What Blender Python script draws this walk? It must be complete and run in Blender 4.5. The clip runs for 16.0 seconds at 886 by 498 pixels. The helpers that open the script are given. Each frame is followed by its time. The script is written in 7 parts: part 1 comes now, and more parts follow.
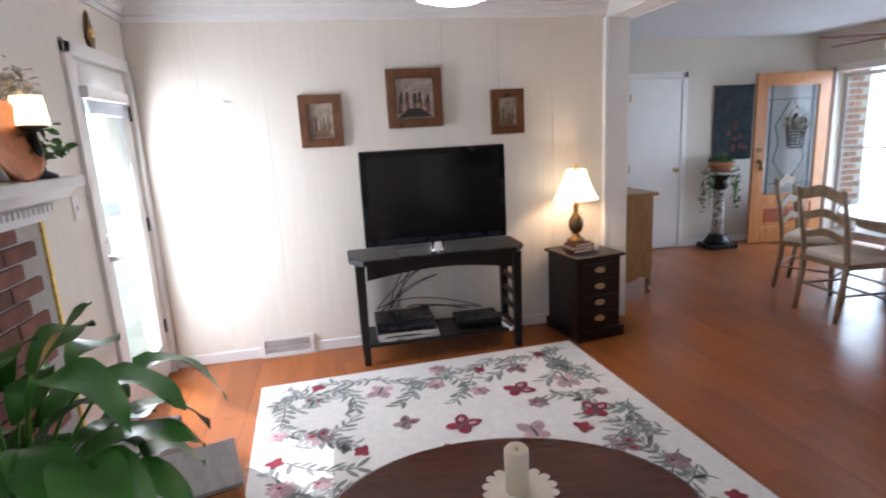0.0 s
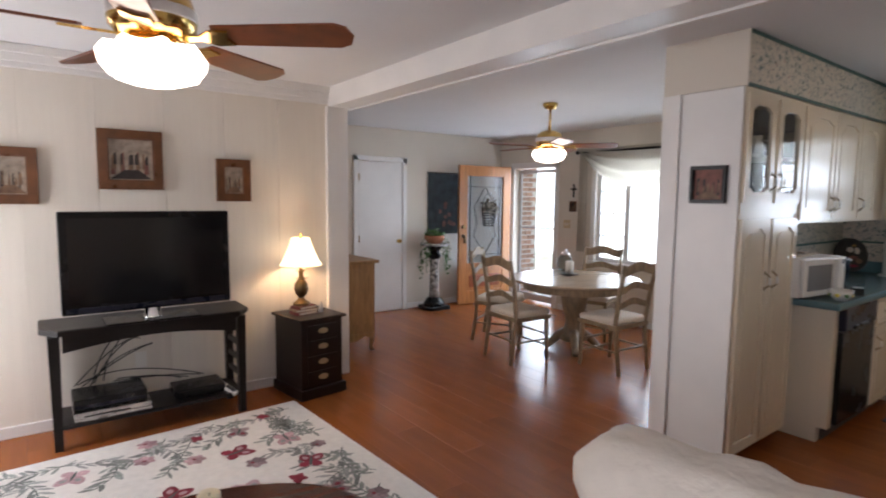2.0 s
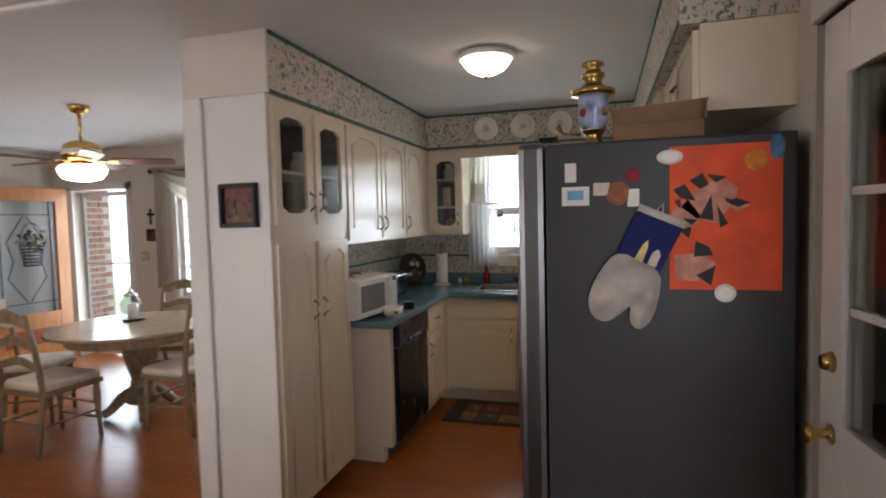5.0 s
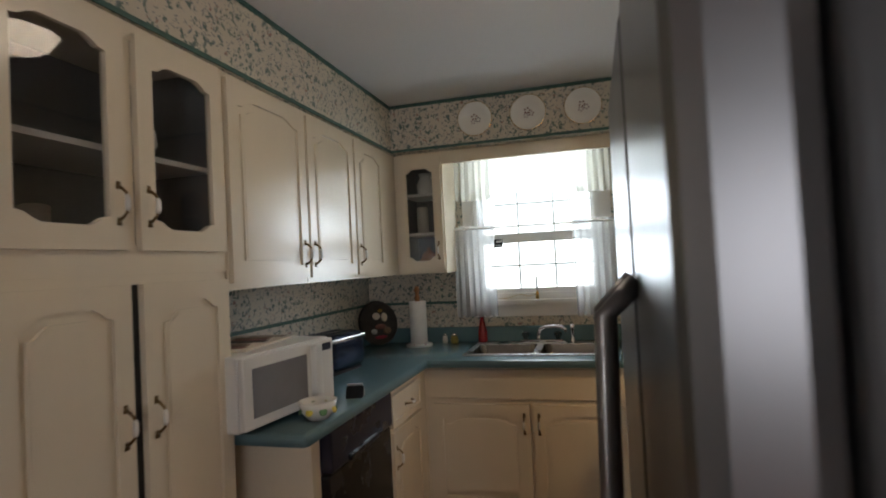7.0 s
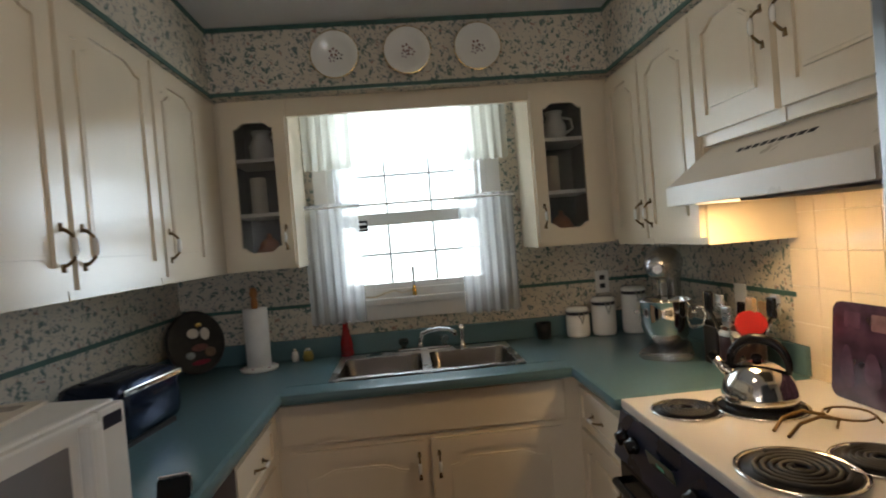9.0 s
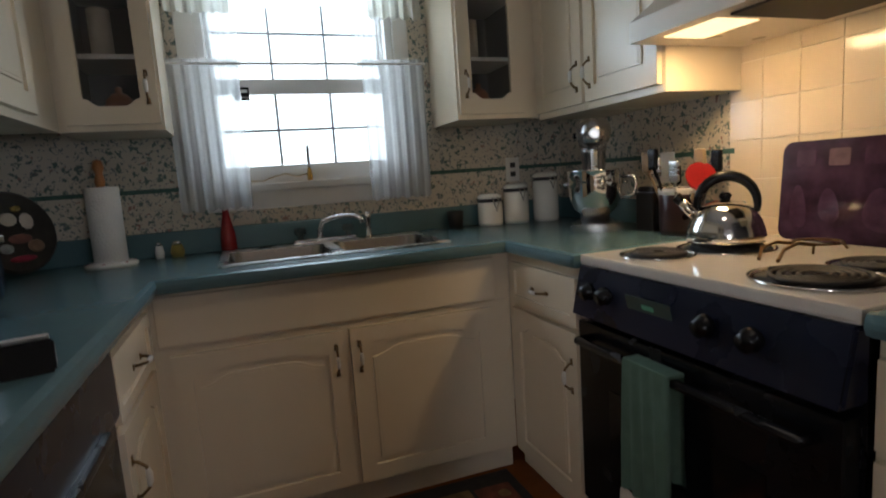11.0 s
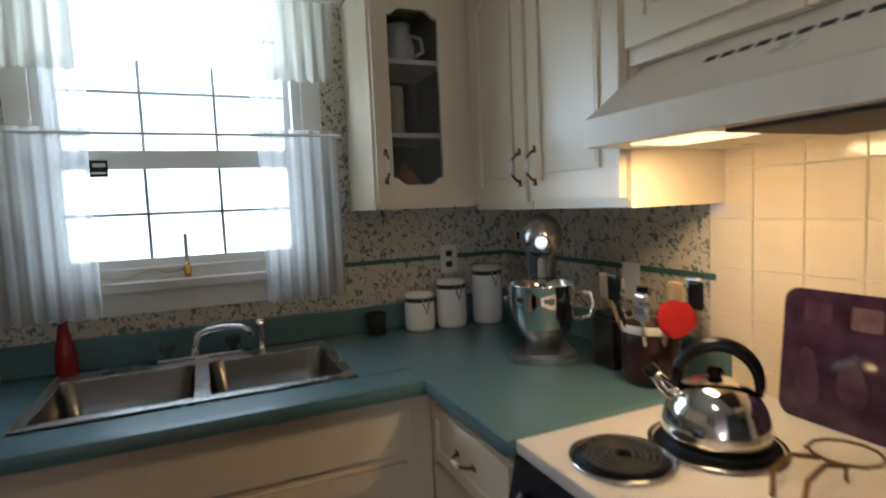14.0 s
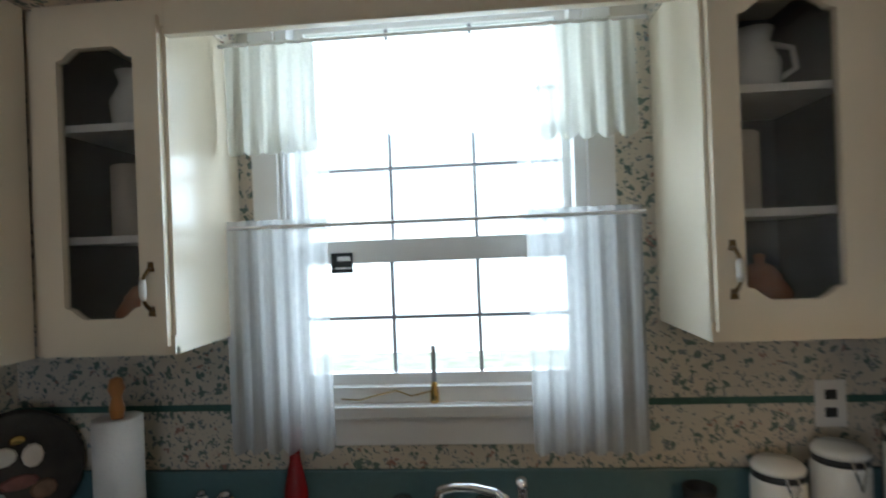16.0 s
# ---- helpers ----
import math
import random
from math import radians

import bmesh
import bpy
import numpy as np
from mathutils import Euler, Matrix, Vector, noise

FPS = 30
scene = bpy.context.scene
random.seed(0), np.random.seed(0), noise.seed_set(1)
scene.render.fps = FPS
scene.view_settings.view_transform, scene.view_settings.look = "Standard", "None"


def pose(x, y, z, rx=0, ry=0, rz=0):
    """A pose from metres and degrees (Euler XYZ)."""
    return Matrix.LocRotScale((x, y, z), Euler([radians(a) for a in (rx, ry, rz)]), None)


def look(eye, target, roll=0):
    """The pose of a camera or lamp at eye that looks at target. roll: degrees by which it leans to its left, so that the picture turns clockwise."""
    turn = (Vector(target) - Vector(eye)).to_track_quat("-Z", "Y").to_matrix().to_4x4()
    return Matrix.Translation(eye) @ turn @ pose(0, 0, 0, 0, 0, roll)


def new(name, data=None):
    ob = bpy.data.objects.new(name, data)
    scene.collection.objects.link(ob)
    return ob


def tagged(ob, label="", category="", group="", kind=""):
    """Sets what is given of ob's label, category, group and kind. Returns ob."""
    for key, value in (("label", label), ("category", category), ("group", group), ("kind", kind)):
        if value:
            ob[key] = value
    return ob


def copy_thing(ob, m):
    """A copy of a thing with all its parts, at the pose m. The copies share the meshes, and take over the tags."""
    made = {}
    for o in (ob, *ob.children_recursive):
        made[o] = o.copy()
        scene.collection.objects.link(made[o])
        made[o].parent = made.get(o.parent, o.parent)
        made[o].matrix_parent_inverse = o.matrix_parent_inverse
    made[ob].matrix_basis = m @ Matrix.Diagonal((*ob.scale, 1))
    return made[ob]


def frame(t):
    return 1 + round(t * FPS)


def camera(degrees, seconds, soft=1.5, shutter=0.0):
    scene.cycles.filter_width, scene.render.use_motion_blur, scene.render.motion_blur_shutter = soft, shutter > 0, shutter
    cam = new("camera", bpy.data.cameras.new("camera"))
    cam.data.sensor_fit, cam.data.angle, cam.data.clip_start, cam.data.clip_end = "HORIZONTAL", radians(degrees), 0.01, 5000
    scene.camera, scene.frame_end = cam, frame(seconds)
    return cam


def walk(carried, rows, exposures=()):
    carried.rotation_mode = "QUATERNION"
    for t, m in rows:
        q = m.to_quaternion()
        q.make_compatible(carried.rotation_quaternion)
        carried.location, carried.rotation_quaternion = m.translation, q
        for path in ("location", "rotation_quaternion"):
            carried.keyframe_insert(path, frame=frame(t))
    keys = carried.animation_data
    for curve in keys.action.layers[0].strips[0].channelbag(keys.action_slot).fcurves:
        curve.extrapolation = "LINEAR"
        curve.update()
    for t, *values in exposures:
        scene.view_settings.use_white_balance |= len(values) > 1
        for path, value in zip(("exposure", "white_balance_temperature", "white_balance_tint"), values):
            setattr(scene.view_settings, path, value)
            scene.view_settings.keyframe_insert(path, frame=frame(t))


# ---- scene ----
cam = camera(78.3, 16.0, soft=1.9, shutter=0.4)
PATH = [
    (0, (0.394, 0.254, 1.53), (0.758, 2.176, 1.112), -3.1),
    (0.5, (0.343, 0.234, 1.55), (0.954, 2.111, 1.23), -0.7),
    (1, (0.395, 0.099, 1.561), (1.233, 1.902, 1.341), 0.5),
    (1.5, (0.436, -0.019, 1.544), (1.463, 1.687, 1.358), 0.3),
    (2, (0.449, -0.106, 1.544), (1.644, 1.487, 1.355), 0.6),
    (2.5, (0.466, -0.162, 1.54), (1.826, 1.295, 1.366), 0.7),
    (3, (0.5, -0.229, 1.538), (2.02, 1.063, 1.389), 0.4),
    (3.5, (0.563, -0.279, 1.541), (2.228, 0.821, 1.408), 0.3),
    (4, (0.665, -0.272, 1.533), (2.454, 0.607, 1.373), -0.0),
    (4.5, (0.917, -0.254, 1.521), (2.794, 0.42, 1.381), -0.5),
    (5, (1.261, -0.199, 1.544), (3.176, 0.366, 1.433), -1.4),
    (5.2, (1.419, -0.166, 1.544), (3.346, 0.36, 1.439), -1.4),
    (7.3, (2.904, 0.179, 1.427), (4.835, 0.691, 1.513), -3.1),
    (7.5, (3.022, 0.221, 1.416), (4.96, 0.704, 1.516), -3.3),
    (8, (3.204, 0.312, 1.452), (5.17, 0.674, 1.507), -4.0),
    (8.5, (3.349, 0.412, 1.46), (5.345, 0.547, 1.479), -4.6),
    (9, (3.476, 0.51, 1.475), (5.471, 0.375, 1.438), -4.7),
    (9.5, (3.632, 0.578, 1.447), (5.602, 0.241, 1.352), -4.9),
    (10, (3.776, 0.641, 1.398), (5.698, 0.107, 1.247), -5.1),
    (10.2, (3.807, 0.666, 1.349), (5.716, 0.091, 1.187), -5.2),
    (12.3, (3.829, 0.834, 1.07), (5.651, 0.108, 0.678), -1.9),
    (12.5, (3.839, 0.797, 1.102), (5.668, 0.087, 0.714), -2.2),
    (13, (3.901, 0.651, 1.206), (5.727, -0.083, 0.847), -2.8),
    (13.5, (4.009, 0.506, 1.299), (5.825, -0.29, 1.037), -2.7),
    (14, (4.212, 0.429, 1.412), (6.036, -0.374, 1.247), -2.4),
    (14.5, (4.407, 0.374, 1.487), (6.295, -0.279, 1.374), -2.3),
    (15, (4.569, 0.318, 1.544), (6.533, -0.052, 1.469), -2.6),
    (15.5, (4.712, 0.321, 1.559), (6.709, 0.213, 1.525), -2.2),
    (16, (4.844, 0.33, 1.599), (6.837, 0.494, 1.601), -2.2),
]
EXPO = [(0.0, 0.3, 5650, 16), (1.5, 0.22, 5900, 18), (2.5, 0.14, 6350, 20), (5.0, 0.13, 6450, 18), (7.5, 0.0, 6500, 14), (9.0, 0.0, 6350, 13), (10.0, -0.08, 6150, 13), (12.5, -0.45, 5850, 14), (13.5, -0.15, 5850, 13), (14.5, -0.08, 5750, 11), (16.0, 0.08, 5750, 10)]
walk(cam, [(t, look(eye, target, roll)) for t, eye, target, roll in PATH], EXPO)

# ---- world, sun and the larger lights ----
world = bpy.data.worlds.new("sky")
scene.world = world
world.use_nodes = True
wn = world.node_tree.nodes
sky = wn.new("ShaderNodeTexSky")
sky.sky_type, sky.sun_disc = "NISHITA", False
sky.sun_elevation, sky.sun_rotation = radians(47.6), radians(315)
world.node_tree.links.new(sky.outputs[0], wn["Background"].inputs[0])
wn["Background"].inputs[1].default_value = 0.15


def lamp(name, kind, m, power, colour, size=0.1, size_y=None, spread=None):
    data = bpy.data.lights.new(name, kind)
    data.energy, data.color = power, colour
    if kind == "AREA":
        data.shape, data.size, data.size_y = "RECTANGLE", size, size_y or size
        if spread:
            data.spread = radians(spread)
    elif kind == "SUN":
        data.angle = radians(0.5)
    else:
        data.shadow_soft_size = size
    ob = new(name, data)
    ob.matrix_world = m
    return ob


lamp("sun", "SUN", look((-0.64, 0.65, 1.0), (0, 0, 0)), 5.0, (1.0, 0.95, 0.86))
DAY = (0.8, 0.9, 1.0)
lamp("patio_door_daylight", "AREA", look((-0.92, 3.7, 1.15), (1.0, 3.4, 0.9)), 50, (1.0, 0.98, 0.95), 0.62, 1.5)
# the south one is an added fill, out of view, to brighten the pantry end
lamp("south_window_daylight", "AREA", look((-0.92, -1.2, 1.4), (1.0, -0.8, 1.2)), 28, (0.95, 0.97, 1.0), 1.3, 1.2)
lamp("kitchen_window_daylight", "AREA", look((6.42, 0.48, 1.72), (5, 0.48, 1.5)), 15, DAY, 0.7, 0.9)
lamp("dining_window_daylight", "AREA", look((6.42, 3.4, 1.4), (5, 3.4, 1.2)), 42, DAY, 1.7, 1.2)
lamp("front_door_daylight", "AREA", look((6.42, 5.4, 1.1), (5, 5.2, 1.0)), 25, DAY, 0.7, 1.7)
WARM = (1.0, 0.72, 0.42)
# the bowls and the dome give off light themselves
lamp("hood_bulb", "AREA", look((4.98, -0.42, 1.505), (4.98, -0.52, 0.9)), 3.8, (1.0, 0.66, 0.3), 0.18, 0.1)
lamp("table_lamp_bulb", "POINT", pose(2.107, 3.957, 1.12), 9, WARM, 0.035)


# ---- materials ----
def mat(name, colour, rough=0.5, metal=0.0, vary=0.08, scale=8.0, bump=0.05, bump_scale=60.0, stretch=(1, 1, 1), island=0.0, piece=0.0, worn=0.08, **more):
    m = bpy.data.materials.new(name)
    m.use_nodes = True
    n, l = m.node_tree.nodes, m.node_tree.links
    b = n["Principled BSDF"]
    b.inputs["Roughness"].default_value, b.inputs["Metallic"].default_value = rough, metal
    for k, v in more.items():
        b.inputs[k.replace("_", " ")].default_value = v
    tc, mp = n.new("ShaderNodeTexCoord"), n.new("ShaderNodeMapping")
    mp.inputs["Scale"].default_value = stretch
    l.new(tc.outputs["Object"], mp.inputs[0])
    big, fine = n.new("ShaderNodeTexNoise"), n.new("ShaderNodeTexNoise")
    big.inputs["Scale"].default_value, big.inputs["Detail"].default_value = scale, 5
    fine.inputs["Scale"].default_value, fine.inputs["Detail"].default_value = bump_scale, 3
    for x in (big, fine):
        l.new(mp.outputs[0], x.inputs["Vector"])
    ramp = n.new("ShaderNodeValToRGB")
    ramp.color_ramp.elements[0].position, ramp.color_ramp.elements[1].position = 0.3, 0.72
    ramp.color_ramp.elements[0].color = [c * (1 - vary) for c in colour] + [1]
    ramp.color_ramp.elements[1].color = [min(1, c * (1 + vary)) for c in colour] + [1]
    l.new(big.outputs[0], ramp.inputs[0])
    out = ramp.outputs[0]
    if island or piece:
        rnd = n.new("ShaderNodeNewGeometry" if island else "ShaderNodeObjectInfo").outputs["Random Per Island" if island else "Random"]
        hsv, mr = n.new("ShaderNodeHueSaturation"), n.new("ShaderNodeMapRange")
        a = island or piece
        mr.inputs[3].default_value, mr.inputs[4].default_value = 1 - a, 1 + a
        l.new(rnd, mr.inputs[0])
        l.new(mr.outputs[0], hsv.inputs["Value"])
        l.new(out, hsv.inputs["Color"])
        out = hsv.outputs[0]
    l.new(out, b.inputs["Base Color"])
    rr = n.new("ShaderNodeMapRange")
    rr.inputs[3].default_value, rr.inputs[4].default_value = max(0, rough - worn), min(1, rough + worn)
    l.new(big.outputs[0], rr.inputs[0])
    l.new(rr.outputs[0], b.inputs["Roughness"])
    if bump:
        bp = n.new("ShaderNodeBump")
        bp.inputs["Strength"].default_value, bp.inputs["Distance"].default_value = bump, 0.01
        l.new(fine.outputs[0], bp.inputs["Height"])
        l.new(bp.outputs[0], b.inputs["Normal"])
    return m


def glow(name, colour, strength):
    m = mat(name, colour, 0.4, bump=0)
    b = m.node_tree.nodes["Principled BSDF"]
    b.inputs["Emission Color"].default_value = (*colour, 1)
    b.inputs["Emission Strength"].default_value = strength
    return m


def spotted(name, ground, spots, scale, size, rough=0.6):
    """Wallpaper: a cream ground with scattered sprigs in several colours."""
    m = mat(name, ground, rough, vary=0.05, scale=3, bump=0.02)
    n, l = m.node_tree.nodes, m.node_tree.links
    b = n["Principled BSDF"]
    old = b.inputs["Base Color"].links[0].from_socket
    tc = n["Texture Coordinate"]
    warp, add = n.new("ShaderNodeTexNoise"), n.new("ShaderNodeMixRGB")
    warp.inputs["Scale"].default_value = scale * 1.6
    add.blend_type, add.inputs[0].default_value = "LINEAR_LIGHT", 0.035
    l.new(tc.outputs["Object"], warp.inputs["Vector"])
    l.new(tc.outputs["Object"], add.inputs[1])
    l.new(warp.outputs["Color"], add.inputs[2])
    for k, (colour, sc, sz) in enumerate(spots):
        v, r, mix = n.new("ShaderNodeTexVoronoi"), n.new("ShaderNodeValToRGB"), n.new("ShaderNodeMixRGB")
        v.inputs["Scale"].default_value = scale * sc
        mp = n.new("ShaderNodeMapping")
        mp.inputs["Location"].default_value = (k * 3.1, k * 1.7, k * 2.3)
        l.new(add.outputs[0], mp.inputs[0])
        l.new(mp.outputs[0], v.inputs["Vector"])
        r.color_ramp.elements[0].position, r.color_ramp.elements[1].position = size * sz, size * sz + 0.06
        r.color_ramp.elements[0].color, r.color_ramp.elements[1].color = (1, 1, 1, 1), (0, 0, 0, 1)
        l.new(v.outputs["Distance"], r.inputs[0])
        l.new(r.outputs[0], mix.inputs[0])
        l.new(old, mix.inputs[1])
        mix.inputs[2].default_value = (*colour, 1)
        old = mix.outputs[0]
    l.new(old, b.inputs["Base Color"])
    return m


def glass(name, tint=(1, 1, 1), rough=0.0, clear=0.85):
    m = bpy.data.materials.new(name)
    m.use_nodes = True
    n, l = m.node_tree.nodes, m.node_tree.links
    n.remove(n["Principled BSDF"])
    t, g, x, f = n.new("ShaderNodeBsdfTransparent"), n.new("ShaderNodeBsdfGlossy"), n.new("ShaderNodeMixShader"), n.new("ShaderNodeLayerWeight")
    t.inputs[0].default_value = (*[c * clear for c in tint], 1)
    g.inputs["Roughness"].default_value = rough
    curve, gain = n.new("ShaderNodeMath"), n.new("ShaderNodeMath")
    curve.operation, gain.operation = "POWER", "MULTIPLY_ADD"
    curve.inputs[1].default_value, gain.inputs[1].default_value, gain.inputs[2].default_value = 4.0, 0.5, 0.03
    l.new(f.outputs["Facing"], curve.inputs[0])
    l.new(curve.outputs[0], gain.inputs[0])
    l.new(gain.outputs[0], x.inputs[0])
    l.new(t.outputs[0], x.inputs[1])
    l.new(g.outputs[0], x.inputs[2])
    l.new(x.outputs[0], n["Material Output"].inputs[0])
    return m


def sheer(name, colour, clear):
    m = bpy.data.materials.new(name)
    m.use_nodes = True
    n, l = m.node_tree.nodes, m.node_tree.links
    n.remove(n["Principled BSDF"])
    t, d, tl, x1, x2 = (n.new("ShaderNode" + k) for k in ("BsdfTransparent", "BsdfDiffuse", "BsdfTranslucent", "MixShader", "MixShader"))
    d.inputs[0].default_value = tl.inputs[0].default_value = (*colour, 1)
    x1.inputs[0].default_value = 0.55
    no, r = n.new("ShaderNodeTexNoise"), n.new("ShaderNodeMapRange")
    no.inputs["Scale"].default_value = 30
    r.inputs[3].default_value, r.inputs[4].default_value = 1 - clear - 0.12, 1 - clear + 0.12
    l.new(no.outputs[0], r.inputs[0])
    l.new(r.outputs[0], x2.inputs[0])
    l.new(d.outputs[0], x1.inputs[1])
    l.new(tl.outputs[0], x1.inputs[2])
    l.new(t.outputs[0], x2.inputs[1])
    l.new(x1.outputs[0], x2.inputs[2])
    l.new(x2.outputs[0], n["Material Output"].inputs[0])
    return m


PAINT = mat("cream_wall_paint", (0.66, 0.6, 0.51), 0.6, vary=0.03, scale=2, bump=0.03)
PANEL = mat("painted_panelling", (0.72, 0.665, 0.58), 0.5, vary=0.03, scale=3, bump=0.04, stretch=(8, 8, 0.6))
WHITE = mat("white_trim_paint", (0.75, 0.73, 0.7), 0.4, vary=0.03, scale=5, bump=0.02)
CEIL = mat("white_ceiling_paint", (0.7, 0.7, 0.7), 0.85, vary=0.02, scale=2, bump=0.12, bump_scale=90)
CAB = mat("cream_cabinet_enamel", (0.75, 0.65, 0.49), 0.2, worn=0.04, vary=0.02, scale=3, bump=0.015, bump_scale=25, stretch=(3, 3, 0.7))
PLANK = mat("orange_laminate", (0.275, 0.084, 0.02), 0.24, worn=0.02, vary=0.12, scale=2.2, bump=0, stretch=(5, 0.5, 1), piece=0.1, Specular_IOR_Level=0.28)
PAPER = spotted("sprig_wallpaper", (0.59, 0.525, 0.42), (((0.12, 0.17, 0.145), 1.0, 1.0), ((0.17, 0.2, 0.21), 1.6, 0.85), ((0.3, 0.16, 0.13), 0.7, 0.42)), 29, 0.29)
BORDER = mat("green_border_paper", (0.045, 0.11, 0.09), 0.6, vary=0.2, scale=30)
COUNTER = mat("teal_laminate", (0.095, 0.17, 0.185), 0.27, worn=0.0, vary=0.03, scale=60, bump=0.01)
MUNTIN = mat("pale_grey_muntin", (0.4, 0.41, 0.43), 0.5)
BLACK = mat("black_enamel", (0.006, 0.006, 0.007), 0.26, vary=0.2, bump=0.01, Specular_IOR_Level=0.3)
BURNT = mat("burnt_enamel", (0.012, 0.01, 0.009), 0.45, vary=0.3, scale=20, bump=0.02)
NAVY = mat("dark_blue_black_plastic", (0.009, 0.011, 0.024), 0.28, vary=0.2, bump=0.01, Specular_IOR_Level=0.35)
FRIDGE = mat("satin_fridge_steel", (0.16, 0.16, 0.165), 0.32, 1.0, vary=0.03, scale=3, bump=0)
BASIN = mat("satin_sink_steel", (0.24, 0.22, 0.2), 0.25, 1.0, vary=0.05, scale=4, bump=0.0, worn=0.04)
STEEL = mat("brushed_steel", (0.55, 0.54, 0.52), 0.28, 1.0, vary=0.06, scale=6, bump=0.03, bump_scale=90, stretch=(1, 1, 12))
CHROME = mat("polished_chrome", (0.72, 0.71, 0.7), 0.1, 1.0, vary=0.03, bump=0)
GREY = mat("grey_fridge_side", (0.042, 0.043, 0.045), 0.42, Specular_IOR_Level=0.3, vary=0.05, scale=3, bump=0.06, bump_scale=220)
BRASS = mat("polished_brass", (0.62, 0.42, 0.14), 0.2, 1.0, vary=0.1, bump=0.02)
OLDBRASS = mat("antique_brass", (0.2, 0.13, 0.06), 0.35, 1.0, vary=0.2, bump=0.03)
PORCELAIN = mat("white_porcelain", (0.78, 0.76, 0.7), 0.12, vary=0.03, bump=0)
ESPRESSO = mat("espresso_wood", (0.01, 0.007, 0.006), 0.36, Specular_IOR_Level=0.3, vary=0.3, scale=5, bump=0.03, stretch=(1, 6, 6))
CHERRY = mat("dark_cherry_wood", (0.075, 0.018, 0.01), 0.16, vary=0.25, scale=4, bump=0.02, stretch=(1, 7, 7))
MAHOG = mat("near_black_mahogany", (0.011, 0.005, 0.004), 0.33, Specular_IOR_Level=0.35, vary=0.3, scale=5, bump=0.02, stretch=(6, 6, 1))
OAK = mat("honey_oak", (0.42, 0.17, 0.05), 0.35, vary=0.22, scale=4, bump=0.04, stretch=(7, 7, 0.8))
BLADE = mat("fan_blade_oak", (0.2, 0.055, 0.018), 0.35, vary=0.3, scale=5, bump=0.03, stretch=(2, 2, 2))
DISTRESS = mat("worn_cream_oak", (0.25, 0.175, 0.1), 0.45, vary=0.35, scale=9, bump=0.06, stretch=(3, 3, 1))
BUFFET = mat("carved_oak_buffet", (0.3, 0.16, 0.06), 0.4, vary=0.25, scale=6, bump=0.05, stretch=(5, 5, 1))
FRAME = mat("walnut_frame", (0.13, 0.05, 0.018), 0.3, vary=0.3, scale=12, bump=0.06)
LINEN = mat("cream_seat_linen", (0.66, 0.58, 0.47), 0.85, vary=0.06, scale=12, bump=0.12, bump_scale=300)
THROW = mat("ivory_throw_cover", (0.72, 0.66, 0.58), 0.9, vary=0.06, scale=9, bump=0.9, bump_scale=22)
SLATE = mat("blue_grey_upholstery", (0.2, 0.21, 0.22), 0.85, vary=0.1, scale=14, bump=0.2, bump_scale=260)
PLASTIC = mat("white_plastic", (0.74, 0.72, 0.67), 0.35, vary=0.02, bump=0.01)
SCREEN = mat("black_screen", (0.004, 0.004, 0.005), 0.12, vary=0.1, bump=0)
RUBBER = mat("black_rubber", (0.012, 0.012, 0.012), 0.6, vary=0.2)
# dark grey that stands in for shade inside the glazed cabinets
INNER_SHADE = mat("dark_grey_inner_shade", (0.12, 0.12, 0.125), 0.7, vary=0.15, scale=6)
DARK = mat("dark_interior", (0.05, 0.045, 0.04), 0.7)
CLEAR = glass("clear_glass", (0.97, 1, 0.99), 0.0, 0.95)
CABGLASS = glass("cabinet_glass", (0.95, 0.95, 0.94), 0.02, 0.92)
SHEER = sheer("sheer_voile", (0.6, 0.6, 0.58), 0.34)
LACE = sheer("cream_lace", (0.6, 0.585, 0.5), 0.2)
SCARF = sheer("cream_scarf", (0.5, 0.45, 0.37), 0.0)
SHADE = glow("lit_linen_shade", (1.0, 0.74, 0.42), 2.2)
DOME = glow("lit_dome_glass", (1.0, 0.84, 0.64), 9.8)
BOWL = glow("lit_frosted_glass", (1.0, 0.86, 0.68), 7.0)
TILE = mat("cream_wall_tile", (0.7, 0.6, 0.46), 0.14, vary=0.03, scale=9, bump=0.02, bump_scale=12, piece=0.04)
GROUT = mat("tile_grout", (0.8, 0.74, 0.64), 0.8)
BRICK = mat("red_brick", (0.17, 0.068, 0.046), 0.85, vary=0.3, scale=18, bump=0.3, bump_scale=90, piece=0.25)
PALEBRICK = mat("outdoor_brick", (0.4, 0.24, 0.18), 0.85, vary=0.25, scale=18, bump=0.2, piece=0.2)
PALEMORTAR = mat("white_mortar", (0.66, 0.64, 0.6), 0.95, vary=0.08, scale=40, bump=0.2)
MORTAR = mat("pale_mortar", (0.45, 0.42, 0.38), 0.95, vary=0.1, scale=40, bump=0.3)
LEAF = mat("peace_lily_leaf", (0.045, 0.19, 0.018), 0.3, vary=0.35, scale=9, bump=0.08, bump_scale=30, island=0.3)
SOIL = mat("potting_soil", (0.03, 0.02, 0.012), 0.95, vary=0.3, scale=40, bump=0.6)
TERRA = mat("terracotta", (0.36, 0.14, 0.07), 0.8, vary=0.15, scale=12)


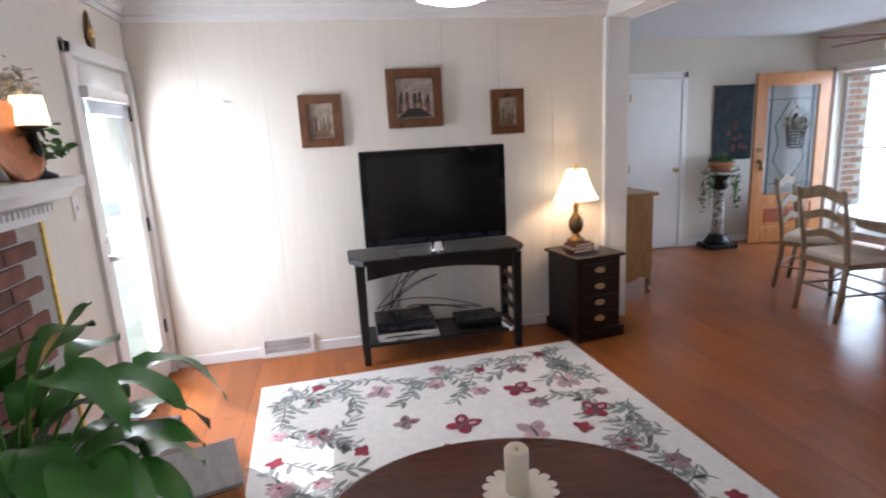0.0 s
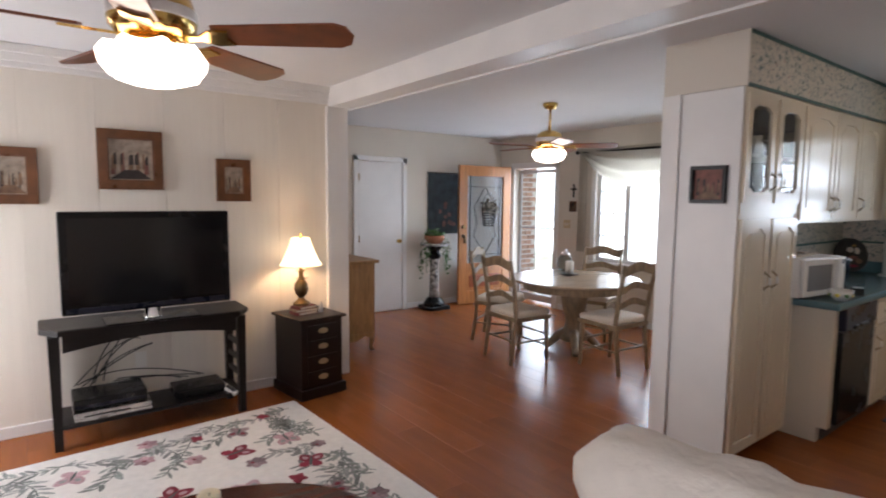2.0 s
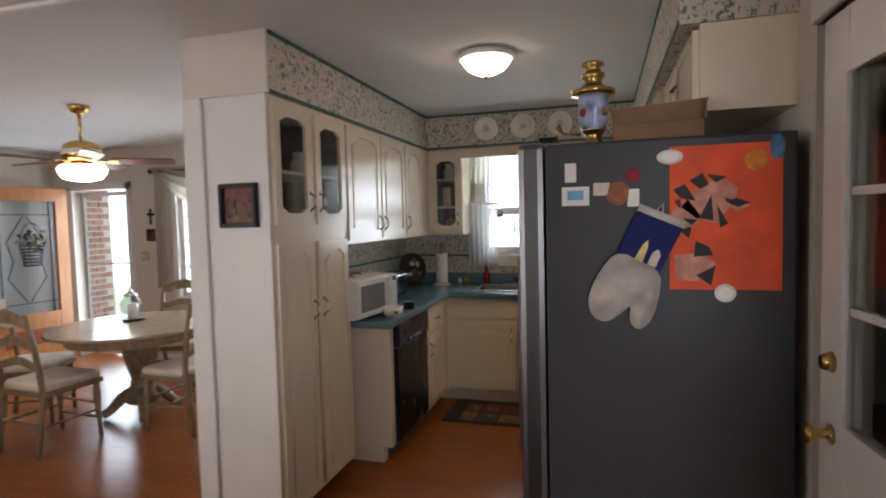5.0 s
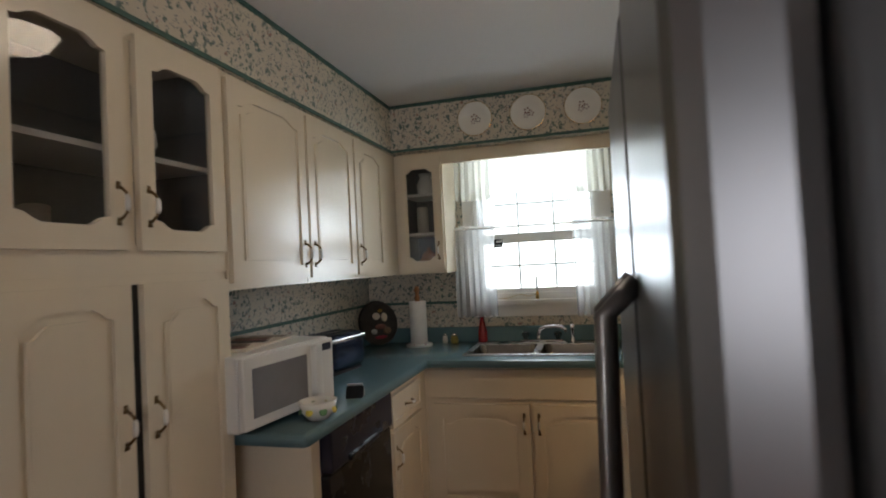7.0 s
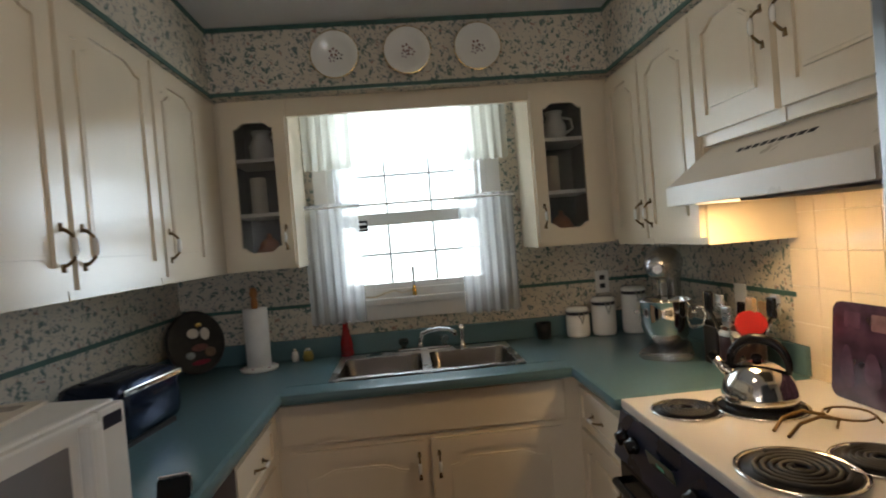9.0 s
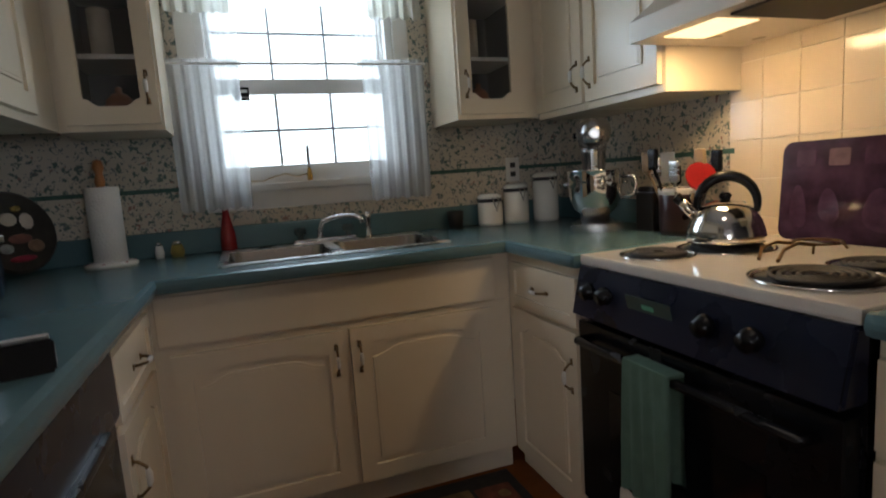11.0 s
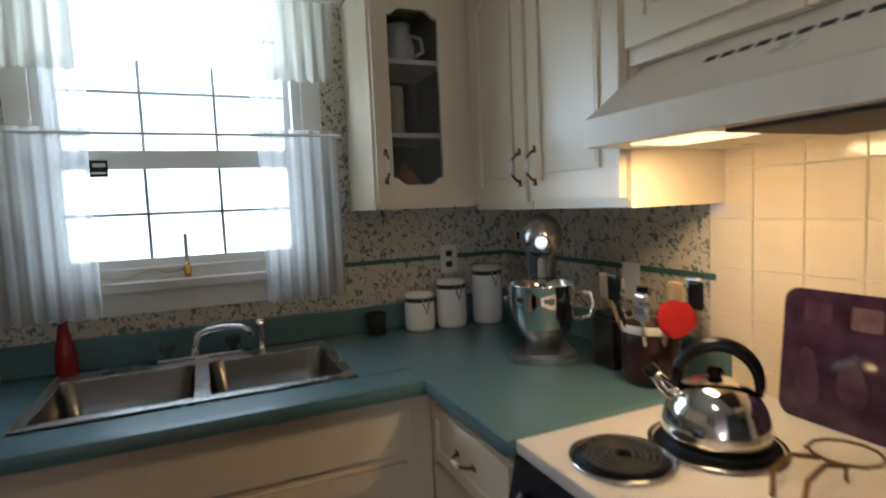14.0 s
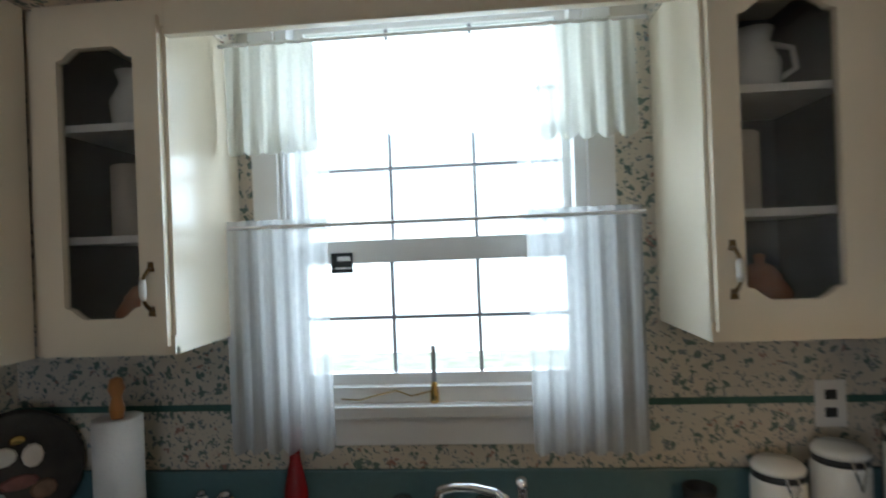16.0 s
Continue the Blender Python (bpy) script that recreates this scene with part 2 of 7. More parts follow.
# ---- mesh helpers ----
def box(x0, x1, y0, y1, z0, z1, bevel=0.0, bm=None):
    bm = bm or bmesh.new()
    m = Matrix.LocRotScale(((x0 + x1) / 2, (y0 + y1) / 2, (z0 + z1) / 2), None, (abs(x1 - x0), abs(y1 - y0), abs(z1 - z0)))
    made = bmesh.ops.create_cube(bm, size=1, matrix=m)["verts"]
    if bevel:
        edges = list({e for v in made for e in v.link_edges})
        bmesh.ops.bevel(bm, geom=edges, offset=bevel, segments=2, affect="EDGES", profile=0.6)
    return bm


def lathe(profile, n=24, cx=0.0, cy=0.0, bm=None, squash=1.0):
    """Profile of (radius, z) turned about the vertical through (cx, cy)."""
    bm = bm or bmesh.new()
    rings = []
    for r, z in profile:
        if r < 1e-5:
            rings.append([bm.verts.new((cx, cy, z))])
        else:
            rings.append([bm.verts.new((cx + r * math.cos(2 * math.pi * k / n), cy + squash * r * math.sin(2 * math.pi * k / n), z)) for k in range(n)])
    for a, b in zip(rings, rings[1:]):
        for k in range(n):
            q = [a[k % len(a)], a[(k + 1) % len(a)], b[(k + 1) % len(b)], b[k % len(b)]]
            q = list(dict.fromkeys(q))
            if len(q) > 2:
                try:
                    bm.faces.new(q)
                except ValueError:
                    pass
    loop = len(rings[0]) > 2 and len(rings[-1]) > 2 and abs(profile[0][0] - profile[-1][0]) < 0.021 and abs(profile[0][1] - profile[-1][1]) < 0.04
    if loop:
        a, b = rings[-1], rings[0]
        for k in range(n):
            bm.faces.new((a[k], a[(k + 1) % n], b[(k + 1) % n], b[k]))
    for end, flip in ((rings[0], True), (rings[-1], False)):
        if len(end) > 2 and not loop:
            bm.faces.new(end[::-1] if flip else end)
    return bm


def tube(points, r, n=8, bm=None):
    """A round rod through the points; r is one radius or one for each point."""
    bm = bm or bmesh.new()
    pts = [Vector(p) for p in points]
    radii = r if isinstance(r, (list, tuple)) else [r] * len(pts)
    rings, side = [], None
    for k, p in enumerate(pts):
        d = (pts[min(k + 1, len(pts) - 1)] - pts[max(k - 1, 0)]).normalized()
        if side is None:
            side = d.orthogonal().normalized()
        side = (side - d * side.dot(d)).normalized()
        up = d.cross(side)
        rings.append([bm.verts.new(p + radii[k] * (side * math.cos(2 * math.pi * j / n) + up * math.sin(2 * math.pi * j / n))) for j in range(n)])
    for a, b in zip(rings, rings[1:]):
        for j in range(n):
            bm.faces.new((a[j], a[(j + 1) % n], b[(j + 1) % n], b[j]))
    bm.faces.new(rings[0][::-1])
    bm.faces.new(rings[-1])
    return bm


def prism(outline, y0, y1, bm=None, axis="y", bevel=0.0):
    """The outline, in the plane across the axis, drawn out from y0 to y1."""
    bm = bm or bmesh.new()
    put = {"y": lambda a, b, d: (a, d, b), "z": lambda a, b, d: (a, b, d), "x": lambda a, b, d: (d, a, b)}[axis]
    lo, hi = [bm.verts.new(put(a, b, y0)) for a, b in outline], [bm.verts.new(put(a, b, y1)) for a, b in outline]
    faces = [bm.faces.new(lo), bm.faces.new(hi[::-1])]
    for k in range(len(lo)):
        j = (k + 1) % len(lo)
        faces.append(bm.faces.new((lo[k], hi[k], hi[j], lo[j])))
    bmesh.ops.recalc_face_normals(bm, faces=faces)
    if bevel:
        bmesh.ops.bevel(bm, geom=list({e for f in faces[:2] for e in f.edges}), offset=bevel, segments=2, affect="EDGES")
    return bm


def ring(outer, inner, y0, y1, bm=None):
    """A frame between two outlines of as many points, in the xz plane, from y0 to y1."""
    bm = bm or bmesh.new()
    n = len(outer)
    loops = [[bm.verts.new((a, y, b)) for a, b in o] for o in (outer, inner) for y in (y0, y1)]
    o0, o1, i0, i1 = loops
    faces = []
    for k in range(n):
        j = (k + 1) % n
        for a, b in ((o0, o1), (o1, i1), (i1, i0), (i0, o0)):
            faces.append(bm.faces.new((a[k], b[k], b[j], a[j])))
    bmesh.ops.recalc_face_normals(bm, faces=faces)
    return bm


def rounded(x0, x1, z0, z1, r, n=5):
    """A rectangle's outline with round corners."""
    pts = []
    for cx, cz, a in ((x1 - r, z0 + r, -90), (x1 - r, z1 - r, 0), (x0 + r, z1 - r, 90), (x0 + r, z0 + r, 180)):
        pts += [(cx + r * math.cos(radians(a + 90 * k / n)), cz + r * math.sin(radians(a + 90 * k / n))) for k in range(n + 1)]
    return pts


def smoothed(pts, rounds=2):
    """A closed outline with its corners cut twice over, so that it runs softly."""
    for _ in range(rounds):
        pts = [(p[0] * w + q[0] * (1 - w), p[1] * w + q[1] * (1 - w)) for p, q in zip(pts, pts[1:] + pts[:1]) for w in (0.75, 0.25)]
    return pts


def moved(bm, m):
    bmesh.ops.transform(bm, matrix=m, verts=bm.verts)
    return bm


def part(name, bm, material, parent=None, label="", smooth=False, m=None):
    """Links a bmesh as one mesh object; with a parent, the coordinates are the parent's own."""
    if m is not None:
        moved(bm, m)
    me = bpy.data.meshes.new(name)
    bm.normal_update()
    bm.to_mesh(me)
    bm.free()
    if smooth:
        me.shade_smooth()
    for x in material if isinstance(material, (list, tuple)) else [material]:
        me.materials.append(x)
    ob = new(name, me)
    ob.parent = parent
    if label:
        ob["label"] = label
    return ob


def thing(name, label, category, m=None, group=""):
    ob = new(name)
    ob.empty_display_size = 0.1
    ob.matrix_world = m if m is not None else Matrix()
    return tagged(ob, label, category, group)


def setting(name, bm, material, label="", category=""):
    return tagged(part(name, bm, material), label, category, kind="structure")


# ---- the large structure ----
XW, XE = -0.83, 6.27          # west wall of the living room, east wall of kitchen and dining room
YT, YN, YS = 4.173, 6.168, -0.78  # television wall, north wall of the dining room, south wall of the kitchen
H = 2.44
setting("floor", box(-1.0, 6.45, -2.6, 6.35, -0.12, -0.012), DARK, "dark underlay beneath laminate planks", "floor")
setting("ceiling", box(-1.0, 6.45, -2.6, 6.35, H, H + 0.1), CEIL, "white textured flat ceiling", "ceiling")


def wall_x(name, x0, x1, y0, y1, holes, material, label):
    """A wall that runs along y between x0 and x1, with holes (y0, y1, z0, z1) sorted by y."""
    bm, y = bmesh.new(), y0
    for a, b, c, d in holes:
        box(x0, x1, y, a, 0, H, bm=bm)
        if c > 0:
            box(x0, x1, a, b, 0, c, bm=bm)
        box(x0, x1, a, b, d, H, bm=bm)
        y = b
    box(x0, x1, y, y1, 0, H, bm=bm)
    return setting(name, bm, material, label, "wall")


# the first hole is an added opening, out of view, round the south fill
wall_x("wall_west", XW - 0.15, XW, -2.6, YT, [(-1.9, -0.6, 0.8, 2.0), (3.34, 4.1, 0, 2.0)], PANEL, "cream painted panelled wall with patio door")
wall_x("wall_east", XE, XE + 0.16, -2.6, YN + 0.15, [(0.07, 0.88, 1.2, 2.32), (2.5, 4.36, 0.74, 1.98), (5.06, 5.86, 0, 1.98)], PAINT, "cream painted wall with windows and front door")
setting("wall_north", box(2.44, XE, YN, YN + 0.15, 0, H), PAINT, "cream painted dining room wall", "wall")
setting("wall_television", box(XW - 0.15, 2.42, YT + 0.012, YT + 0.14, 0, H), PANEL, "cream painted panelled wall behind the television", "wall")
setting("wall_dining_west", box(2.42, 2.6, YT + 0.14, YN, 0, H), PAINT, "cream painted dining side wall", "wall")
setting("wall_kitchen_north", box(3.5, XE, 1.66, 1.76, 0, H), PAINT, "cream painted wall between kitchen and dining room", "wall")
bm = box(3.058, XE, YS - 0.15, YS, 0, H)
box(2.0, 2.12, YS - 0.15, YS, 0, H, bm=bm)
box(2.12, 3.058, YS - 0.15, YS, 2.06, H, bm=bm)
setting("wall_kitchen_south", bm, PAINT, "cream painted wall with a glazed door", "wall")
setting("wall_south", box(XW - 0.15, 2.0, -2.75, -2.6, 0, H), PAINT, "plain cream wall behind the seating", "wall")
setting("wall_south_return", box(2.0, 2.14, -2.6, YS - 0.15, 0, H), PAINT, "plain cream return wall", "wall")
setting("wall_hall_back", box(2.14, XE, -2.75, -2.6, 0, H), PAINT, "plain wall of the room beyond the glazed door", "wall")
setting("beam", box(2.44, 2.63, YS, YT, 2.28, H, 0.006), WHITE, "cream painted ceiling beam between living and dining room", "beam")
setting("beam_trim", box(2.63, 2.655, YS, YT, 2.27, 2.3, 0.006), WHITE, "slim moulding along the beam's lower edge", "moulding")
setting("column", box(2.42, 2.6, YT - 0.06, YT + 0.14, 0, 2.28, 0.006), WHITE, "cream boxed column under the beam", "column")
setting("column_trim", box(2.4, 2.43, YT - 0.075, YT - 0.04, 0, 2.28, 0.006), WHITE, "narrow corner strip on the column", "moulding")
bm = bmesh.new()
for z0, z1, d in ((2.3, 2.34, 0.018), (2.335, 2.39, 0.034), (2.385, 2.44, 0.055)):
    box(XW, 2.44, YT - d, YT + 0.012, z0, z1, 0.006, bm)
    box(XW, XW + d, -2.6, YT, z0, z1, 0.006, bm)
setting("crown_moulding", bm, WHITE, "white stepped crown moulding", "moulding")
bm = box(XW, 2.42, YT - 0.014, YT + 0.012, 0, 0.075, 0.004)
box(2.6, 3.68, YN - 0.014, YN, 0, 0.075, 0.004, bm)
box(4.53, XE, YN - 0.014, YN, 0, 0.075, 0.004, bm)
box(XE - 0.014, XE, 1.8, 4.95, 0, 0.075, 0.004, bm)
setting("baseboard", bm, WHITE, "white painted baseboard", "baseboard")

# soffits above the kitchen cabinets
setting("soffit_north", box(3.5, XE, 1.285, 1.66, 2.15, H), [PAPER], "soffit covered in floral sprig wallpaper", "soffit")
setting("soffit_end", box(3.485, 3.499, 1.285, 1.76, 2.15, H), PAINT, "plain painted end of the soffit", "soffit")
bm = box(5.85, 5.95, -0.44, 1.285, 2.15, H)
box(5.95, XE, -0.44, -0.09, 2.152, H, bm=bm)
box(5.95, XE, 0.985, 1.285, 2.152, H, bm=bm)
setting("soffit_east", bm, PAPER, "soffit covered in floral sprig wallpaper above the window", "soffit")
setting("soffit_south", box(3.2, XE, YS, -0.44, 2.15, H), PAPER, "soffit covered in floral sprig wallpaper above the range", "soffit")
bm = bmesh.new()
for z0, z1 in ((2.42, 2.44), (2.15, 2.166)):
    box(3.5, 5.85, 1.28, 1.285, z0, z1, bm=bm)
    box(5.845, 5.85, -0.44, 1.285, z0, z1, bm=bm)
    box(3.2, 5.85, -0.44, -0.435, z0, z1, bm=bm)
setting("wallpaper_border", bm, BORDER, "dark green border strip along the soffits", "border")
# papered walls between worktop and cabinets
bm = box(4.27, XE, 1.652, 1.66, 0.9, 1.42)
setting("wallpaper_north", bm, PAPER, "floral sprig wallpaper above the worktop", "wallpaper")
for k, (a, b, c) in enumerate(((YS, 0.05, 2.15), (0.9, 1.652, 2.15), (0.05, 0.9, 1.13))):
    setting("wallpaper_east_%d" % (k + 1), box(XE - 0.008, XE, a, b, 0.9, c), PAPER, "floral sprig wallpaper round the kitchen window", "wallpaper")
setting("wallpaper_south", box(5.223, XE - 0.008, YS, YS + 0.008, 0.9, 1.42), PAPER, "floral sprig wallpaper behind the mixer", "wallpaper")
bm = box(XE - 0.012, XE - 0.008, YS + 0.008, 0.03, 1.186, 1.203)
box(XE - 0.012, XE - 0.008, 1.0, 1.652, 1.186, 1.203, bm=bm)
box(4.3, XE - 0.012, 1.648, 1.652, 1.186, 1.203, bm=bm)
box(5.2, XE - 0.012, YS + 0.008, YS + 0.012, 1.186, 1.203, bm=bm)
setting("wallpaper_stripe", bm, BORDER, "green stripe in the wallpaper above the worktop", "border")


# ---- kitchen cabinets ----
def arch(x0, x1, z0, z1, rise, both=False, n=12):
    """An outline whose top (and foot, if both) is a shallow cathedral arch."""
    def bow(k):
        u = abs(2 * k / n - 1)
        return rise * (0.0 if u < 0.55 else min(1, ((u - 0.55) / 0.33)) ** 1.0)
    top = [(x1 + (x0 - x1) * k / n, z1 - bow(k)) for k in range(n + 1)]
    foot = [(x0 + (x1 - x0) * k / n, z0 + (bow(k) if both else 0)) for k in range(n + 1)]
    return foot + top


def square(x0, x1, z0, z1, n=12):
    return [(x0 + (x1 - x0) * k / n, z0) for k in range(n + 1)] + [(x1 + (x0 - x1) * k / n, z1) for k in range(n + 1)]


def pull(parent, m, upright=True):
    """A bowed antique brass pull with a white porcelain grip."""
    pts = [(0, 0, -0.05), (0, -0.012, -0.046), (0, -0.03, -0.03), (0, -0.034, 0), (0, -0.03, 0.03), (0, -0.012, 0.046), (0, 0, 0.05)]
    bm = tube(pts, [0.005, 0.005, 0.0045, 0.004, 0.0045, 0.005, 0.005], 6)
    for z in (-0.054, 0.054):
        prism([(-0.009, z - 0.012), (0.009, z - 0.012), (0.006, z + 0.012), (-0.006, z + 0.012)], -0.003, 0.0, bm)
    grip = tube([(0, -0.032, -0.024), (0, -0.0345, -0.012), (0, -0.0345, 0.012), (0, -0.032, 0.024)], [0.006, 0.0085, 0.0085, 0.006], 8)
    turn = (m if upright else m @ pose(0, 0, 0, 0, 90, 0)) @ Matrix.Scale(0.86, 4)
    h = part("handle", bm, OLDBRASS, parent, "antique brass pull", True, m=turn)
    part("porcelain_grip", grip, PORCELAIN, parent, "white porcelain grip", True, m=turn)
    return h


def cab_door(parent, m, w, h, kind="panel", handle=None):
    """A cream enamelled cabinet door w by h with its lower left corner at m, facing -y."""
    t = 0.02
    if kind == "glass":
        inner = arch(0.055, w - 0.055, 0.06, h - 0.06, 0.025, True)
        bm = ring(square(0, w, 0, h), inner, -t, 0)
        d = part("door", bm, CAB, parent, "glazed door with an arched frame", m=m)
        part("pane", box(0.045, w - 0.045, -0.009, -0.006, 0.05, h - 0.05), CABGLASS, d, m=m)
    else:
        rise = 0.03 if kind == "panel" else 0.0
        e = 0.055 if kind == "panel" else 0.03
        bm = ring(square(0, w, 0, h), arch(e, w - e, e, h - e, rise), -t, 0)
        prism(arch(e - 0.004, w - e + 0.004, e - 0.004, h - e + 0.004, rise), -0.011, -0.002, bm)
        if kind == "panel":
            prism(arch(e + 0.02, w - e - 0.02, e + 0.02, h - e - 0.025, rise), -0.019, -0.008, bm, bevel=0.0095)
        d = part("door" if kind == "panel" else "drawer_front", bm, CAB, parent, m=m)
    if handle:
        side, z = handle
        if side == "drawer":
            pull(d, m @ pose(w / 2, -t, h / 2), False)
        else:
            pull(d, m @ pose(0.03 if side == "l" else w - 0.03, -t, z))
    return d


NORTH = lambda x, z, y=1.30: pose(x, y, z)            # doors that face south
EAST = lambda y, z, x=5.94: pose(x, y, z, 0, 0, -90)   # doors that face west, running towards -y
SOUTH = lambda x, z, y=-0.47: pose(x, y, z, 0, 0, 180)  # doors that face north, running towards -x


def carcass(parent, x0, x1, y0, y1, z0, z1):
    return part("body", box(x0, x1, y0, y1, z0, z1, 0.002), CAB, parent)


def hollow(parent, x0, x1, y0, y1, z0, z1, front, shelves):
    """A cabinet body with an open front ('y' or 'x') and shelves inside."""
    t = 0.018
    bm = box(x0, x1, y0, y1, z0, z0 + t)
    box(x0, x1, y0, y1, z1 - t, z1, bm=bm)
    if front == "y":
        box(x0, x0 + t, y0, y1, z0 + t, z1 - t, bm=bm)
        box(x1 - t, x1, y0, y1, z0 + t, z1 - t, bm=bm)
        box(x0 + t, x1 - t, y1 - t, y1, z0 + t, z1 - t, bm=bm)
    else:
        box(x0, x1, y0, y0 + t, z0 + t, z1 - t, bm=bm)
        box(x0, x1, y1 - t, y1, z0 + t, z1 - t, bm=bm)
        box(x1 - t, x1, y0 + t, y1 - t, z0 + t, z1 - t, bm=bm)
    part("body", bm, CAB, parent)
    # added dark panels on the inner faces imitate the unlit interior
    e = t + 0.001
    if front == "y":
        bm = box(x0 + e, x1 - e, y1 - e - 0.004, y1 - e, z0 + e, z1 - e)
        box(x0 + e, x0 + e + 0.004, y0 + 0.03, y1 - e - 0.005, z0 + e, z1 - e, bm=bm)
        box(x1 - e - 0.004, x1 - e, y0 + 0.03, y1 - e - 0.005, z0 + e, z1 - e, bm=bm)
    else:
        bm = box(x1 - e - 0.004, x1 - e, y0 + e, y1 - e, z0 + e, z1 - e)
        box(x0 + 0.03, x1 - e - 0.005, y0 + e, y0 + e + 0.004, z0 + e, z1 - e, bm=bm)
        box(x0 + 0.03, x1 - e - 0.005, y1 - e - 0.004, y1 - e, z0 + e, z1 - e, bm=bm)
    part("lining", bm, INNER_SHADE, parent, "dark grey panels standing in for shade inside the cabinet")
    for z in shelves:
        part("shelf", box(x0 + t + 0.006, x1 - t - 0.006, y0 + t + 0.006, y1 - t - 0.006, z, z + 0.016), WHITE, parent)


def crockery(kind, x, y, z):
    if kind == "jug":
        bm = lathe([(0.03, 0), (0.045, 0.02), (0.048, 0.06), (0.03, 0.1), (0.038, 0.125), (0.034, 0.122), (0.026, 0.1), (0.03, 0.02), (0, 0.01)], 16)
        o = part("jug", bm, PORCELAIN, None, smooth=True)
        part("jug_handle", tube([(0, -0.03, 0.1), (0, -0.07, 0.09), (0, -0.075, 0.05), (0, -0.045, 0.03)], 0.006, 6), PORCELAIN, o, smooth=True)
        tagged(o, "white china jug on a cabinet shelf", "jug")
    elif kind == "jar":
        o = tagged(part("lidded_jar", lathe([(0.035, 0), (0.05, 0.02), (0.05, 0.06), (0.035, 0.085), (0.036, 0.09), (0.02, 0.11), (0.008, 0.115), (0.01, 0.13), (0, 0.135)], 16), TERRA, smooth=True), "small glazed lidded jar on a shelf", "jar")
    else:
        o = tagged(part("pillar_candle", lathe([(0.03, 0), (0.03, 0.15), (0.022, 0.155), (0, 0.15)], 16), LINEN, smooth=True), "cream pillar candle on a cabinet shelf", "candle")
    o.matrix_world = pose(x, y, z)
    o.scale = (1.2, 1.2, 1.1)
    return o


# pantry
pantry = thing("pantry_cabinet", "tall cream pantry cabinet with arched doors", "cabinet", pose(0, 0, 0))
bm = box(3.5, 4.26, 1.3, 1.66, 0.075, 1.47, 0.002)
part("body", bm, CAB, pantry)
part("toe_kick", box(3.51, 4.26, 1.37, 1.655, 0, 0.075), RUBBER, pantry, "dark recessed plinth")
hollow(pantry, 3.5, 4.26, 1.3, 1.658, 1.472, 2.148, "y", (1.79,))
part("face_rail", box(3.5, 4.26, 1.294, 1.312, 1.465, 1.545), CAB, pantry)
part("face_rail", box(3.5, 4.26, 1.294, 1.312, 2.1, 2.148), CAB, pantry)
part("face_strip", box(3.866, 3.894, 1.296, 1.32, 1.49, 2.13), CAB, pantry)
part("end_panel", prism([(1.3, 0.075), (1.3, 2.148), (1.655, 2.148), (1.655, 0.0), (1.37, 0.0), (1.37, 0.075)], 3.486, 3.4995, axis="x"), WHITE, pantry, "flat white side panel")
for k, x in enumerate((3.512, 3.9)):
    cab_door(pantry, NORTH(x, 0.1), 0.348, 1.34, "panel", ("r" if k == 0 else "l", 0.98))
    cab_door(pantry, NORTH(x, 1.53), 0.348, 0.59, "glass", ("r" if k == 0 else "l", 0.12))
# a solid black strip stands in for the shade between the doors
part("dark_gap", box(3.862, 3.898, 1.2975, 1.3, 0.1, 1.44), RUBBER, pantry, "black strip standing in for shade between the doors")
setting("wall_end_trim", box(3.478, 3.499, 1.66, 1.762, 0.0, 2.15, 0.004), WHITE, "white corner board at the wall's end", "trim")
setting("wall_end_batten", box(3.468, 3.482, 1.645, 1.67, 0.0, 2.15, 0.003), WHITE, "slim batten over the joint", "trim")
for x, z, k in ((3.66, 1.49, "jug"), (3.78, 1.49, "candle"), (4.02, 1.49, "jar"), (4.1, 1.81, "jug"), (3.65, 1.81, "jar")):
    crockery(k, x, 1.5, z)

# upper cabinets on the north wall
doors = ((4.275, 0.52, "r"), (4.805, 0.475, "l"), (5.29, 0.4, "l"))
for x, w, side in doors:
    c = thing("wall_cabinet", "cream wall cabinet with one arched raised-panel door", "cabinet", pose(0, 0, 0), "upper kitchen cabinets")
    carcass(c, x - 0.004, x + w + 0.004 if side != "l" or x < 5 else 5.93, 1.3, 1.66, 1.4, 2.148)
    cab_door(c, NORTH(x + 0.005, 1.425), w - 0.012, 0.7, "panel", (side, 0.1))

# glass-fronted cabinets beside the window
for name_y in ((1.285, 0.99, "r"), (-0.095, -0.4, "l")):
    y1, y0, side = name_y
    c = thing("glass_wall_cabinet", "narrow cream wall cabinet with an arched glass door", "cabinet", pose(0, 0, 0), "glazed cabinets")
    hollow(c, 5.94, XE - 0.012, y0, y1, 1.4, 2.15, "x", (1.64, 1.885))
    cab_door(c, EAST(y1 - 0.008, 1.42), y1 - y0 - 0.016, 0.69, "glass", (side, 0.12))
    part("face_rail", box(5.934, 5.952, y0, y1, 1.4, 1.44), CAB, c)
    part("face_rail", box(5.934, 5.952, y0, y1, 2.09, 2.15), CAB, c)
    ym = (y0 + y1) / 2
    crockery("jug", 6.06, ym, 1.901)
    crockery("candle", 6.06, ym + 0.03, 1.656)
    crockery("jar", 6.06, ym, 1.418)
setting("corner_filler_north", box(5.945, XE - 0.012, 1.286, 1.31, 1.4, 2.149), CAB, "cream filler strip in the cabinet corner", "trim")
setting("corner_filler", box(5.945, XE - 0.012, -0.47, -0.4, 1.4, 2.15), CAB, "cream filler strip in the cabinet corner", "trim")
setting("window_valance_board", box(5.93, 5.955, -0.095, 0.99, 2.07, 2.15, 0.004), CAB, "cream board spanning between the cabinets", "trim")

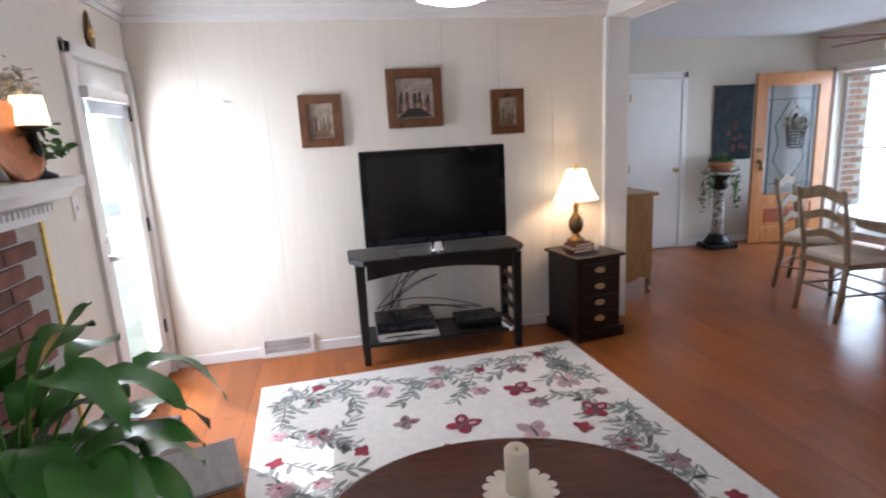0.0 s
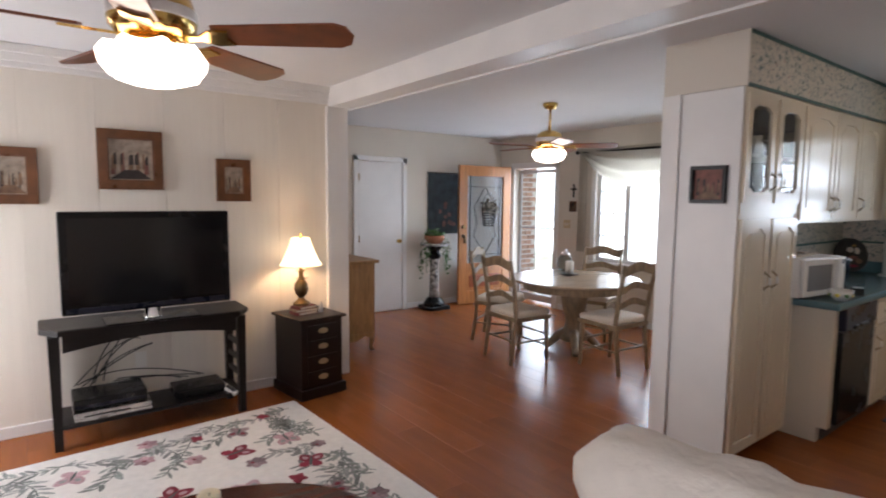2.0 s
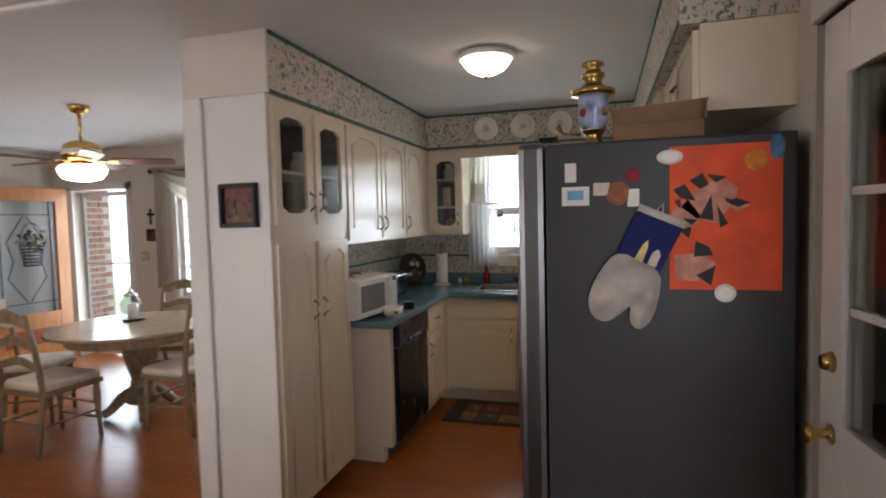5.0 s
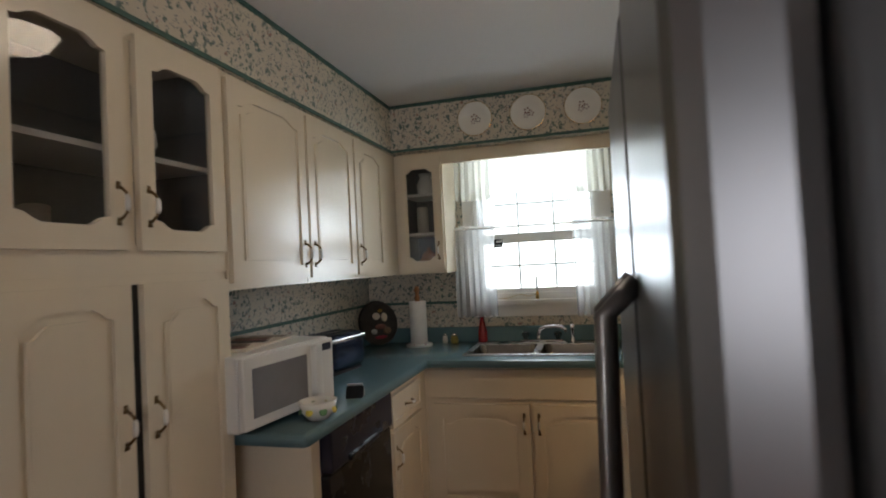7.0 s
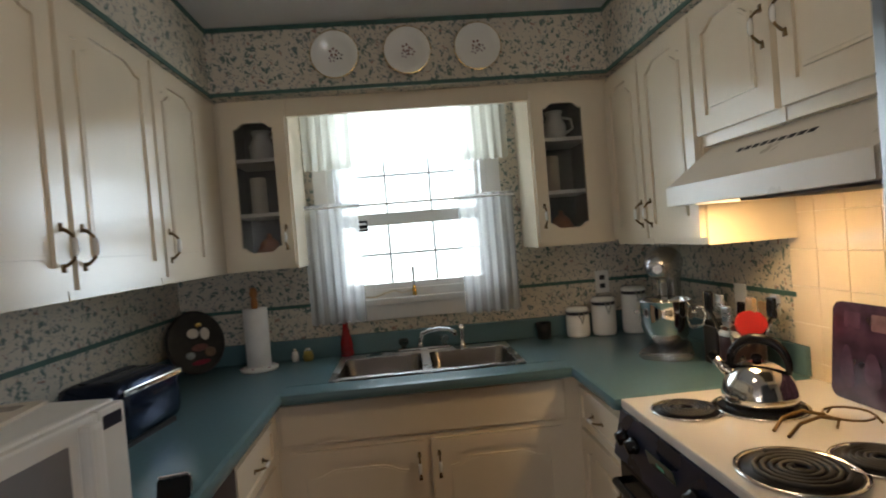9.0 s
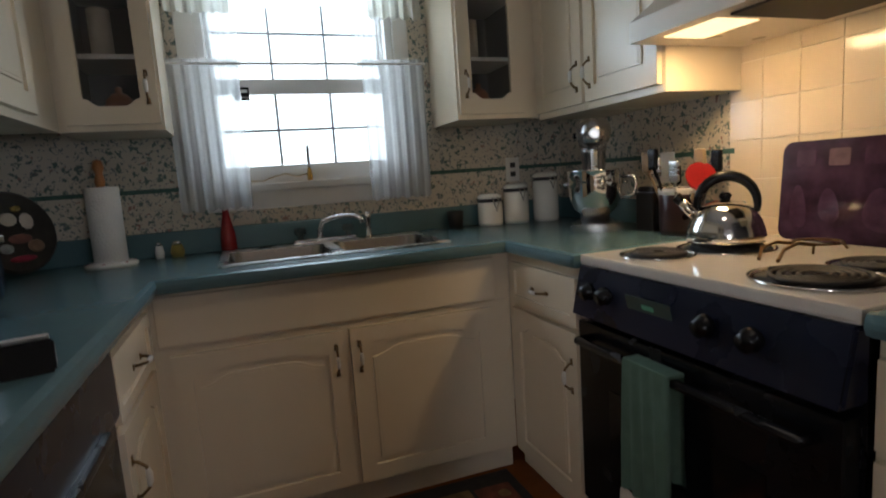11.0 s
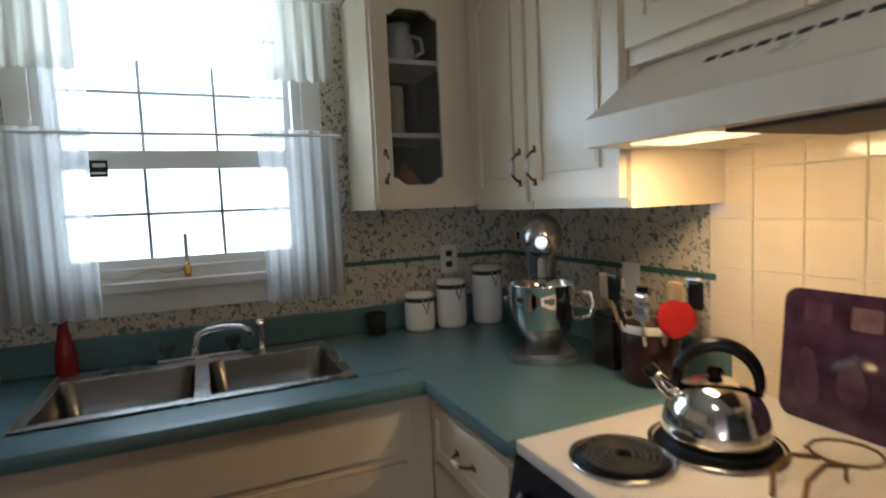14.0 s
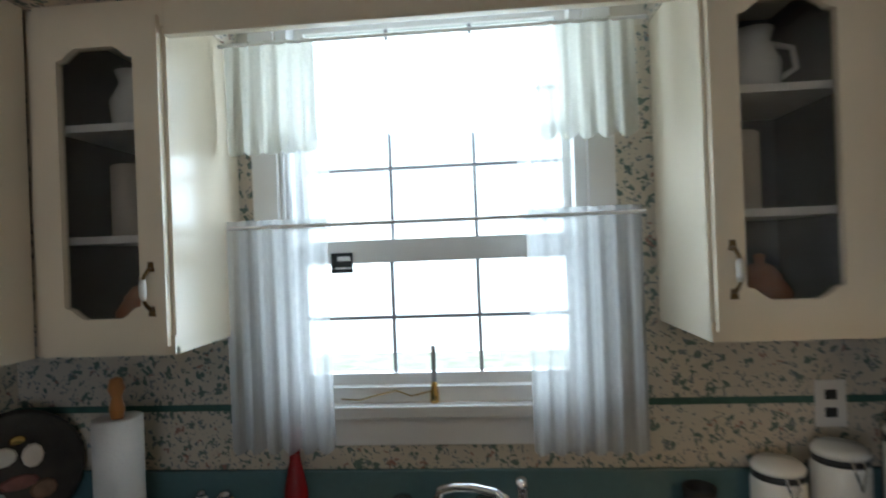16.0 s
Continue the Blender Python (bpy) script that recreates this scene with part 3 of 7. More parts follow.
# upper cabinets on the south wall
for x1, w, side in ((5.93, 0.352, "r"), (5.574, 0.389, "l")):
    c = thing("wall_cabinet", "cream wall cabinet with one arched raised-panel door", "cabinet", pose(0, 0, 0), "upper kitchen cabinets")
    carcass(c, x1 - w, x1, YS, -0.47, 1.385, 2.148)
    cab_door(c, SOUTH(x1 - 0.01, 1.41), w - 0.016, 0.715, "panel", (side, 0.1))
for x1, w, side in ((5.18, 0.39, "r"), (4.785, 0.39, "l")):
    c = thing("wall_cabinet", "short cream wall cabinet above the range hood", "cabinet", pose(0, 0, 0), "upper kitchen cabinets")
    carcass(c, x1 - w, x1, YS, -0.47, 1.7, 2.148)
    cab_door(c, SOUTH(x1 - 0.01, 1.735), w - 0.02, 0.39, "panel", (side, 0.22))
for x1, w, side, z0 in ((4.385, 0.3, "l", 1.4),):
    c = thing("wall_cabinet", "narrow cream wall cabinet beside the fridge", "cabinet", pose(0, 0, 0), "upper kitchen cabinets")
    carcass(c, x1 - w, x1, YS, -0.47, z0, 2.148)
    cab_door(c, SOUTH(x1 - 0.01, z0 + 0.025), w - 0.02, 2.125 - z0 - 0.02, "panel", (side, 0.1))
for x1, side in ((4.07, "r"), (3.635, "l")):
    c = thing("wall_cabinet", "short white cabinet above the refrigerator", "cabinet", pose(0, 0, 0), "upper kitchen cabinets")
    carcass(c, x1 - 0.432, x1, YS, -0.5, 1.87, 2.148)
    cab_door(c, SOUTH(x1 - 0.008, 1.885, -0.5), 0.415, 0.245, "flat", (side, 0.11))


# ---- base cabinets and worktop ----
def base(x0, x1, y0, y1, label):
    c = thing("base_cabinet", label, "cabinet", pose(0, 0, 0), "base cabinets")
    carcass(c, x0, x1, y0, y1, 0.1, 0.885)
    return c


c = base(4.4, 4.46, 1.09, 1.652, "cream end panel of the base cabinets")
part("toe_kick", box(4.4, 4.46, 1.15, 1.652, 0, 0.1), CAB, c)
c = base(5.075, 5.655, 1.075, 1.652, "cream base cabinet with drawer and door")
cab_door(c, NORTH(5.09, 0.7, 1.075), 0.44, 0.15, "flat", ("drawer", 0))
cab_door(c, NORTH(5.09, 0.12, 1.075), 0.44, 0.56, "panel", ("l", 0.44))
part("toe_kick", box(5.075, 5.655, 1.14, 1.652, 0, 0.1), DARK, c)
c = thing("base_cabinet", "cream sink base cabinet with two arched doors", "cabinet", pose(0, 0, 0), "base cabinets")
bm = box(5.655, XE, -0.145, 1.652, 0.1, 0.7, 0.002)
box(5.655, 5.68, -0.145, 1.652, 0.7, 0.885, bm=bm)
part("body", bm, CAB, c)
part("false_front", box(5.637, 5.655, -0.08, 1.06, 0.71, 0.868, 0.004), CAB, c)
cab_door(c, EAST(1.03, 0.12, 5.655), 0.535, 0.56, "panel", ("r", 0.46))
cab_door(c, EAST(0.475, 0.12, 5.655), 0.535, 0.56, "panel", ("l", 0.46))
part("toe_kick", box(5.7, XE, -0.145, 1.652, 0, 0.1), CAB, c)
c = base(5.15, 5.654, YS, -0.146, "cream base cabinet with drawer and door")
cab_door(c, SOUTH(5.6, 0.7, -0.146), 0.42, 0.15, "flat", ("drawer", 0))
cab_door(c, SOUTH(5.6, 0.12, -0.146), 0.42, 0.56, "panel", ("r", 0.42))
part("toe_kick", box(5.15, 5.7, YS, -0.2, 0, 0.1), CAB, c)
c = base(4.075, 4.37, YS, -0.155, "narrow cream base cabinet beside the range")
cab_door(c, SOUTH(4.36, 0.7, -0.155), 0.27, 0.15, "flat", ("drawer", 0))
cab_door(c, SOUTH(4.36, 0.12, -0.155), 0.27, 0.56, "panel", ("l", 0.42))
part("toe_kick", box(4.075, 4.37, YS, -0.22, 0, 0.1), CAB, c)

top = thing("kitchen_worktop", "teal laminate worktop with rounded front edge", "worktop", pose(0, 0, 0))
bm = box(4.27, 5.75, 1.03, 1.652, 0.885, 0.9298, 0.018)
part("worktop_north", bm, COUNTER, top)
SX0, SX1, SY0, SY1 = 5.72, 6.19, 0.05, 0.87
bm = box(5.575, SX0, YS + 0.012, 1.652, 0.885, 0.93, 0.018)
box(SX0 - 0.01, SX1 + 0.01, SY1, 1.652, 0.886, 0.9295, bm=bm)
box(SX0 - 0.01, SX1 + 0.01, YS + 0.01, SY0, 0.886, 0.9295, bm=bm)
box(SX1, XE - 0.012, YS + 0.01, 1.652, 0.886, 0.929, bm=bm)
part("worktop_east", bm, COUNTER, top)
part("worktop_south", box(5.14, 5.75, YS + 0.01, -0.1, 0.885, 0.9298, 0.018), COUNTER, top)
part("worktop_end", box(4.07, 4.373, YS + 0.01, -0.11, 0.885, 0.93, 0.018), COUNTER, top)
bm = box(XE - 0.03, XE - 0.012, YS + 0.012, 1.645, 0.93, 1.03, 0.004)
box(4.28, XE - 0.03, 1.634, 1.652, 0.93, 1.03, 0.004, bm)
box(5.15, XE - 0.03, YS + 0.012, YS + 0.03, 0.93, 1.03, 0.004, bm)
part("backsplash", bm, COUNTER, top, "raised teal laminate upstand")

# sink
sink = thing("kitchen_sink", "double-bowl stainless steel sink set in the worktop", "sink", pose(0, 0, 0))
for a, b in ((SY0, 0.44), (0.48, SY1)):
    i0, i1, j0, j1 = SX0 + 0.03, SX1 - 0.09, a + (0.03 if a == SY0 else 0), b - (0.03 if b == SY1 else 0)
    bm, loops = bmesh.new(), []
    for inset, z, r in ((-0.004, 0.9362, 0.05), (0.0, 0.93, 0.05), (0.008, 0.8, 0.06), (0.02, 0.764, 0.07), (0.05, 0.751, 0.07)):
        loops.append([bm.verts.new((x, y, z)) for x, y in rounded(i0 + inset, i1 - inset, j0 + inset, j1 - inset, r)])
    for p, q in zip(loops, loops[1:]):
        for k in range(len(p)):
            j = (k + 1) % len(p)
            bm.faces.new((p[k], p[j], q[j], q[k]))
    bm.faces.new(loops[-1])
    part("bowl", bm, BASIN, sink, smooth=True)
    part("drain", lathe([(0.04, 0.751), (0.042, 0.754), (0.03, 0.753), (0, 0.752)], 18, (i0 + i1) / 2, (a + b) / 2), CHROME, sink)
bm = box(SX0, SX0 + 0.03, SY0, SY1, 0.929, 0.936, 0.003)
box(SX1 - 0.09, SX1, SY0, SY1, 0.929, 0.936, 0.003, bm)
for a, b in ((SY0, SY0 + 0.03), (SY1 - 0.03, SY1), (0.44, 0.48)):
    box(SX0 + 0.02, SX1 - 0.08, a, b, 0.929, 0.9355, 0.003, bm)
part("rim", bm, STEEL, sink)
tap = thing("kitchen_faucet", "chrome two-handle faucet with arched spout", "faucet", pose(6.155, 0.46, 0.936))
part("base_plate", box(-0.025, 0.025, -0.13, 0.13, 0, 0.018, 0.006), CHROME, tap)
part("spout", tube([(0, 0.02, 0.012), (0, 0.018, 0.05), (-0.008, 0.004, 0.085), (-0.022, -0.03, 0.098), (-0.04, -0.08, 0.104), (-0.055, -0.125, 0.1), (-0.062, -0.148, 0.088), (-0.064, -0.153, 0.07)], [0.015, 0.012, 0.011, 0.0105, 0.0105, 0.0105, 0.011, 0.012], 12), CHROME, tap, smooth=True)
for y in (-0.1, 0.1):
    part("faucet_knob", lathe([(0.012, 0.015), (0.012, 0.03), (0.024, 0.04), (0.026, 0.055), (0.02, 0.066), (0, 0.068)], 12, 0, y), glass("acrylic_knob", (0.95, 0.95, 0.95), 0.05, 0.7) if y < 0 else bpy.data.materials["acrylic_knob"], tap, smooth=True)
part("side_sprayer", tube([(0, -0.19, 0), (0, -0.19, 0.012), (0, -0.19, 0.05), (-0.004, -0.19, 0.085), (-0.012, -0.188, 0.11)], [0.022, 0.014, 0.012, 0.015, 0.013], 12), CHROME, tap, "chrome side sprayer", smooth=True)

# dishwasher
dw = thing("dishwasher", "black built-in dishwasher under the worktop", "dishwasher", pose(0, 0, 0))
part("door", box(4.468, 5.068, 1.062, 1.1, 0.12, 0.72, 0.006), BLACK, dw)
part("control_panel", box(4.468, 5.068, 1.05, 1.1, 0.73, 0.88, 0.01), NAVY, dw)
part("handle", box(4.6, 4.93, 1.035, 1.055, 0.735, 0.755, 0.006), BLACK, dw)
part("body", box(4.468, 5.068, 1.1, 1.64, 0.1, 0.88), DARK, dw)
part("toe_kick", box(4.468, 5.068, 1.14, 1.6, 0, 0.1), DARK, dw)

# range
rng = thing("electric_range", "black electric range with white coil cooktop", "stove", pose(0, 0, 0))
part("body", box(4.38, 5.13, YS + 0.01, -0.15, 0.02, 0.898), BLACK, rng)
part("cooktop", box(4.375, 5.138, YS + 0.01, -0.12, 0.9, 0.93, 0.008), mat("white_cooktop_enamel", (0.62, 0.58, 0.52), 0.12, vary=0.02, bump=0), rng, "white enamel cooktop")
panel = prism([(-0.15, 0.765), (-0.085, 0.765), (-0.09, 0.79), (-0.115, 0.899), (-0.15, 0.899)], 4.378, 5.135, axis="x", bevel=0.006)
cp = part("control_panel", panel, NAVY, rng, "sloping dark control panel")
lean = pose(0, -0.1005, 0.84, -103, 0, 0)
for x in (5.06, 4.99, 4.66, 4.55):
    part("knob", lathe([(0.024, 0), (0.024, 0.012), (0.02, 0.016), (0.019, 0.03), (0, 0.032)], 16), BLACK, cp, smooth=True, m=Matrix.Translation((x, 0, 0)) @ lean)
part("clock_display", box(-0.075, 0.075, -0.022, 0.022, 0.004, 0.006), mat("dim_clock_glass", (0.05, 0.08, 0.07), 0.1, bump=0), cp, m=Matrix.Translation((4.83, 0, 0)) @ lean)
part("clock_digits", box(-0.02, 0.02, -0.006, 0.006, 0.006, 0.0066), glow("green_digits", (0.08, 0.3, 0.18), 0.06), cp, m=Matrix.Translation((4.83, 0, 0)) @ lean)
od = part("oven_door", box(4.385, 5.128, -0.15, -0.1, 0.2, 0.745, 0.008), BLACK, rng)
part("window", box(4.52, 4.99, -0.1005, -0.098, 0.32, 0.58), SCREEN, od)
part("handle", tube([(4.43, -0.1, 0.7), (4.43, -0.065, 0.7), (5.08, -0.065, 0.7), (5.08, -0.1, 0.7)], 0.012, 8), BLACK, od, smooth=True)
part("storage_drawer", box(4.385, 5.128, -0.15, -0.105, 0.05, 0.19, 0.008), BLACK, rng)
for x, y, r in ((4.967, -0.245, 0.08), (4.55, -0.265, 0.102), (4.93, -0.44, 0.102), (4.55, -0.45, 0.08)):
    b = part("burner", lathe([(r * 1.18, 0.93), (r * 1.2, 0.937), (r * 1.12, 0.936), (r * 1.05, 0.932)], 32, x, y), CHROME, rng, "chrome trim ring", True)
    part("drip_pan", lathe([(r * 1.06, 0.933), (r * 0.9, 0.931), (0, 0.931)], 28, x, y), BURNT, b, "blackened drip pan", True)
    spiral = [(x + (0.015 + (r - 0.02) * k / 70) * math.cos(k * 0.45), y + (0.015 + (r - 0.02) * k / 70) * math.sin(k * 0.45), 0.938) for k in range(71)]
    part("coil", tube(spiral, 0.006, 6), RUBBER, b, "black heating coil", True)

# range hood
hood = thing("range_hood", "cream range hood with lit underside", "range hood", pose(0, 0, 0))
side = [(YS + 0.01, 1.7), (-0.5, 1.7), (-0.35, 1.585), (-0.335, 1.577), (-0.335, 1.518), (YS + 0.01, 1.518)]
part("canopy", prism(side, 4.39, 5.175, axis="x", bevel=0.004), mat("almond_hood_enamel", (0.76, 0.69, 0.58), 0.3, vary=0.03), hood)
part("under_tray", box(4.42, 4.86, -0.7, -0.38, 1.511, 1.519), DARK, hood, "dark filter beneath the hood")
part("lamp_lens", box(4.9, 5.08, -0.52, -0.38, 1.5155, 1.5185), glow("hood_lens", (1.0, 0.7, 0.35), 2.0), hood, "glowing hood lamp")
for k in range(9):
    part("vent_slot", box(-0.012, 0.012, -0.001, 0.0015, -0.008, 0.008), RUBBER, hood, m=pose(4.94 - 0.034 * k, -0.442, 1.6545, 50.0, 0, 0))
for x in (5.06, 5.02):
    part("switch", box(x - 0.012, x + 0.012, -0.445, -0.43, 1.625, 1.64, 0.003), WHITE, hood)
setting("hood_cabinet_side", box(5.176, 5.182, YS, -0.47, 1.385, 1.7), CAB, "cabinet side lit by the hood lamp", "cabinet side")

# refrigerator
fr = thing("refrigerator", "grey side-by-side refrigerator with steel doors", "refrigerator", pose(0, 0, 0))
part("body", box(3.062, 3.955, -0.74, -0.02, 0.03, 1.775, 0.008), GREY, fr)
for x0, x1, hx in ((3.064, 3.44, 3.4), (3.448, 3.955, 3.488)):
    d = part("door", box(x0, x1, -0.016, 0.072, 0.1, 1.785, 0.022), FRIDGE, fr, "brushed steel fridge door")
    part("handle", tube([(hx, 0.07, 0.55), (hx, 0.11, 0.59), (hx, 0.116, 0.85), (hx, 0.116, 1.1), (hx, 0.11, 1.38), (hx, 0.07, 1.42)], 0.014, 10), FRIDGE, d, "tall bowed handle", True)
part("hinge_cap", box(3.07, 3.12, -0.06, 0.0, 1.786, 1.8, 0.004), BLACK, fr)
part("kick_grille", box(3.08, 3.95, -0.015, 0.01, 0.02, 0.09), BLACK, fr)


# ---- outdoors ----
setting("ground", box(-60, 80, -60, 60, -0.6, -0.5), mat("lawn", (0.42, 0.44, 0.34), 0.9, vary=0.3, scale=3, bump=0.4), "sunlit lawn round the house", "ground")
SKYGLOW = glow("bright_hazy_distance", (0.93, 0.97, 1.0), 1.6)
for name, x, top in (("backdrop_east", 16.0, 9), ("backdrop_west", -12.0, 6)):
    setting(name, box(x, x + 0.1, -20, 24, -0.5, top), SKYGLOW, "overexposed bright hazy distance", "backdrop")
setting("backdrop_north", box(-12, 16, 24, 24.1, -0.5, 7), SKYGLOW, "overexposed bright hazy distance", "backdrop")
setting("porch_slab", box(6.44, 8.6, 4.2, 7.2, -0.5, -0.03), mat("porch_concrete", (0.4, 0.39, 0.37), 0.9, vary=0.1, bump=0.2), "pale concrete porch", "porch")
porch = setting("porch_wing_wall", box(6.44, 6.86, 5.965, 6.3, -0.05, 2.7), PALEMORTAR, "red brick wing wall beside the front door", "wall")

# ---- kitchen window ----
win = tagged(thing("window_1", "white double-hung window with muntins", "window", pose(0, 0, 0)), kind="structure")
bm = bmesh.new()
for a, b, c, d in ((0.07, 0.1, 1.2, 2.32), (0.85, 0.88, 1.2, 2.32), (0.1, 0.85, 1.2, 1.24), (0.1, 0.85, 2.28, 2.32)):
    box(XE, XE + 0.1, a, b, c, d, bm=bm)
part("window_frame", bm, WHITE, win)
for name, x0, z0, z1 in (("lower_sash", 6.3, 1.24, 1.632), ("upper_sash", 6.335, 1.6, 2.28)):
    bm = bmesh.new()
    for a, b, c, d in ((0.1, 0.125, z0, z1), (0.825, 0.85, z0, z1), (0.125, 0.825, z0, z0 + 0.03), (0.125, 0.825, z1 - 0.062, z1)):
        box(x0, x0 + 0.03, a, b, c, d, bm=bm)
    s = part(name, bm, WHITE, win)
    for k in (1, 2):
        y = 0.125 + 0.7 * k / 3
        part("muntin", box(x0 + 0.008, x0 + 0.02, y - 0.005, y + 0.005, z0 + 0.03, z1 - 0.062), MUNTIN, s)
    for zm in ((1.42,) if z0 < 1.5 else (1.83, 2.03)):
        part("muntin", box(x0 + 0.009, x0 + 0.019, 0.125, 0.825, zm - 0.005, zm + 0.005), MUNTIN, s)
    p = part("pane", box(x0 + 0.013, x0 + 0.015, 0.125, 0.825, z0 + 0.03, z1 - 0.062), CLEAR, s)
    p.visible_shadow = False
bm = box(6.235, 6.3, 0.06, 0.94, 1.165, 1.198, 0.005)
box(6.255, 6.262, 0.09, 0.91, 1.09, 1.165, 0.003, bm)
part("window_sill", bm, WHITE, win)
bm = box(6.25, 6.262, 0.0, 0.07, 1.2, 2.32, 0.003)
box(6.25, 6.262, 0.88, 0.95, 1.2, 2.32, 0.003, bm)
part("casing", bm, WHITE, win)
st = tagged(part("alarm_sticker", box(6.2975, 6.2995, 0.697, 0.757, 1.545, 1.6), BLACK), "small dark blue security sticker on the pane", "sticker")
for k, (y0, w, z, h) in enumerate(((0.703, 0.036, 1.578, 0.012), (0.703, 0.042, 1.556, 0.005))):
    part("sticker_print", box(6.2965, 6.2976, y0, y0 + w, z, z + h), WHITE, st)
th = thing("window_thermometer", "slim thermometer with wire on the window sill", "thermometer", pose(6.27, 0.484, 1.198))
part("stand", lathe([(0.012, 0), (0.012, 0.02), (0.008, 0.05), (0.005, 0.055)], 10), BRASS, th)
part("tube", box(-0.003, 0.003, -0.006, 0.006, 0.05, 0.15), MUNTIN, th)
part("wire", tube([(0, 0.01, 0.03), (-0.01, 0.06, 0.02), (-0.01, 0.1, 0.035), (-0.01, 0.15, 0.025), (0, 0.2, 0.008), (0, 0.25, 0.012)], 0.002, 5), BRASS, th)


def drape(name, label, y0, y1, z0, z1, x, folds, depth, material, parent=None, scallop=0.0, pinch=0.0, seed=0):
    """A hanging cloth in the plane x, with folds across y."""
    rnd = random.Random(seed)
    ph = [rnd.uniform(0, 6.28) for _ in range(4)]
    nu, nv = folds * 8, 14
    bm = bmesh.new()
    grid = []
    for j in range(nv + 1):
        v = j / nv
        row = []
        for i in range(nu + 1):
            u = i / nu
            w = math.sin(u * folds * 6.283 + ph[0] + 0.5 * math.sin(3 * v + ph[1])) + 0.4 * math.sin(u * folds * 15 + ph[2])
            c = 0.5 + (u - 0.5) * (1 - pinch * math.sin(v * 3.1416))
            z = z1 + (z0 - z1) * v - (scallop * abs(math.sin(u * folds * 3.1416)) * v)
            row.append(bm.verts.new((x + depth * w * (0.35 + 0.65 * v), y0 + (y1 - y0) * c, z)))
        grid.append(row)
    for a, b in zip(grid, grid[1:]):
        for i in range(nu):
            bm.faces.new((a[i], a[i + 1], b[i + 1], b[i]))
    o = part(name, bm, material, parent, smooth=True)
    if parent is None:
        tagged(o, label, "curtain")
    else:
        o["label"] = label
    return o


ct = thing("cafe_curtains", "cream lace cafe curtains on a thin white rod", "curtain", pose(0, 0, 0))
part("rod", tube([(6.18, -0.05, 1.672), (6.18, 1.0, 1.672)], 0.005, 8), WHITE, ct)
drape("curtain_panel", "sheer lace panel gathered on the rod", 0.73, 1.0, 1.11, 1.69, 6.18, 6, 0.008, SHEER, ct, 0.012, seed=1)
drape("curtain_panel", "sheer lace panel gathered on the rod", -0.04, 0.235, 1.1, 1.69, 6.18, 6, 0.008, SHEER, ct, 0.012, seed=2)
vl = thing("lace_valance", "cream lace valance and side tiers on the upper rod", "curtain", pose(0, 0, 0))
part("rod", tube([(6.15, -0.06, 2.125), (6.15, 0.98, 2.125)], 0.005, 8), WHITE, vl)
drape("valance_tier", "scalloped lace valance", 0.2, 0.76, 1.9, 2.12, 6.168, 9, 0.006, sheer("thin_lace", (0.78, 0.78, 0.74), 0.1), vl, 0.02, seed=3)
drape("valance_tier", "gathered lace side tier", 0.74, 0.97, 1.86, 2.13, 6.15, 5, 0.01, LACE, vl, 0.012, seed=4)
drape("valance_tier", "gathered lace side tier", -0.03, 0.2, 1.86, 2.13, 6.15, 5, 0.01, LACE, vl, 0.012, seed=5)
drape("side_sheer", "long sheer hanging behind the tiers", 0.72, 0.84, 1.66, 1.9, 6.19, 4, 0.008, SHEER, vl, seed=6)
drape("side_sheer", "long sheer hanging behind the tiers", 0.14, 0.25, 1.66, 1.9, 6.19, 4, 0.008, SHEER, vl, seed=7)

# ---- patio door on the west wall ----
pd = tagged(thing("door_1", "white glazed patio door with mini blind at the top", "door", pose(0, 0, 0)), kind="structure")
bm = bmesh.new()
for a, b, c, d in ((3.27, 3.34, 0, 2.06), (4.1, 4.16, 0, 2.06), (3.27, 4.16, 2.0, 2.07)):
    box(XW - 0.002, XW + 0.022, a, b, c, d, 0.004, bm)
part("casing", bm, WHITE, pd)
x0, x1 = XW - 0.05, XW - 0.008
bm = bmesh.new()
for a, b, c, d in ((3.345, 3.46, 0.02, 1.99), (3.98, 4.095, 0.02, 1.99), (3.46, 3.98, 0.02, 0.24), (3.46, 3.98, 1.84, 1.99)):
    box(x0, x1, a, b, c, d, 0.003, bm)
part("leaf", bm, WHITE, pd)
p = part("pane", box(x0 + 0.02, x0 + 0.024, 3.46, 3.98, 0.24, 1.84), CLEAR, pd)
p.visible_shadow = False
part("blind_headrail", box(x1, x1 + 0.04, 3.43, 4.01, 1.8, 1.86, 0.004), WHITE, pd)
for k in range(7):
    part("blind_slat", box(x1 + 0.004, x1 + 0.036, 3.44, 4.0, 1.72 + k * 0.011, 1.726 + k * 0.011), GREY, pd)
part("deadbolt", lathe([(0.028, 0), (0.028, 0.012), (0.018, 0.02), (0, 0.022)], 14), STEEL, pd, m=pose(x1, 3.4, 1.08, 0, 90, 0))
part("lever", tube([(0, 0, 0), (0.045, 0, 0), (0.05, 0.05, 0), (0.045, 0.11, -0.004)], [0.024, 0.011, 0.01, 0.008], 10), STEEL, pd, m=pose(x1, 3.4, 0.96))
for z in (1.7, 1.0, 0.3):
    part("hinge", box(x1, x1 + 0.014, 4.085, 4.105, z, z + 0.09), GREY, pd)
orn = thing("wall_ornament", "small gilt and brown wall ornament above the door", "ornament", pose(XW + 0.004, 3.63, 2.15))
part("plaque", prism([(-0.05, -0.03), (-0.02, -0.09), (0.03, -0.08), (0.05, 0), (0.02, 0.06), (0, 0.11), (-0.015, 0.06)], 0, 0.018, axis="x", bevel=0.004), OLDBRASS, orn)
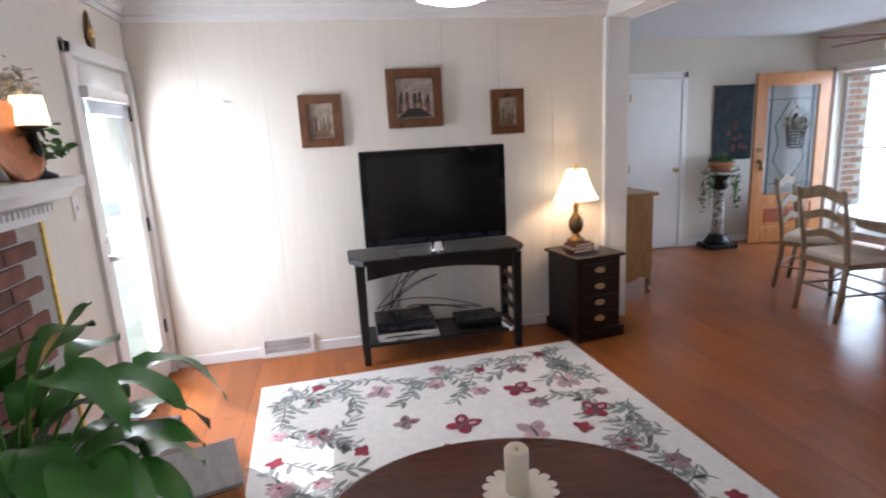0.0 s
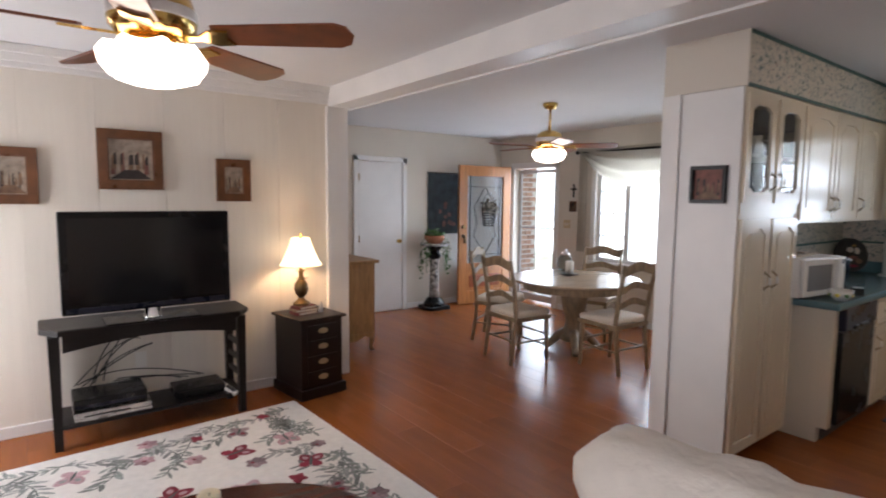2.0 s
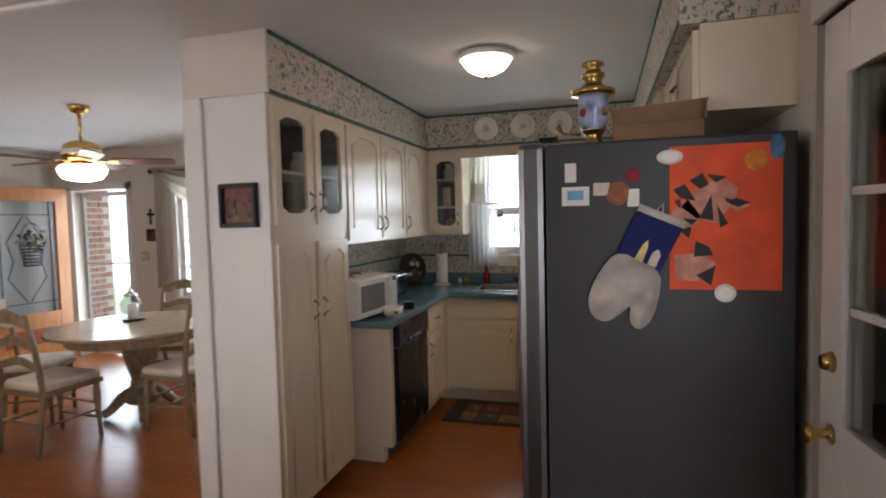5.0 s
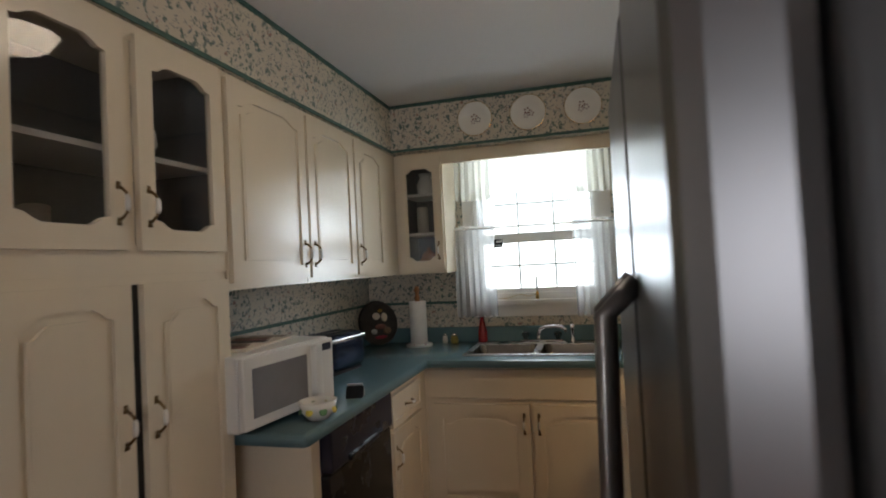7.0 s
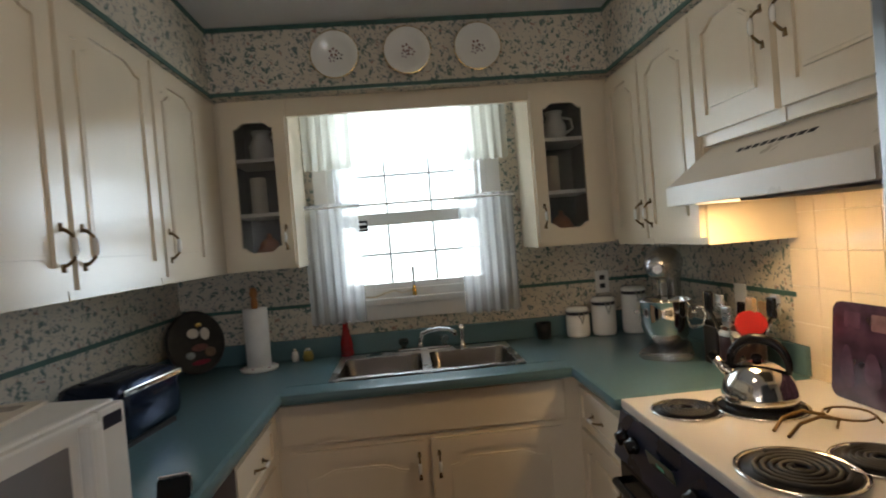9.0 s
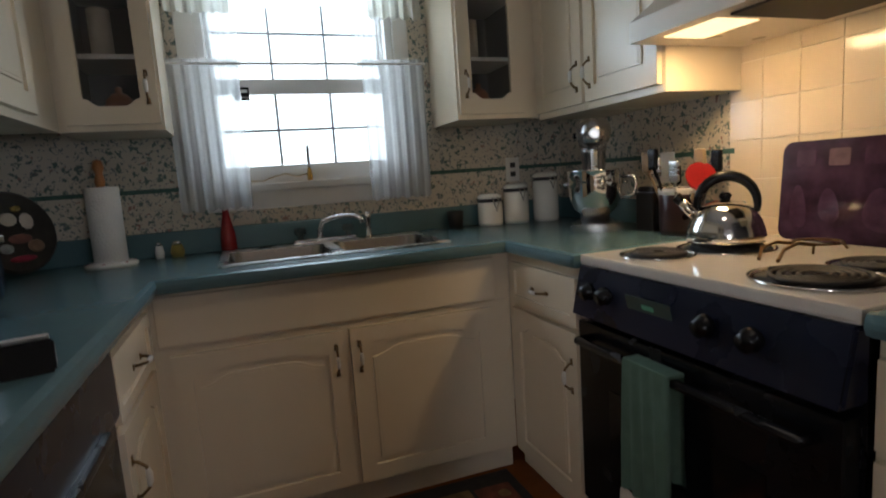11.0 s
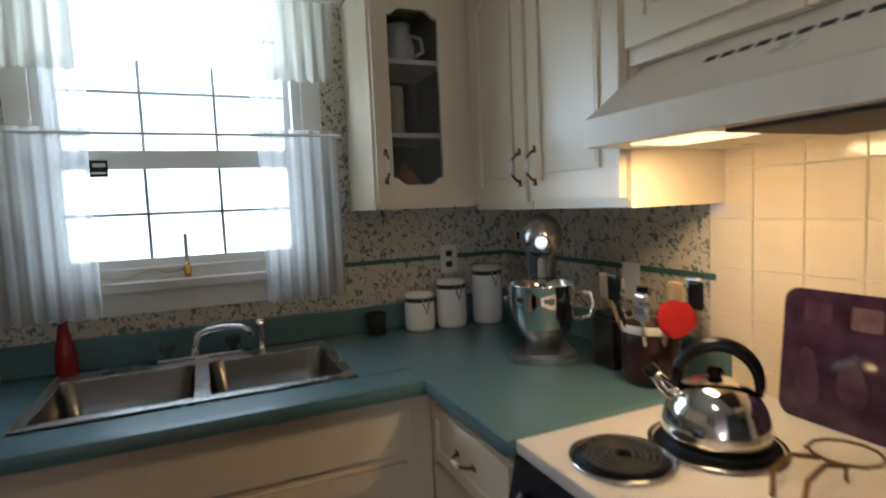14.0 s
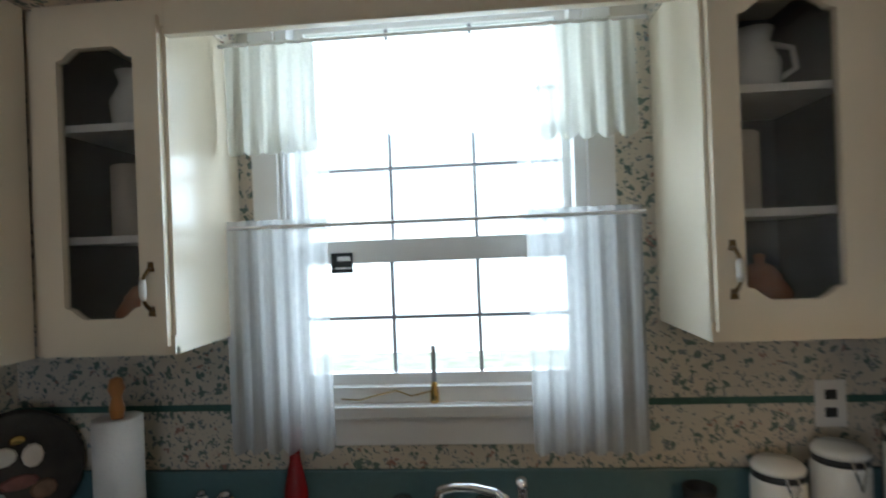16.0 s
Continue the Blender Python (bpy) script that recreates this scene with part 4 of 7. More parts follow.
part("gilt_centre", lathe([(0.026, 0), (0.02, 0.008), (0.008, 0.01), (0, 0.006)], 14), BRASS, orn, m=pose(0.018, 0.005, 0, 0, 90, 0))
sw = thing("light_switch", "almond light switch plate on the wall", "switch", pose(XW, 3.13, 1.27))
part("plate", box(0, 0.006, -0.036, 0.036, -0.058, 0.058, 0.002), PLASTIC, sw)
part("toggle", box(0.006, 0.014, -0.005, 0.005, -0.012, 0.012, 0.002), WHITE, sw)

# ---- fireplace ----
fp = setting("fireplace_breast", box(XW, -0.745, 0.9, 2.6, 0, 1.28), MORTAR, "brick fireplace front on the west wall", "fireplace")
mt = thing("mantel", "white wooden mantel shelf with dentil moulding", "mantel", pose(0, 0, 0))
part("shelf", box(XW, -0.6, 0.8, 2.72, 1.4, 1.44, 0.006), WHITE, mt)
part("moulding", prism([(XW, 1.4), (-0.62, 1.4), (-0.66, 1.36), (-0.7, 1.345), (XW, 1.34)], 0.83, 2.69, bevel=0.0), WHITE, mt)
part("frieze", box(XW, -0.72, 0.86, 2.66, 1.28, 1.34), WHITE, mt)
for k in range(52):
    part("dentil", box(-0.72, -0.7, 2.636 - k * 0.034, 2.654 - k * 0.034, 1.312, 1.338), WHITE, mt)
part("trim_leg", box(XW, -0.735, 2.602, 2.62, 0.4, 1.28), mat("gilt_tinsel_strip", (0.75, 0.55, 0.12), 0.3, 0.6, vary=0.3, scale=60, bump=0.5), mt, "yellow gilt edging beside the bricks")
setting("hearth", box(XW, -0.35, 0.8, 2.6, 0, 0.4, 0.01), mat("grey_weathered_wood", (0.3, 0.27, 0.25), 0.8, vary=0.2, scale=6, bump=0.2, stretch=(6, 1, 6)), "raised pale hearth along the fireplace", "hearth")
ch = thing("mantel_lamp", "small candle lamp with a glowing cream shade", "lamp", pose(-0.68, 2.56, 1.44))
part("stem", lathe([(0.055, 0), (0.05, 0.015), (0.02, 0.03), (0.014, 0.08), (0.02, 0.1), (0.012, 0.17), (0.05, 0.185), (0.05, 0.195), (0, 0.195)], 16), ESPRESSO, ch, smooth=True)
part("shade", lathe([(0.06, 0.195), (0.05, 0.3), (0.047, 0.3), (0.056, 0.198)], 20), SHADE, ch, "glowing cream shade", smooth=True)
cpr = tagged(part("copper_plate", lathe([(0, 0), (0.1, 0.004), (0.135, 0.02), (0.15, 0.022), (0.15, 0.018), (0.13, 0.012), (0, -0.006)], 28, squash=1.15), mat("hammered_copper", (0.42, 0.16, 0.07), 0.3, 0.9, vary=0.2, scale=20, bump=0.2), smooth=True, m=pose(-0.7, 2.42, 1.58, 0, 78, 0)), "hammered copper plate leaning on the mantel", "plate")
fv = thing("mantel_greenery", "vase of pale dried flowers and ivy on the mantel", "plant", pose(-0.75, 2.6, 1.44))
part("vase", lathe([(0.05, 0), (0.07, 0.06), (0.05, 0.14), (0.045, 0.17), (0.04, 0.16), (0, 0.02)], 16), TERRA, fv, smooth=True)
IVY = mat("ivy_leaf", (0.06, 0.14, 0.03), 0.45, vary=0.3, scale=20, island=0.3)
DRY = mat("dried_bloom", (0.5, 0.46, 0.38), 0.8, vary=0.2, scale=20, island=0.2)


def leaves(centre, spread, count, size, seed, droop=0.3, bm=None):
    """A loose clump of small almond-shaped leaves."""
    bm = bm or bmesh.new()
    rnd = random.Random(seed)
    for _ in range(count):
        d = Vector((rnd.gauss(0, 1), rnd.gauss(0, 1), rnd.gauss(0, 1))).normalized() * rnd.uniform(0.2, 1)
        p = Vector(centre) + Vector((d.x * spread[0], d.y * spread[1], d.z * spread[2]))
        s = size * rnd.uniform(0.6, 1.3)
        m = Matrix.LocRotScale(p, Euler((rnd.uniform(-1, 1) - droop, rnd.uniform(-1, 1), rnd.uniform(0, 6.28))), (s, s, s))
        vs = [bm.verts.new(m @ Vector(q)) for q in ((0, 0, 0), (0.3, 0.35, 0.08), (0.22, 0.75, 0.06), (0, 1, -0.1), (-0.22, 0.75, 0.06), (-0.3, 0.35, 0.08), (0, 0.5, -0.02))]
        for a, b in ((0, 1), (1, 2), (2, 3), (3, 4), (4, 5), (5, 0)):
            bm.faces.new((vs[a], vs[b], vs[6]))
    return bm


part("ivy", leaves((0, 0.05, 0.14), (0.1, 0.2, 0.1), 110, 0.06, 1), IVY, fv, "trailing ivy")
part("dried_bouquet", leaves((0, 0.02, 0.32), (0.08, 0.14, 0.13), 160, 0.04, 2), DRY, fv, "pale dried flowers")

# ---- peace lily ----
pl = thing("potted_peace_lily", "large green peace lily in a pot by the hearth", "plant", pose(-0.43, 1.58, 0.4))
part("pot", lathe([(0.1, 0), (0.14, 0.2), (0.15, 0.22), (0.14, 0.22), (0.12, 0.19), (0, 0.18)], 24), mat("dark_glazed_pot", (0.03, 0.025, 0.02), 0.3), pl, smooth=True)
part("soil", lathe([(0.125, 0.185), (0.06, 0.2), (0, 0.2)], 20), SOIL, pl)


def blade(bm, base, heading, reach, lift, length, width, droop):
    """One long leaf on an arching stalk."""
    h = Vector((math.cos(heading), math.sin(heading), 0))
    s = Vector((-h.y, h.x, 0))
    pts = [Vector(base) + h * (reach * (k / 6) ** 1.2) + Vector((0, 0, lift * math.sin(k / 6 * 1.5))) for k in range(7)]
    tube(pts, [0.006] * 3 + [0.0045] * 4, 5, bm)
    d = (pts[-1] - pts[-2]).normalized()
    rows, p = [], pts[-1]
    for k in range(9):
        u = k / 8
        w = width * (math.sin(math.pi * min(1, u * 0.93 + 0.07)) ** 0.75) * (1.0 if u < 0.5 else 1.15 - 0.3 * u) + 0.001
        wave = 0.012 * math.sin(u * 9 + heading * 3)
        rows.append([bm.verts.new(p + s * w + Vector((0, 0, 0.2 * w + wave))), bm.verts.new(p), bm.verts.new(p - s * w + Vector((0, 0, 0.2 * w - wave)))])
        d = (d + Vector((0, 0, -droop / 8))).normalized()
        p = p + d * (length / 8)
    for a, b in zip(rows, rows[1:]):
        for i in (0, 1):
            bm.faces.new((a[i], a[i + 1], b[i + 1], b[i]))


rnd = random.Random(11)
for k in range(54):
    bm = bmesh.new()
    a = k * 2.4 + rnd.uniform(-0.3, 0.3)
    far = rnd.uniform(0.05, 0.28)
    blade(bm, (0.04 * math.cos(a), 0.04 * math.sin(a), 0.19), a, far, rnd.uniform(0.22, 0.5) - far * 0.4, rnd.uniform(0.19, 0.3), rnd.uniform(0.048, 0.074), rnd.uniform(0.6, 2.6))
    part("leaf", bm, LEAF, pl, smooth=True)
cr = thing("wooden_crate", "weathered wooden box beside the plant", "crate", pose(-0.2, 2.12, 0, 0, 0, 15))
for x, y, w, d in ((-0.15, 0, 0.018, 0.3), (0.15, 0, 0.018, 0.3), (0, -0.15, 0.3, 0.018), (0, 0.15, 0.3, 0.018)):
    for j in range(3):
        part("slat", box(x - w / 2, x + w / 2, y - d / 2, y + d / 2, 0.01 + j * 0.13, 0.13 + j * 0.13, 0.004), OAK, cr)
part("lid", box(-0.16, 0.16, -0.16, 0.16, 0.395, 0.41, 0.004), bpy.data.materials["grey_weathered_wood"], cr)

# ---- television wall ----
def picture(m, w, h, label, tones, frame_mat, fw=0.055, cat="picture"):
    """A framed print facing -y, centred on m; tones are colours of soft shapes in the print."""
    o = thing("framed_picture", label, cat, m, "framed pictures")
    outer, inner = square(-w / 2, w / 2, -h / 2, h / 2, 4), square(-w / 2 + fw, w / 2 - fw, -h / 2 + fw, h / 2 - fw, 4)
    bm = ring(outer, inner, -0.022, 0)
    ring([(a * 0.97, b * 0.97) for a, b in outer], [(a * 1.06, b * 1.06) for a, b in inner], -0.03, -0.02, bm)
    part("frame", bm, frame_mat, o)
    part("print", box(-w / 2 + fw - 0.005, w / 2 - fw + 0.005, -0.008, -0.002, -h / 2 + fw - 0.005, h / 2 - fw + 0.005), tones[0], o)
    rnd = random.Random(len(label))
    pw, ph = w / 2 - fw, h / 2 - fw
    for k, t in enumerate(tones[1:]):
        for j in range(5):     # house fronts and tree trunks stand along the street, pale light between them
            x = (-0.85 + 0.36 * j + rnd.uniform(-0.08, 0.08)) * pw
            a, b = rnd.uniform(0.1, 0.26) * pw, rnd.uniform(0.5, 1.3) * ph / (1 + 0.5 * k)
            z = (-0.75 + 0.25 * k) * ph
            part("print_shape", prism([(x, z), (x + a, z + 0.04 * b), (min(x + a * 0.9, pw), min(z + b, ph)), (x + 0.15 * a, min(z + b * 0.9, ph))], -0.0086 - 0.0004 * k, -0.0078), t, o)
    part("print_shape", prism([(-0.95 * pw, -0.95 * ph), (0.95 * pw, -0.95 * ph), (0.35 * pw, -0.5 * ph), (-0.3 * pw, -0.5 * ph)], -0.0099, -0.0078), tones[-1], o)
    return o


def tone(name, c, r=0.6):
    return mat(name, c, r, vary=0.35, scale=25, bump=0)


T_SKY, T_STREET, T_DARK, T_ROSE = tone("print_pale", (0.34, 0.28, 0.22)), tone("print_tan", (0.2, 0.12, 0.07)), tone("print_dark", (0.035, 0.025, 0.022)), tone("print_rose", (0.2, 0.08, 0.06))
picture(pose(0.335, YT, 1.65), 0.285, 0.35, "small street scene print in a walnut frame", [T_SKY, T_DARK, T_STREET], FRAME, 0.06)
picture(pose(0.99, YT, 1.775), 0.39, 0.4, "larger street scene print in a walnut frame", [T_SKY, T_ROSE, T_STREET, T_DARK], FRAME, 0.065)
picture(pose(1.665, YT, 1.655), 0.25, 0.315, "small street scene print in a walnut frame", [T_SKY, T_DARK, T_STREET], FRAME, 0.06)
hk = thing("wall_hook", "small white wall hook with a hanging cord", "hook", pose(-0.27, YT, 1.71))
part("hook", tube([(-0.035, -0.004, 0.1), (0, -0.012, 0.09), (0.01, -0.03, 0.02), (0.0, -0.04, -0.05), (-0.02, -0.03, -0.1)], 0.005, 6), WHITE, hk)
part("backplate", box(-0.04, 0.04, -0.008, 0, 0.085, 0.1, 0.002), WHITE, hk)
vt = thing("floor_vent", "white louvred vent at the foot of the wall", "vent", pose(0, 0, 0))
part("frame", ring(square(-0.24, 0.13, 0.0, 0.15, 4), square(-0.215, 0.105, 0.025, 0.125, 4), YT - 0.03, YT - 0.015), WHITE, vt)
part("backing", box(-0.235, 0.125, YT - 0.014, YT - 0.01, 0.005, 0.145), GREY, vt)
for k in range(24):
    x = -0.208 + k * 0.0133
    part("louvre", box(x, x + 0.006, YT - 0.026, YT - 0.014, 0.025, 0.125), WHITE, vt)
ol = thing("wall_outlet", "white wall outlet behind the stand", "outlet", pose(1.0, YT, 0.38))
part("plate", box(-0.036, 0.036, -0.006, 0.012, -0.058, 0.058, 0.002), PLASTIC, ol)

tv = thing("television", "black flat-screen television on a swivel foot", "television", pose(1.03, 3.8, 0.745))
part("bezel", box(-0.482, 0.482, -0.03, 0.04, 0.07, 0.692, 0.012), BLACK, tv)
part("screen", box(-0.44, 0.44, -0.034, -0.029, 0.13, 0.652), SCREEN, tv)
part("speaker_strip", box(-0.46, 0.46, -0.034, -0.029, 0.082, 0.112, 0.003), NAVY, tv)
part("name_mark", box(-0.04, 0.04, -0.0352, -0.0335, 0.094, 0.1), GREY, tv)
part("neck", lathe([(0.06, 0.012), (0.05, 0.02), (0.045, 0.075)], 18), CHROME, tv, "silver neck", True)
part("foot", box(-0.27, 0.27, -0.12, 0.13, 0, 0.012, 0.005), BLACK, tv)

ts = thing("television_stand", "espresso wooden console stand with a lower shelf", "tv stand", pose(1.04, 3.96, 0))
part("top", prism([(-0.52, -0.24), (0.52, -0.24), (0.61, -0.12), (0.61, 0.18), (-0.61, 0.18), (-0.61, -0.12)], 0.705, 0.742, axis="z", bevel=0.006), ESPRESSO, ts)
ap = [(-0.5, 0.705), (-0.5, 0.6)] + [(-0.5 + k * 0.1, 0.6 + 0.05 * math.sin(k / 10 * 3.14)) for k in range(1, 10)] + [(0.5, 0.6), (0.5, 0.705)]
part("apron", prism(ap, -0.21, -0.19), ESPRESSO, ts)
for x in (-0.54, 0.54):
    for y in (-0.17, 0.14):
        bm = prism([(x - 0.03, 0.7), (x + 0.03, 0.7), (x + 0.022, 0), (x - 0.022, 0)], y - 0.028, y + 0.028, bevel=0.004)
        part("leg", bm, ESPRESSO, ts)
    for z in (0.25, 0.36, 0.47, 0.58):
        part("side_rail", box(x - 0.012, x + 0.012, -0.15, 0.12, z, z + 0.03), ESPRESSO, ts)
part("lower_shelf", box(-0.55, 0.55, -0.2, 0.16, 0.13, 0.155, 0.004), ESPRESSO, ts)
pr = thing("dvd_recorder", "black and silver disc recorder on the lower shelf", "player", pose(0.78, 3.92, 0.155))
part("silver_deck", box(-0.2, 0.22, -0.15, 0.14, 0.0, 0.055, 0.004), STEEL, pr)
part("disc_slot", box(-0.15, 0.1, -0.1515, -0.149, 0.025, 0.035), BLACK, pr)
bx = thing("cable_box", "black cable box stacked on the recorder", "receiver", pose(0.78, 3.93, 0.21))
part("case", box(-0.2, 0.2, -0.14, 0.13, 0.008, 0.075, 0.004), BLACK, bx)
part("front_panel", box(-0.19, 0.19, -0.143, -0.139, 0.02, 0.04), NAVY, bx)
for x in (-0.17, 0.17):
    part("foot", box(x - 0.015, x + 0.015, -0.12, -0.09, 0, 0.008), RUBBER, bx)
bx2 = tagged(part("game_console", box(-0.16, 0.16, -0.12, 0.12, 0.0, 0.06, 0.008), BLACK, m=pose(1.32, 3.95, 0.155)), "black box with cables on the lower shelf", "console")
rmt = thing("remote_control", "white remote control leaning on the shelf", "remote", pose(1.5, 3.83, 0.155, 18, 0, 25))
part("case", box(-0.025, 0.025, -0.08, 0.08, 0, 0.022, 0.006), PLASTIC, rmt)
part("keypad", box(-0.016, 0.016, -0.06, 0.03, 0.022, 0.024), GREY, rmt)
rnd = random.Random(5)
cb = thing("cable_tangle", "tangle of black cables behind the stand", "cables", pose(0, 0, 0))
for k in range(10):
    a = Vector((rnd.uniform(0.6, 0.95), 4.08, rnd.uniform(0.25, 0.3)))
    b = Vector((rnd.uniform(0.95, 1.15), 4.12, rnd.uniform(0.5, 0.72)))
    if k % 3 == 0:
        b = Vector((rnd.uniform(1.2, 1.42), 4.05, 0.24))
    mid = (a + b) / 2 + Vector((rnd.uniform(-0.15, 0.1), -0.03, rnd.uniform(0.02, 0.22)))
    pts = [(1 - u) ** 2 * a + 2 * u * (1 - u) * mid + u * u * b for u in (j / 12 for j in range(13))]
    part("cable", tube(pts, 0.004, 5), RUBBER, cb)

dc = thing("drawer_cabinet", "near-black mahogany chest of four small drawers", "cabinet", pose(2.15, 3.95, 0, 0, 0, 8))
part("plinth", box(-0.2, 0.2, -0.24, 0.2, 0, 0.075, 0.006), MAHOG, dc)
part("body", box(-0.18, 0.18, -0.21, 0.19, 0.075, 0.6, 0.004), MAHOG, dc)
part("top", box(-0.205, 0.205, -0.24, 0.205, 0.6, 0.622, 0.006), MAHOG, dc)
for k in range(4):
    d = part("drawer", box(-0.13, 0.13, -0.222, -0.208, 0.1 + k * 0.12, 0.205 + k * 0.12, 0.004), MAHOG, dc)
    z = 0.155 + k * 0.12
    bm = prism([(-0.045, z), (-0.03, z + 0.018), (0, z + 0.024), (0.03, z + 0.018), (0.045, z), (0.03, z - 0.015), (0, z - 0.02), (-0.03, z - 0.015)], -0.2255, -0.222)
    tube([(-0.03, -0.224, z + 0.004), (-0.025, -0.238, z - 0.008), (0, -0.242, z - 0.014), (0.025, -0.238, z - 0.008), (0.03, -0.224, z + 0.004)], 0.003, 6, bm)
    part("drawer_pull", bm, mat("aged_silver_brass", (0.55, 0.46, 0.3), 0.3, 1.0) if k == 0 else bpy.data.materials["aged_silver_brass"], d, "scalloped metal pull")
    part("side_scroll", prism([(0.2, 0.08), (0.265, 0.08), (0.27, 0.2), (0.262, 0.34), (0.25, 0.4), (0.22, 0.42), (0.2, 0.42)], -0.06, 0.16), MAHOG, dc) if k == 0 else None
stk = (("book", (0.085, 0.065, 0.024), tone("oxblood_cover", (0.2, 0.03, 0.025)), 4), ("book", (0.09, 0.065, 0.02), tone("tan_cover", (0.35, 0.25, 0.16)), -5), ("book", (0.08, 0.06, 0.022), tone("maroon_cover", (0.16, 0.04, 0.03)), 8))
z = 0.622
for nm, (a, b, h), mt_, r in stk:
    o = thing(nm, "small hardback book in a stack beneath the lamp", "book", pose(2.11, 3.93, z, 0, 0, r + 8), "stacked books")
    part("pages", box(-a + 0.004, a - 0.006, -b + 0.004, b - 0.004, 0.003, h - 0.003), LINEN, o)
    bm = box(-a, a, -b, b, 0, 0.003)
    box(-a, a, -b, b, h - 0.003, h, bm=bm)
    box(-a, -a + 0.003, -b, b, 0.003, h - 0.003, bm=bm)
    part("cover", bm, mt_, o)
    z += h
tl = thing("table_lamp", "pineapple-stem table lamp with a lit cream shade", "lamp", pose(2.1, 3.95, z))
part("base", lathe([(0.065, 0), (0.066, 0.02), (0.045, 0.03), (0.03, 0.045), (0.022, 0.06)], 18), OLDBRASS, tl, smooth=True)
prof = [(0.022, 0.06), (0.045, 0.09), (0.055, 0.13), (0.05, 0.17), (0.03, 0.2), (0.018, 0.215), (0.02, 0.25), (0.014, 0.28), (0.012, 0.34)]
part("stem", lathe(prof, 14), OLDBRASS, tl, "dark pineapple-shaped stem", True)
bm = bmesh.new()
for lvl, (zz, n, ln) in enumerate(((0.19, 8, 0.06), (0.255, 7, 0.05), (0.31, 8, 0.06))):
    for k in range(n):
        a = 6.283 * k / n + lvl * 0.4
        m = pose(0, 0, zz) @ pose(0, 0, 0, 0, 0, math.degrees(a)) @ pose(0.012, 0, 0, 0, -35, 0)
        vs = [bm.verts.new(m @ Vector(q)) for q in ((0, -0.009, 0), (ln * 0.6, -0.011, 0.004), (ln, 0, -0.012), (ln * 0.6, 0.011, 0.004), (0, 0.009, 0))]
        bm.faces.new(vs)
tagged(part("leaf_collar", bm, OLDBRASS, tl, "curled metal leaves"), kind="stuff")
part("shade", lathe([(0.162, 0.318), (0.142, 0.345), (0.108, 0.42), (0.084, 0.48), (0.07, 0.53), (0.066, 0.53), (0.08, 0.48), (0.104, 0.42), (0.138, 0.345), (0.158, 0.319)], 36), SHADE, tl, "cream bell shade with small embroidered motifs", True)
part("finial", lathe([(0.008, 0.52), (0.012, 0.535), (0.006, 0.545), (0.014, 0.56), (0, 0.575)], 10), OLDBRASS, tl)
for k in range(10):
    a = k * 1.3
    part("motif", box(-0.005, 0.005, -0.001, 0.001, -0.007, 0.007), T_ROSE, tl, m=pose(0, 0, 0.38 + 0.03 * (k % 3), 0, 0, math.degrees(a)) @ pose(0, -(0.1275 - 0.0125 * (k % 3)), 0, -18, 0, 0))
tagged(part("hand_lotion", lathe([(0.018, 0), (0.018, 0.06), (0.008, 0.07), (0.008, 0.085), (0, 0.086)], 12), PLASTIC, smooth=True, m=pose(2.24, 3.9, 0.622)), "small white bottle on the chest", "bottle")

# ---- rug ----
RUG = mat("cream_wool_rug", (0.74, 0.71, 0.67), 0.95, vary=0.06, scale=25, bump=0.4, bump_scale=350)
rug = thing("floral_rug", "cream wool rug with butterflies, berries and leaves", "rug", pose(0.96, 2.15, 0.0, 0, 0, 3))
part("woven_ground", box(-1.065, 1.065, -1.53, 1.53, 0.0, 0.012, 0.004), RUG, rug)
SAGE, SAGE_DARK, MAUVE_GREY, PINK, CRIM, MAUVE = (mat(n, c, 0.95, vary=0.25, scale=60, bump=0.3, bump_scale=300, island=0.35) for n, c in (("sage_wool", (0.27, 0.29, 0.27)), ("dark_sage_wool", (0.1, 0.12, 0.11)), ("grey_wool", (0.34, 0.34, 0.33)), ("rose_wool", (0.5, 0.32, 0.34)), ("crimson_wool", (0.24, 0.025, 0.045)), ("mauve_wool", (0.28, 0.2, 0.21))))


def petal(bm, x, y, a, l, w, z):
    c, s = math.cos(a), math.sin(a)
    vs = [bm.verts.new((x + c * u * l - s * v * w, y + s * u * l + c * v * w, z)) for u, v in ((0, 0), (0.25, 0.4), (0.6, 0.5), (0.9, 0.25), (1, 0), (0.9, -0.25), (0.6, -0.5), (0.25, -0.4))]
    bm.faces.new(vs)


def tuft(name, material, petals, parent=None):
    """One woven motif, laid on the pile; petals are (x, y, angle, length, width, height)."""
    bm = bmesh.new()
    for p in petals:
        petal(bm, *p)
    return part(name, bm, material, parent or rug)


rnd = random.Random(3)
spots = []


def free_spot(xm, ym, gap, tries=60):
    for _ in range(tries):
        p = (rnd.uniform(-xm, xm), rnd.uniform(-ym, ym))
        if all((p[0] - q[0]) ** 2 + (p[1] - q[1]) ** 2 > gap * gap for q in spots):
            spots.append(p)
            return p
    return None


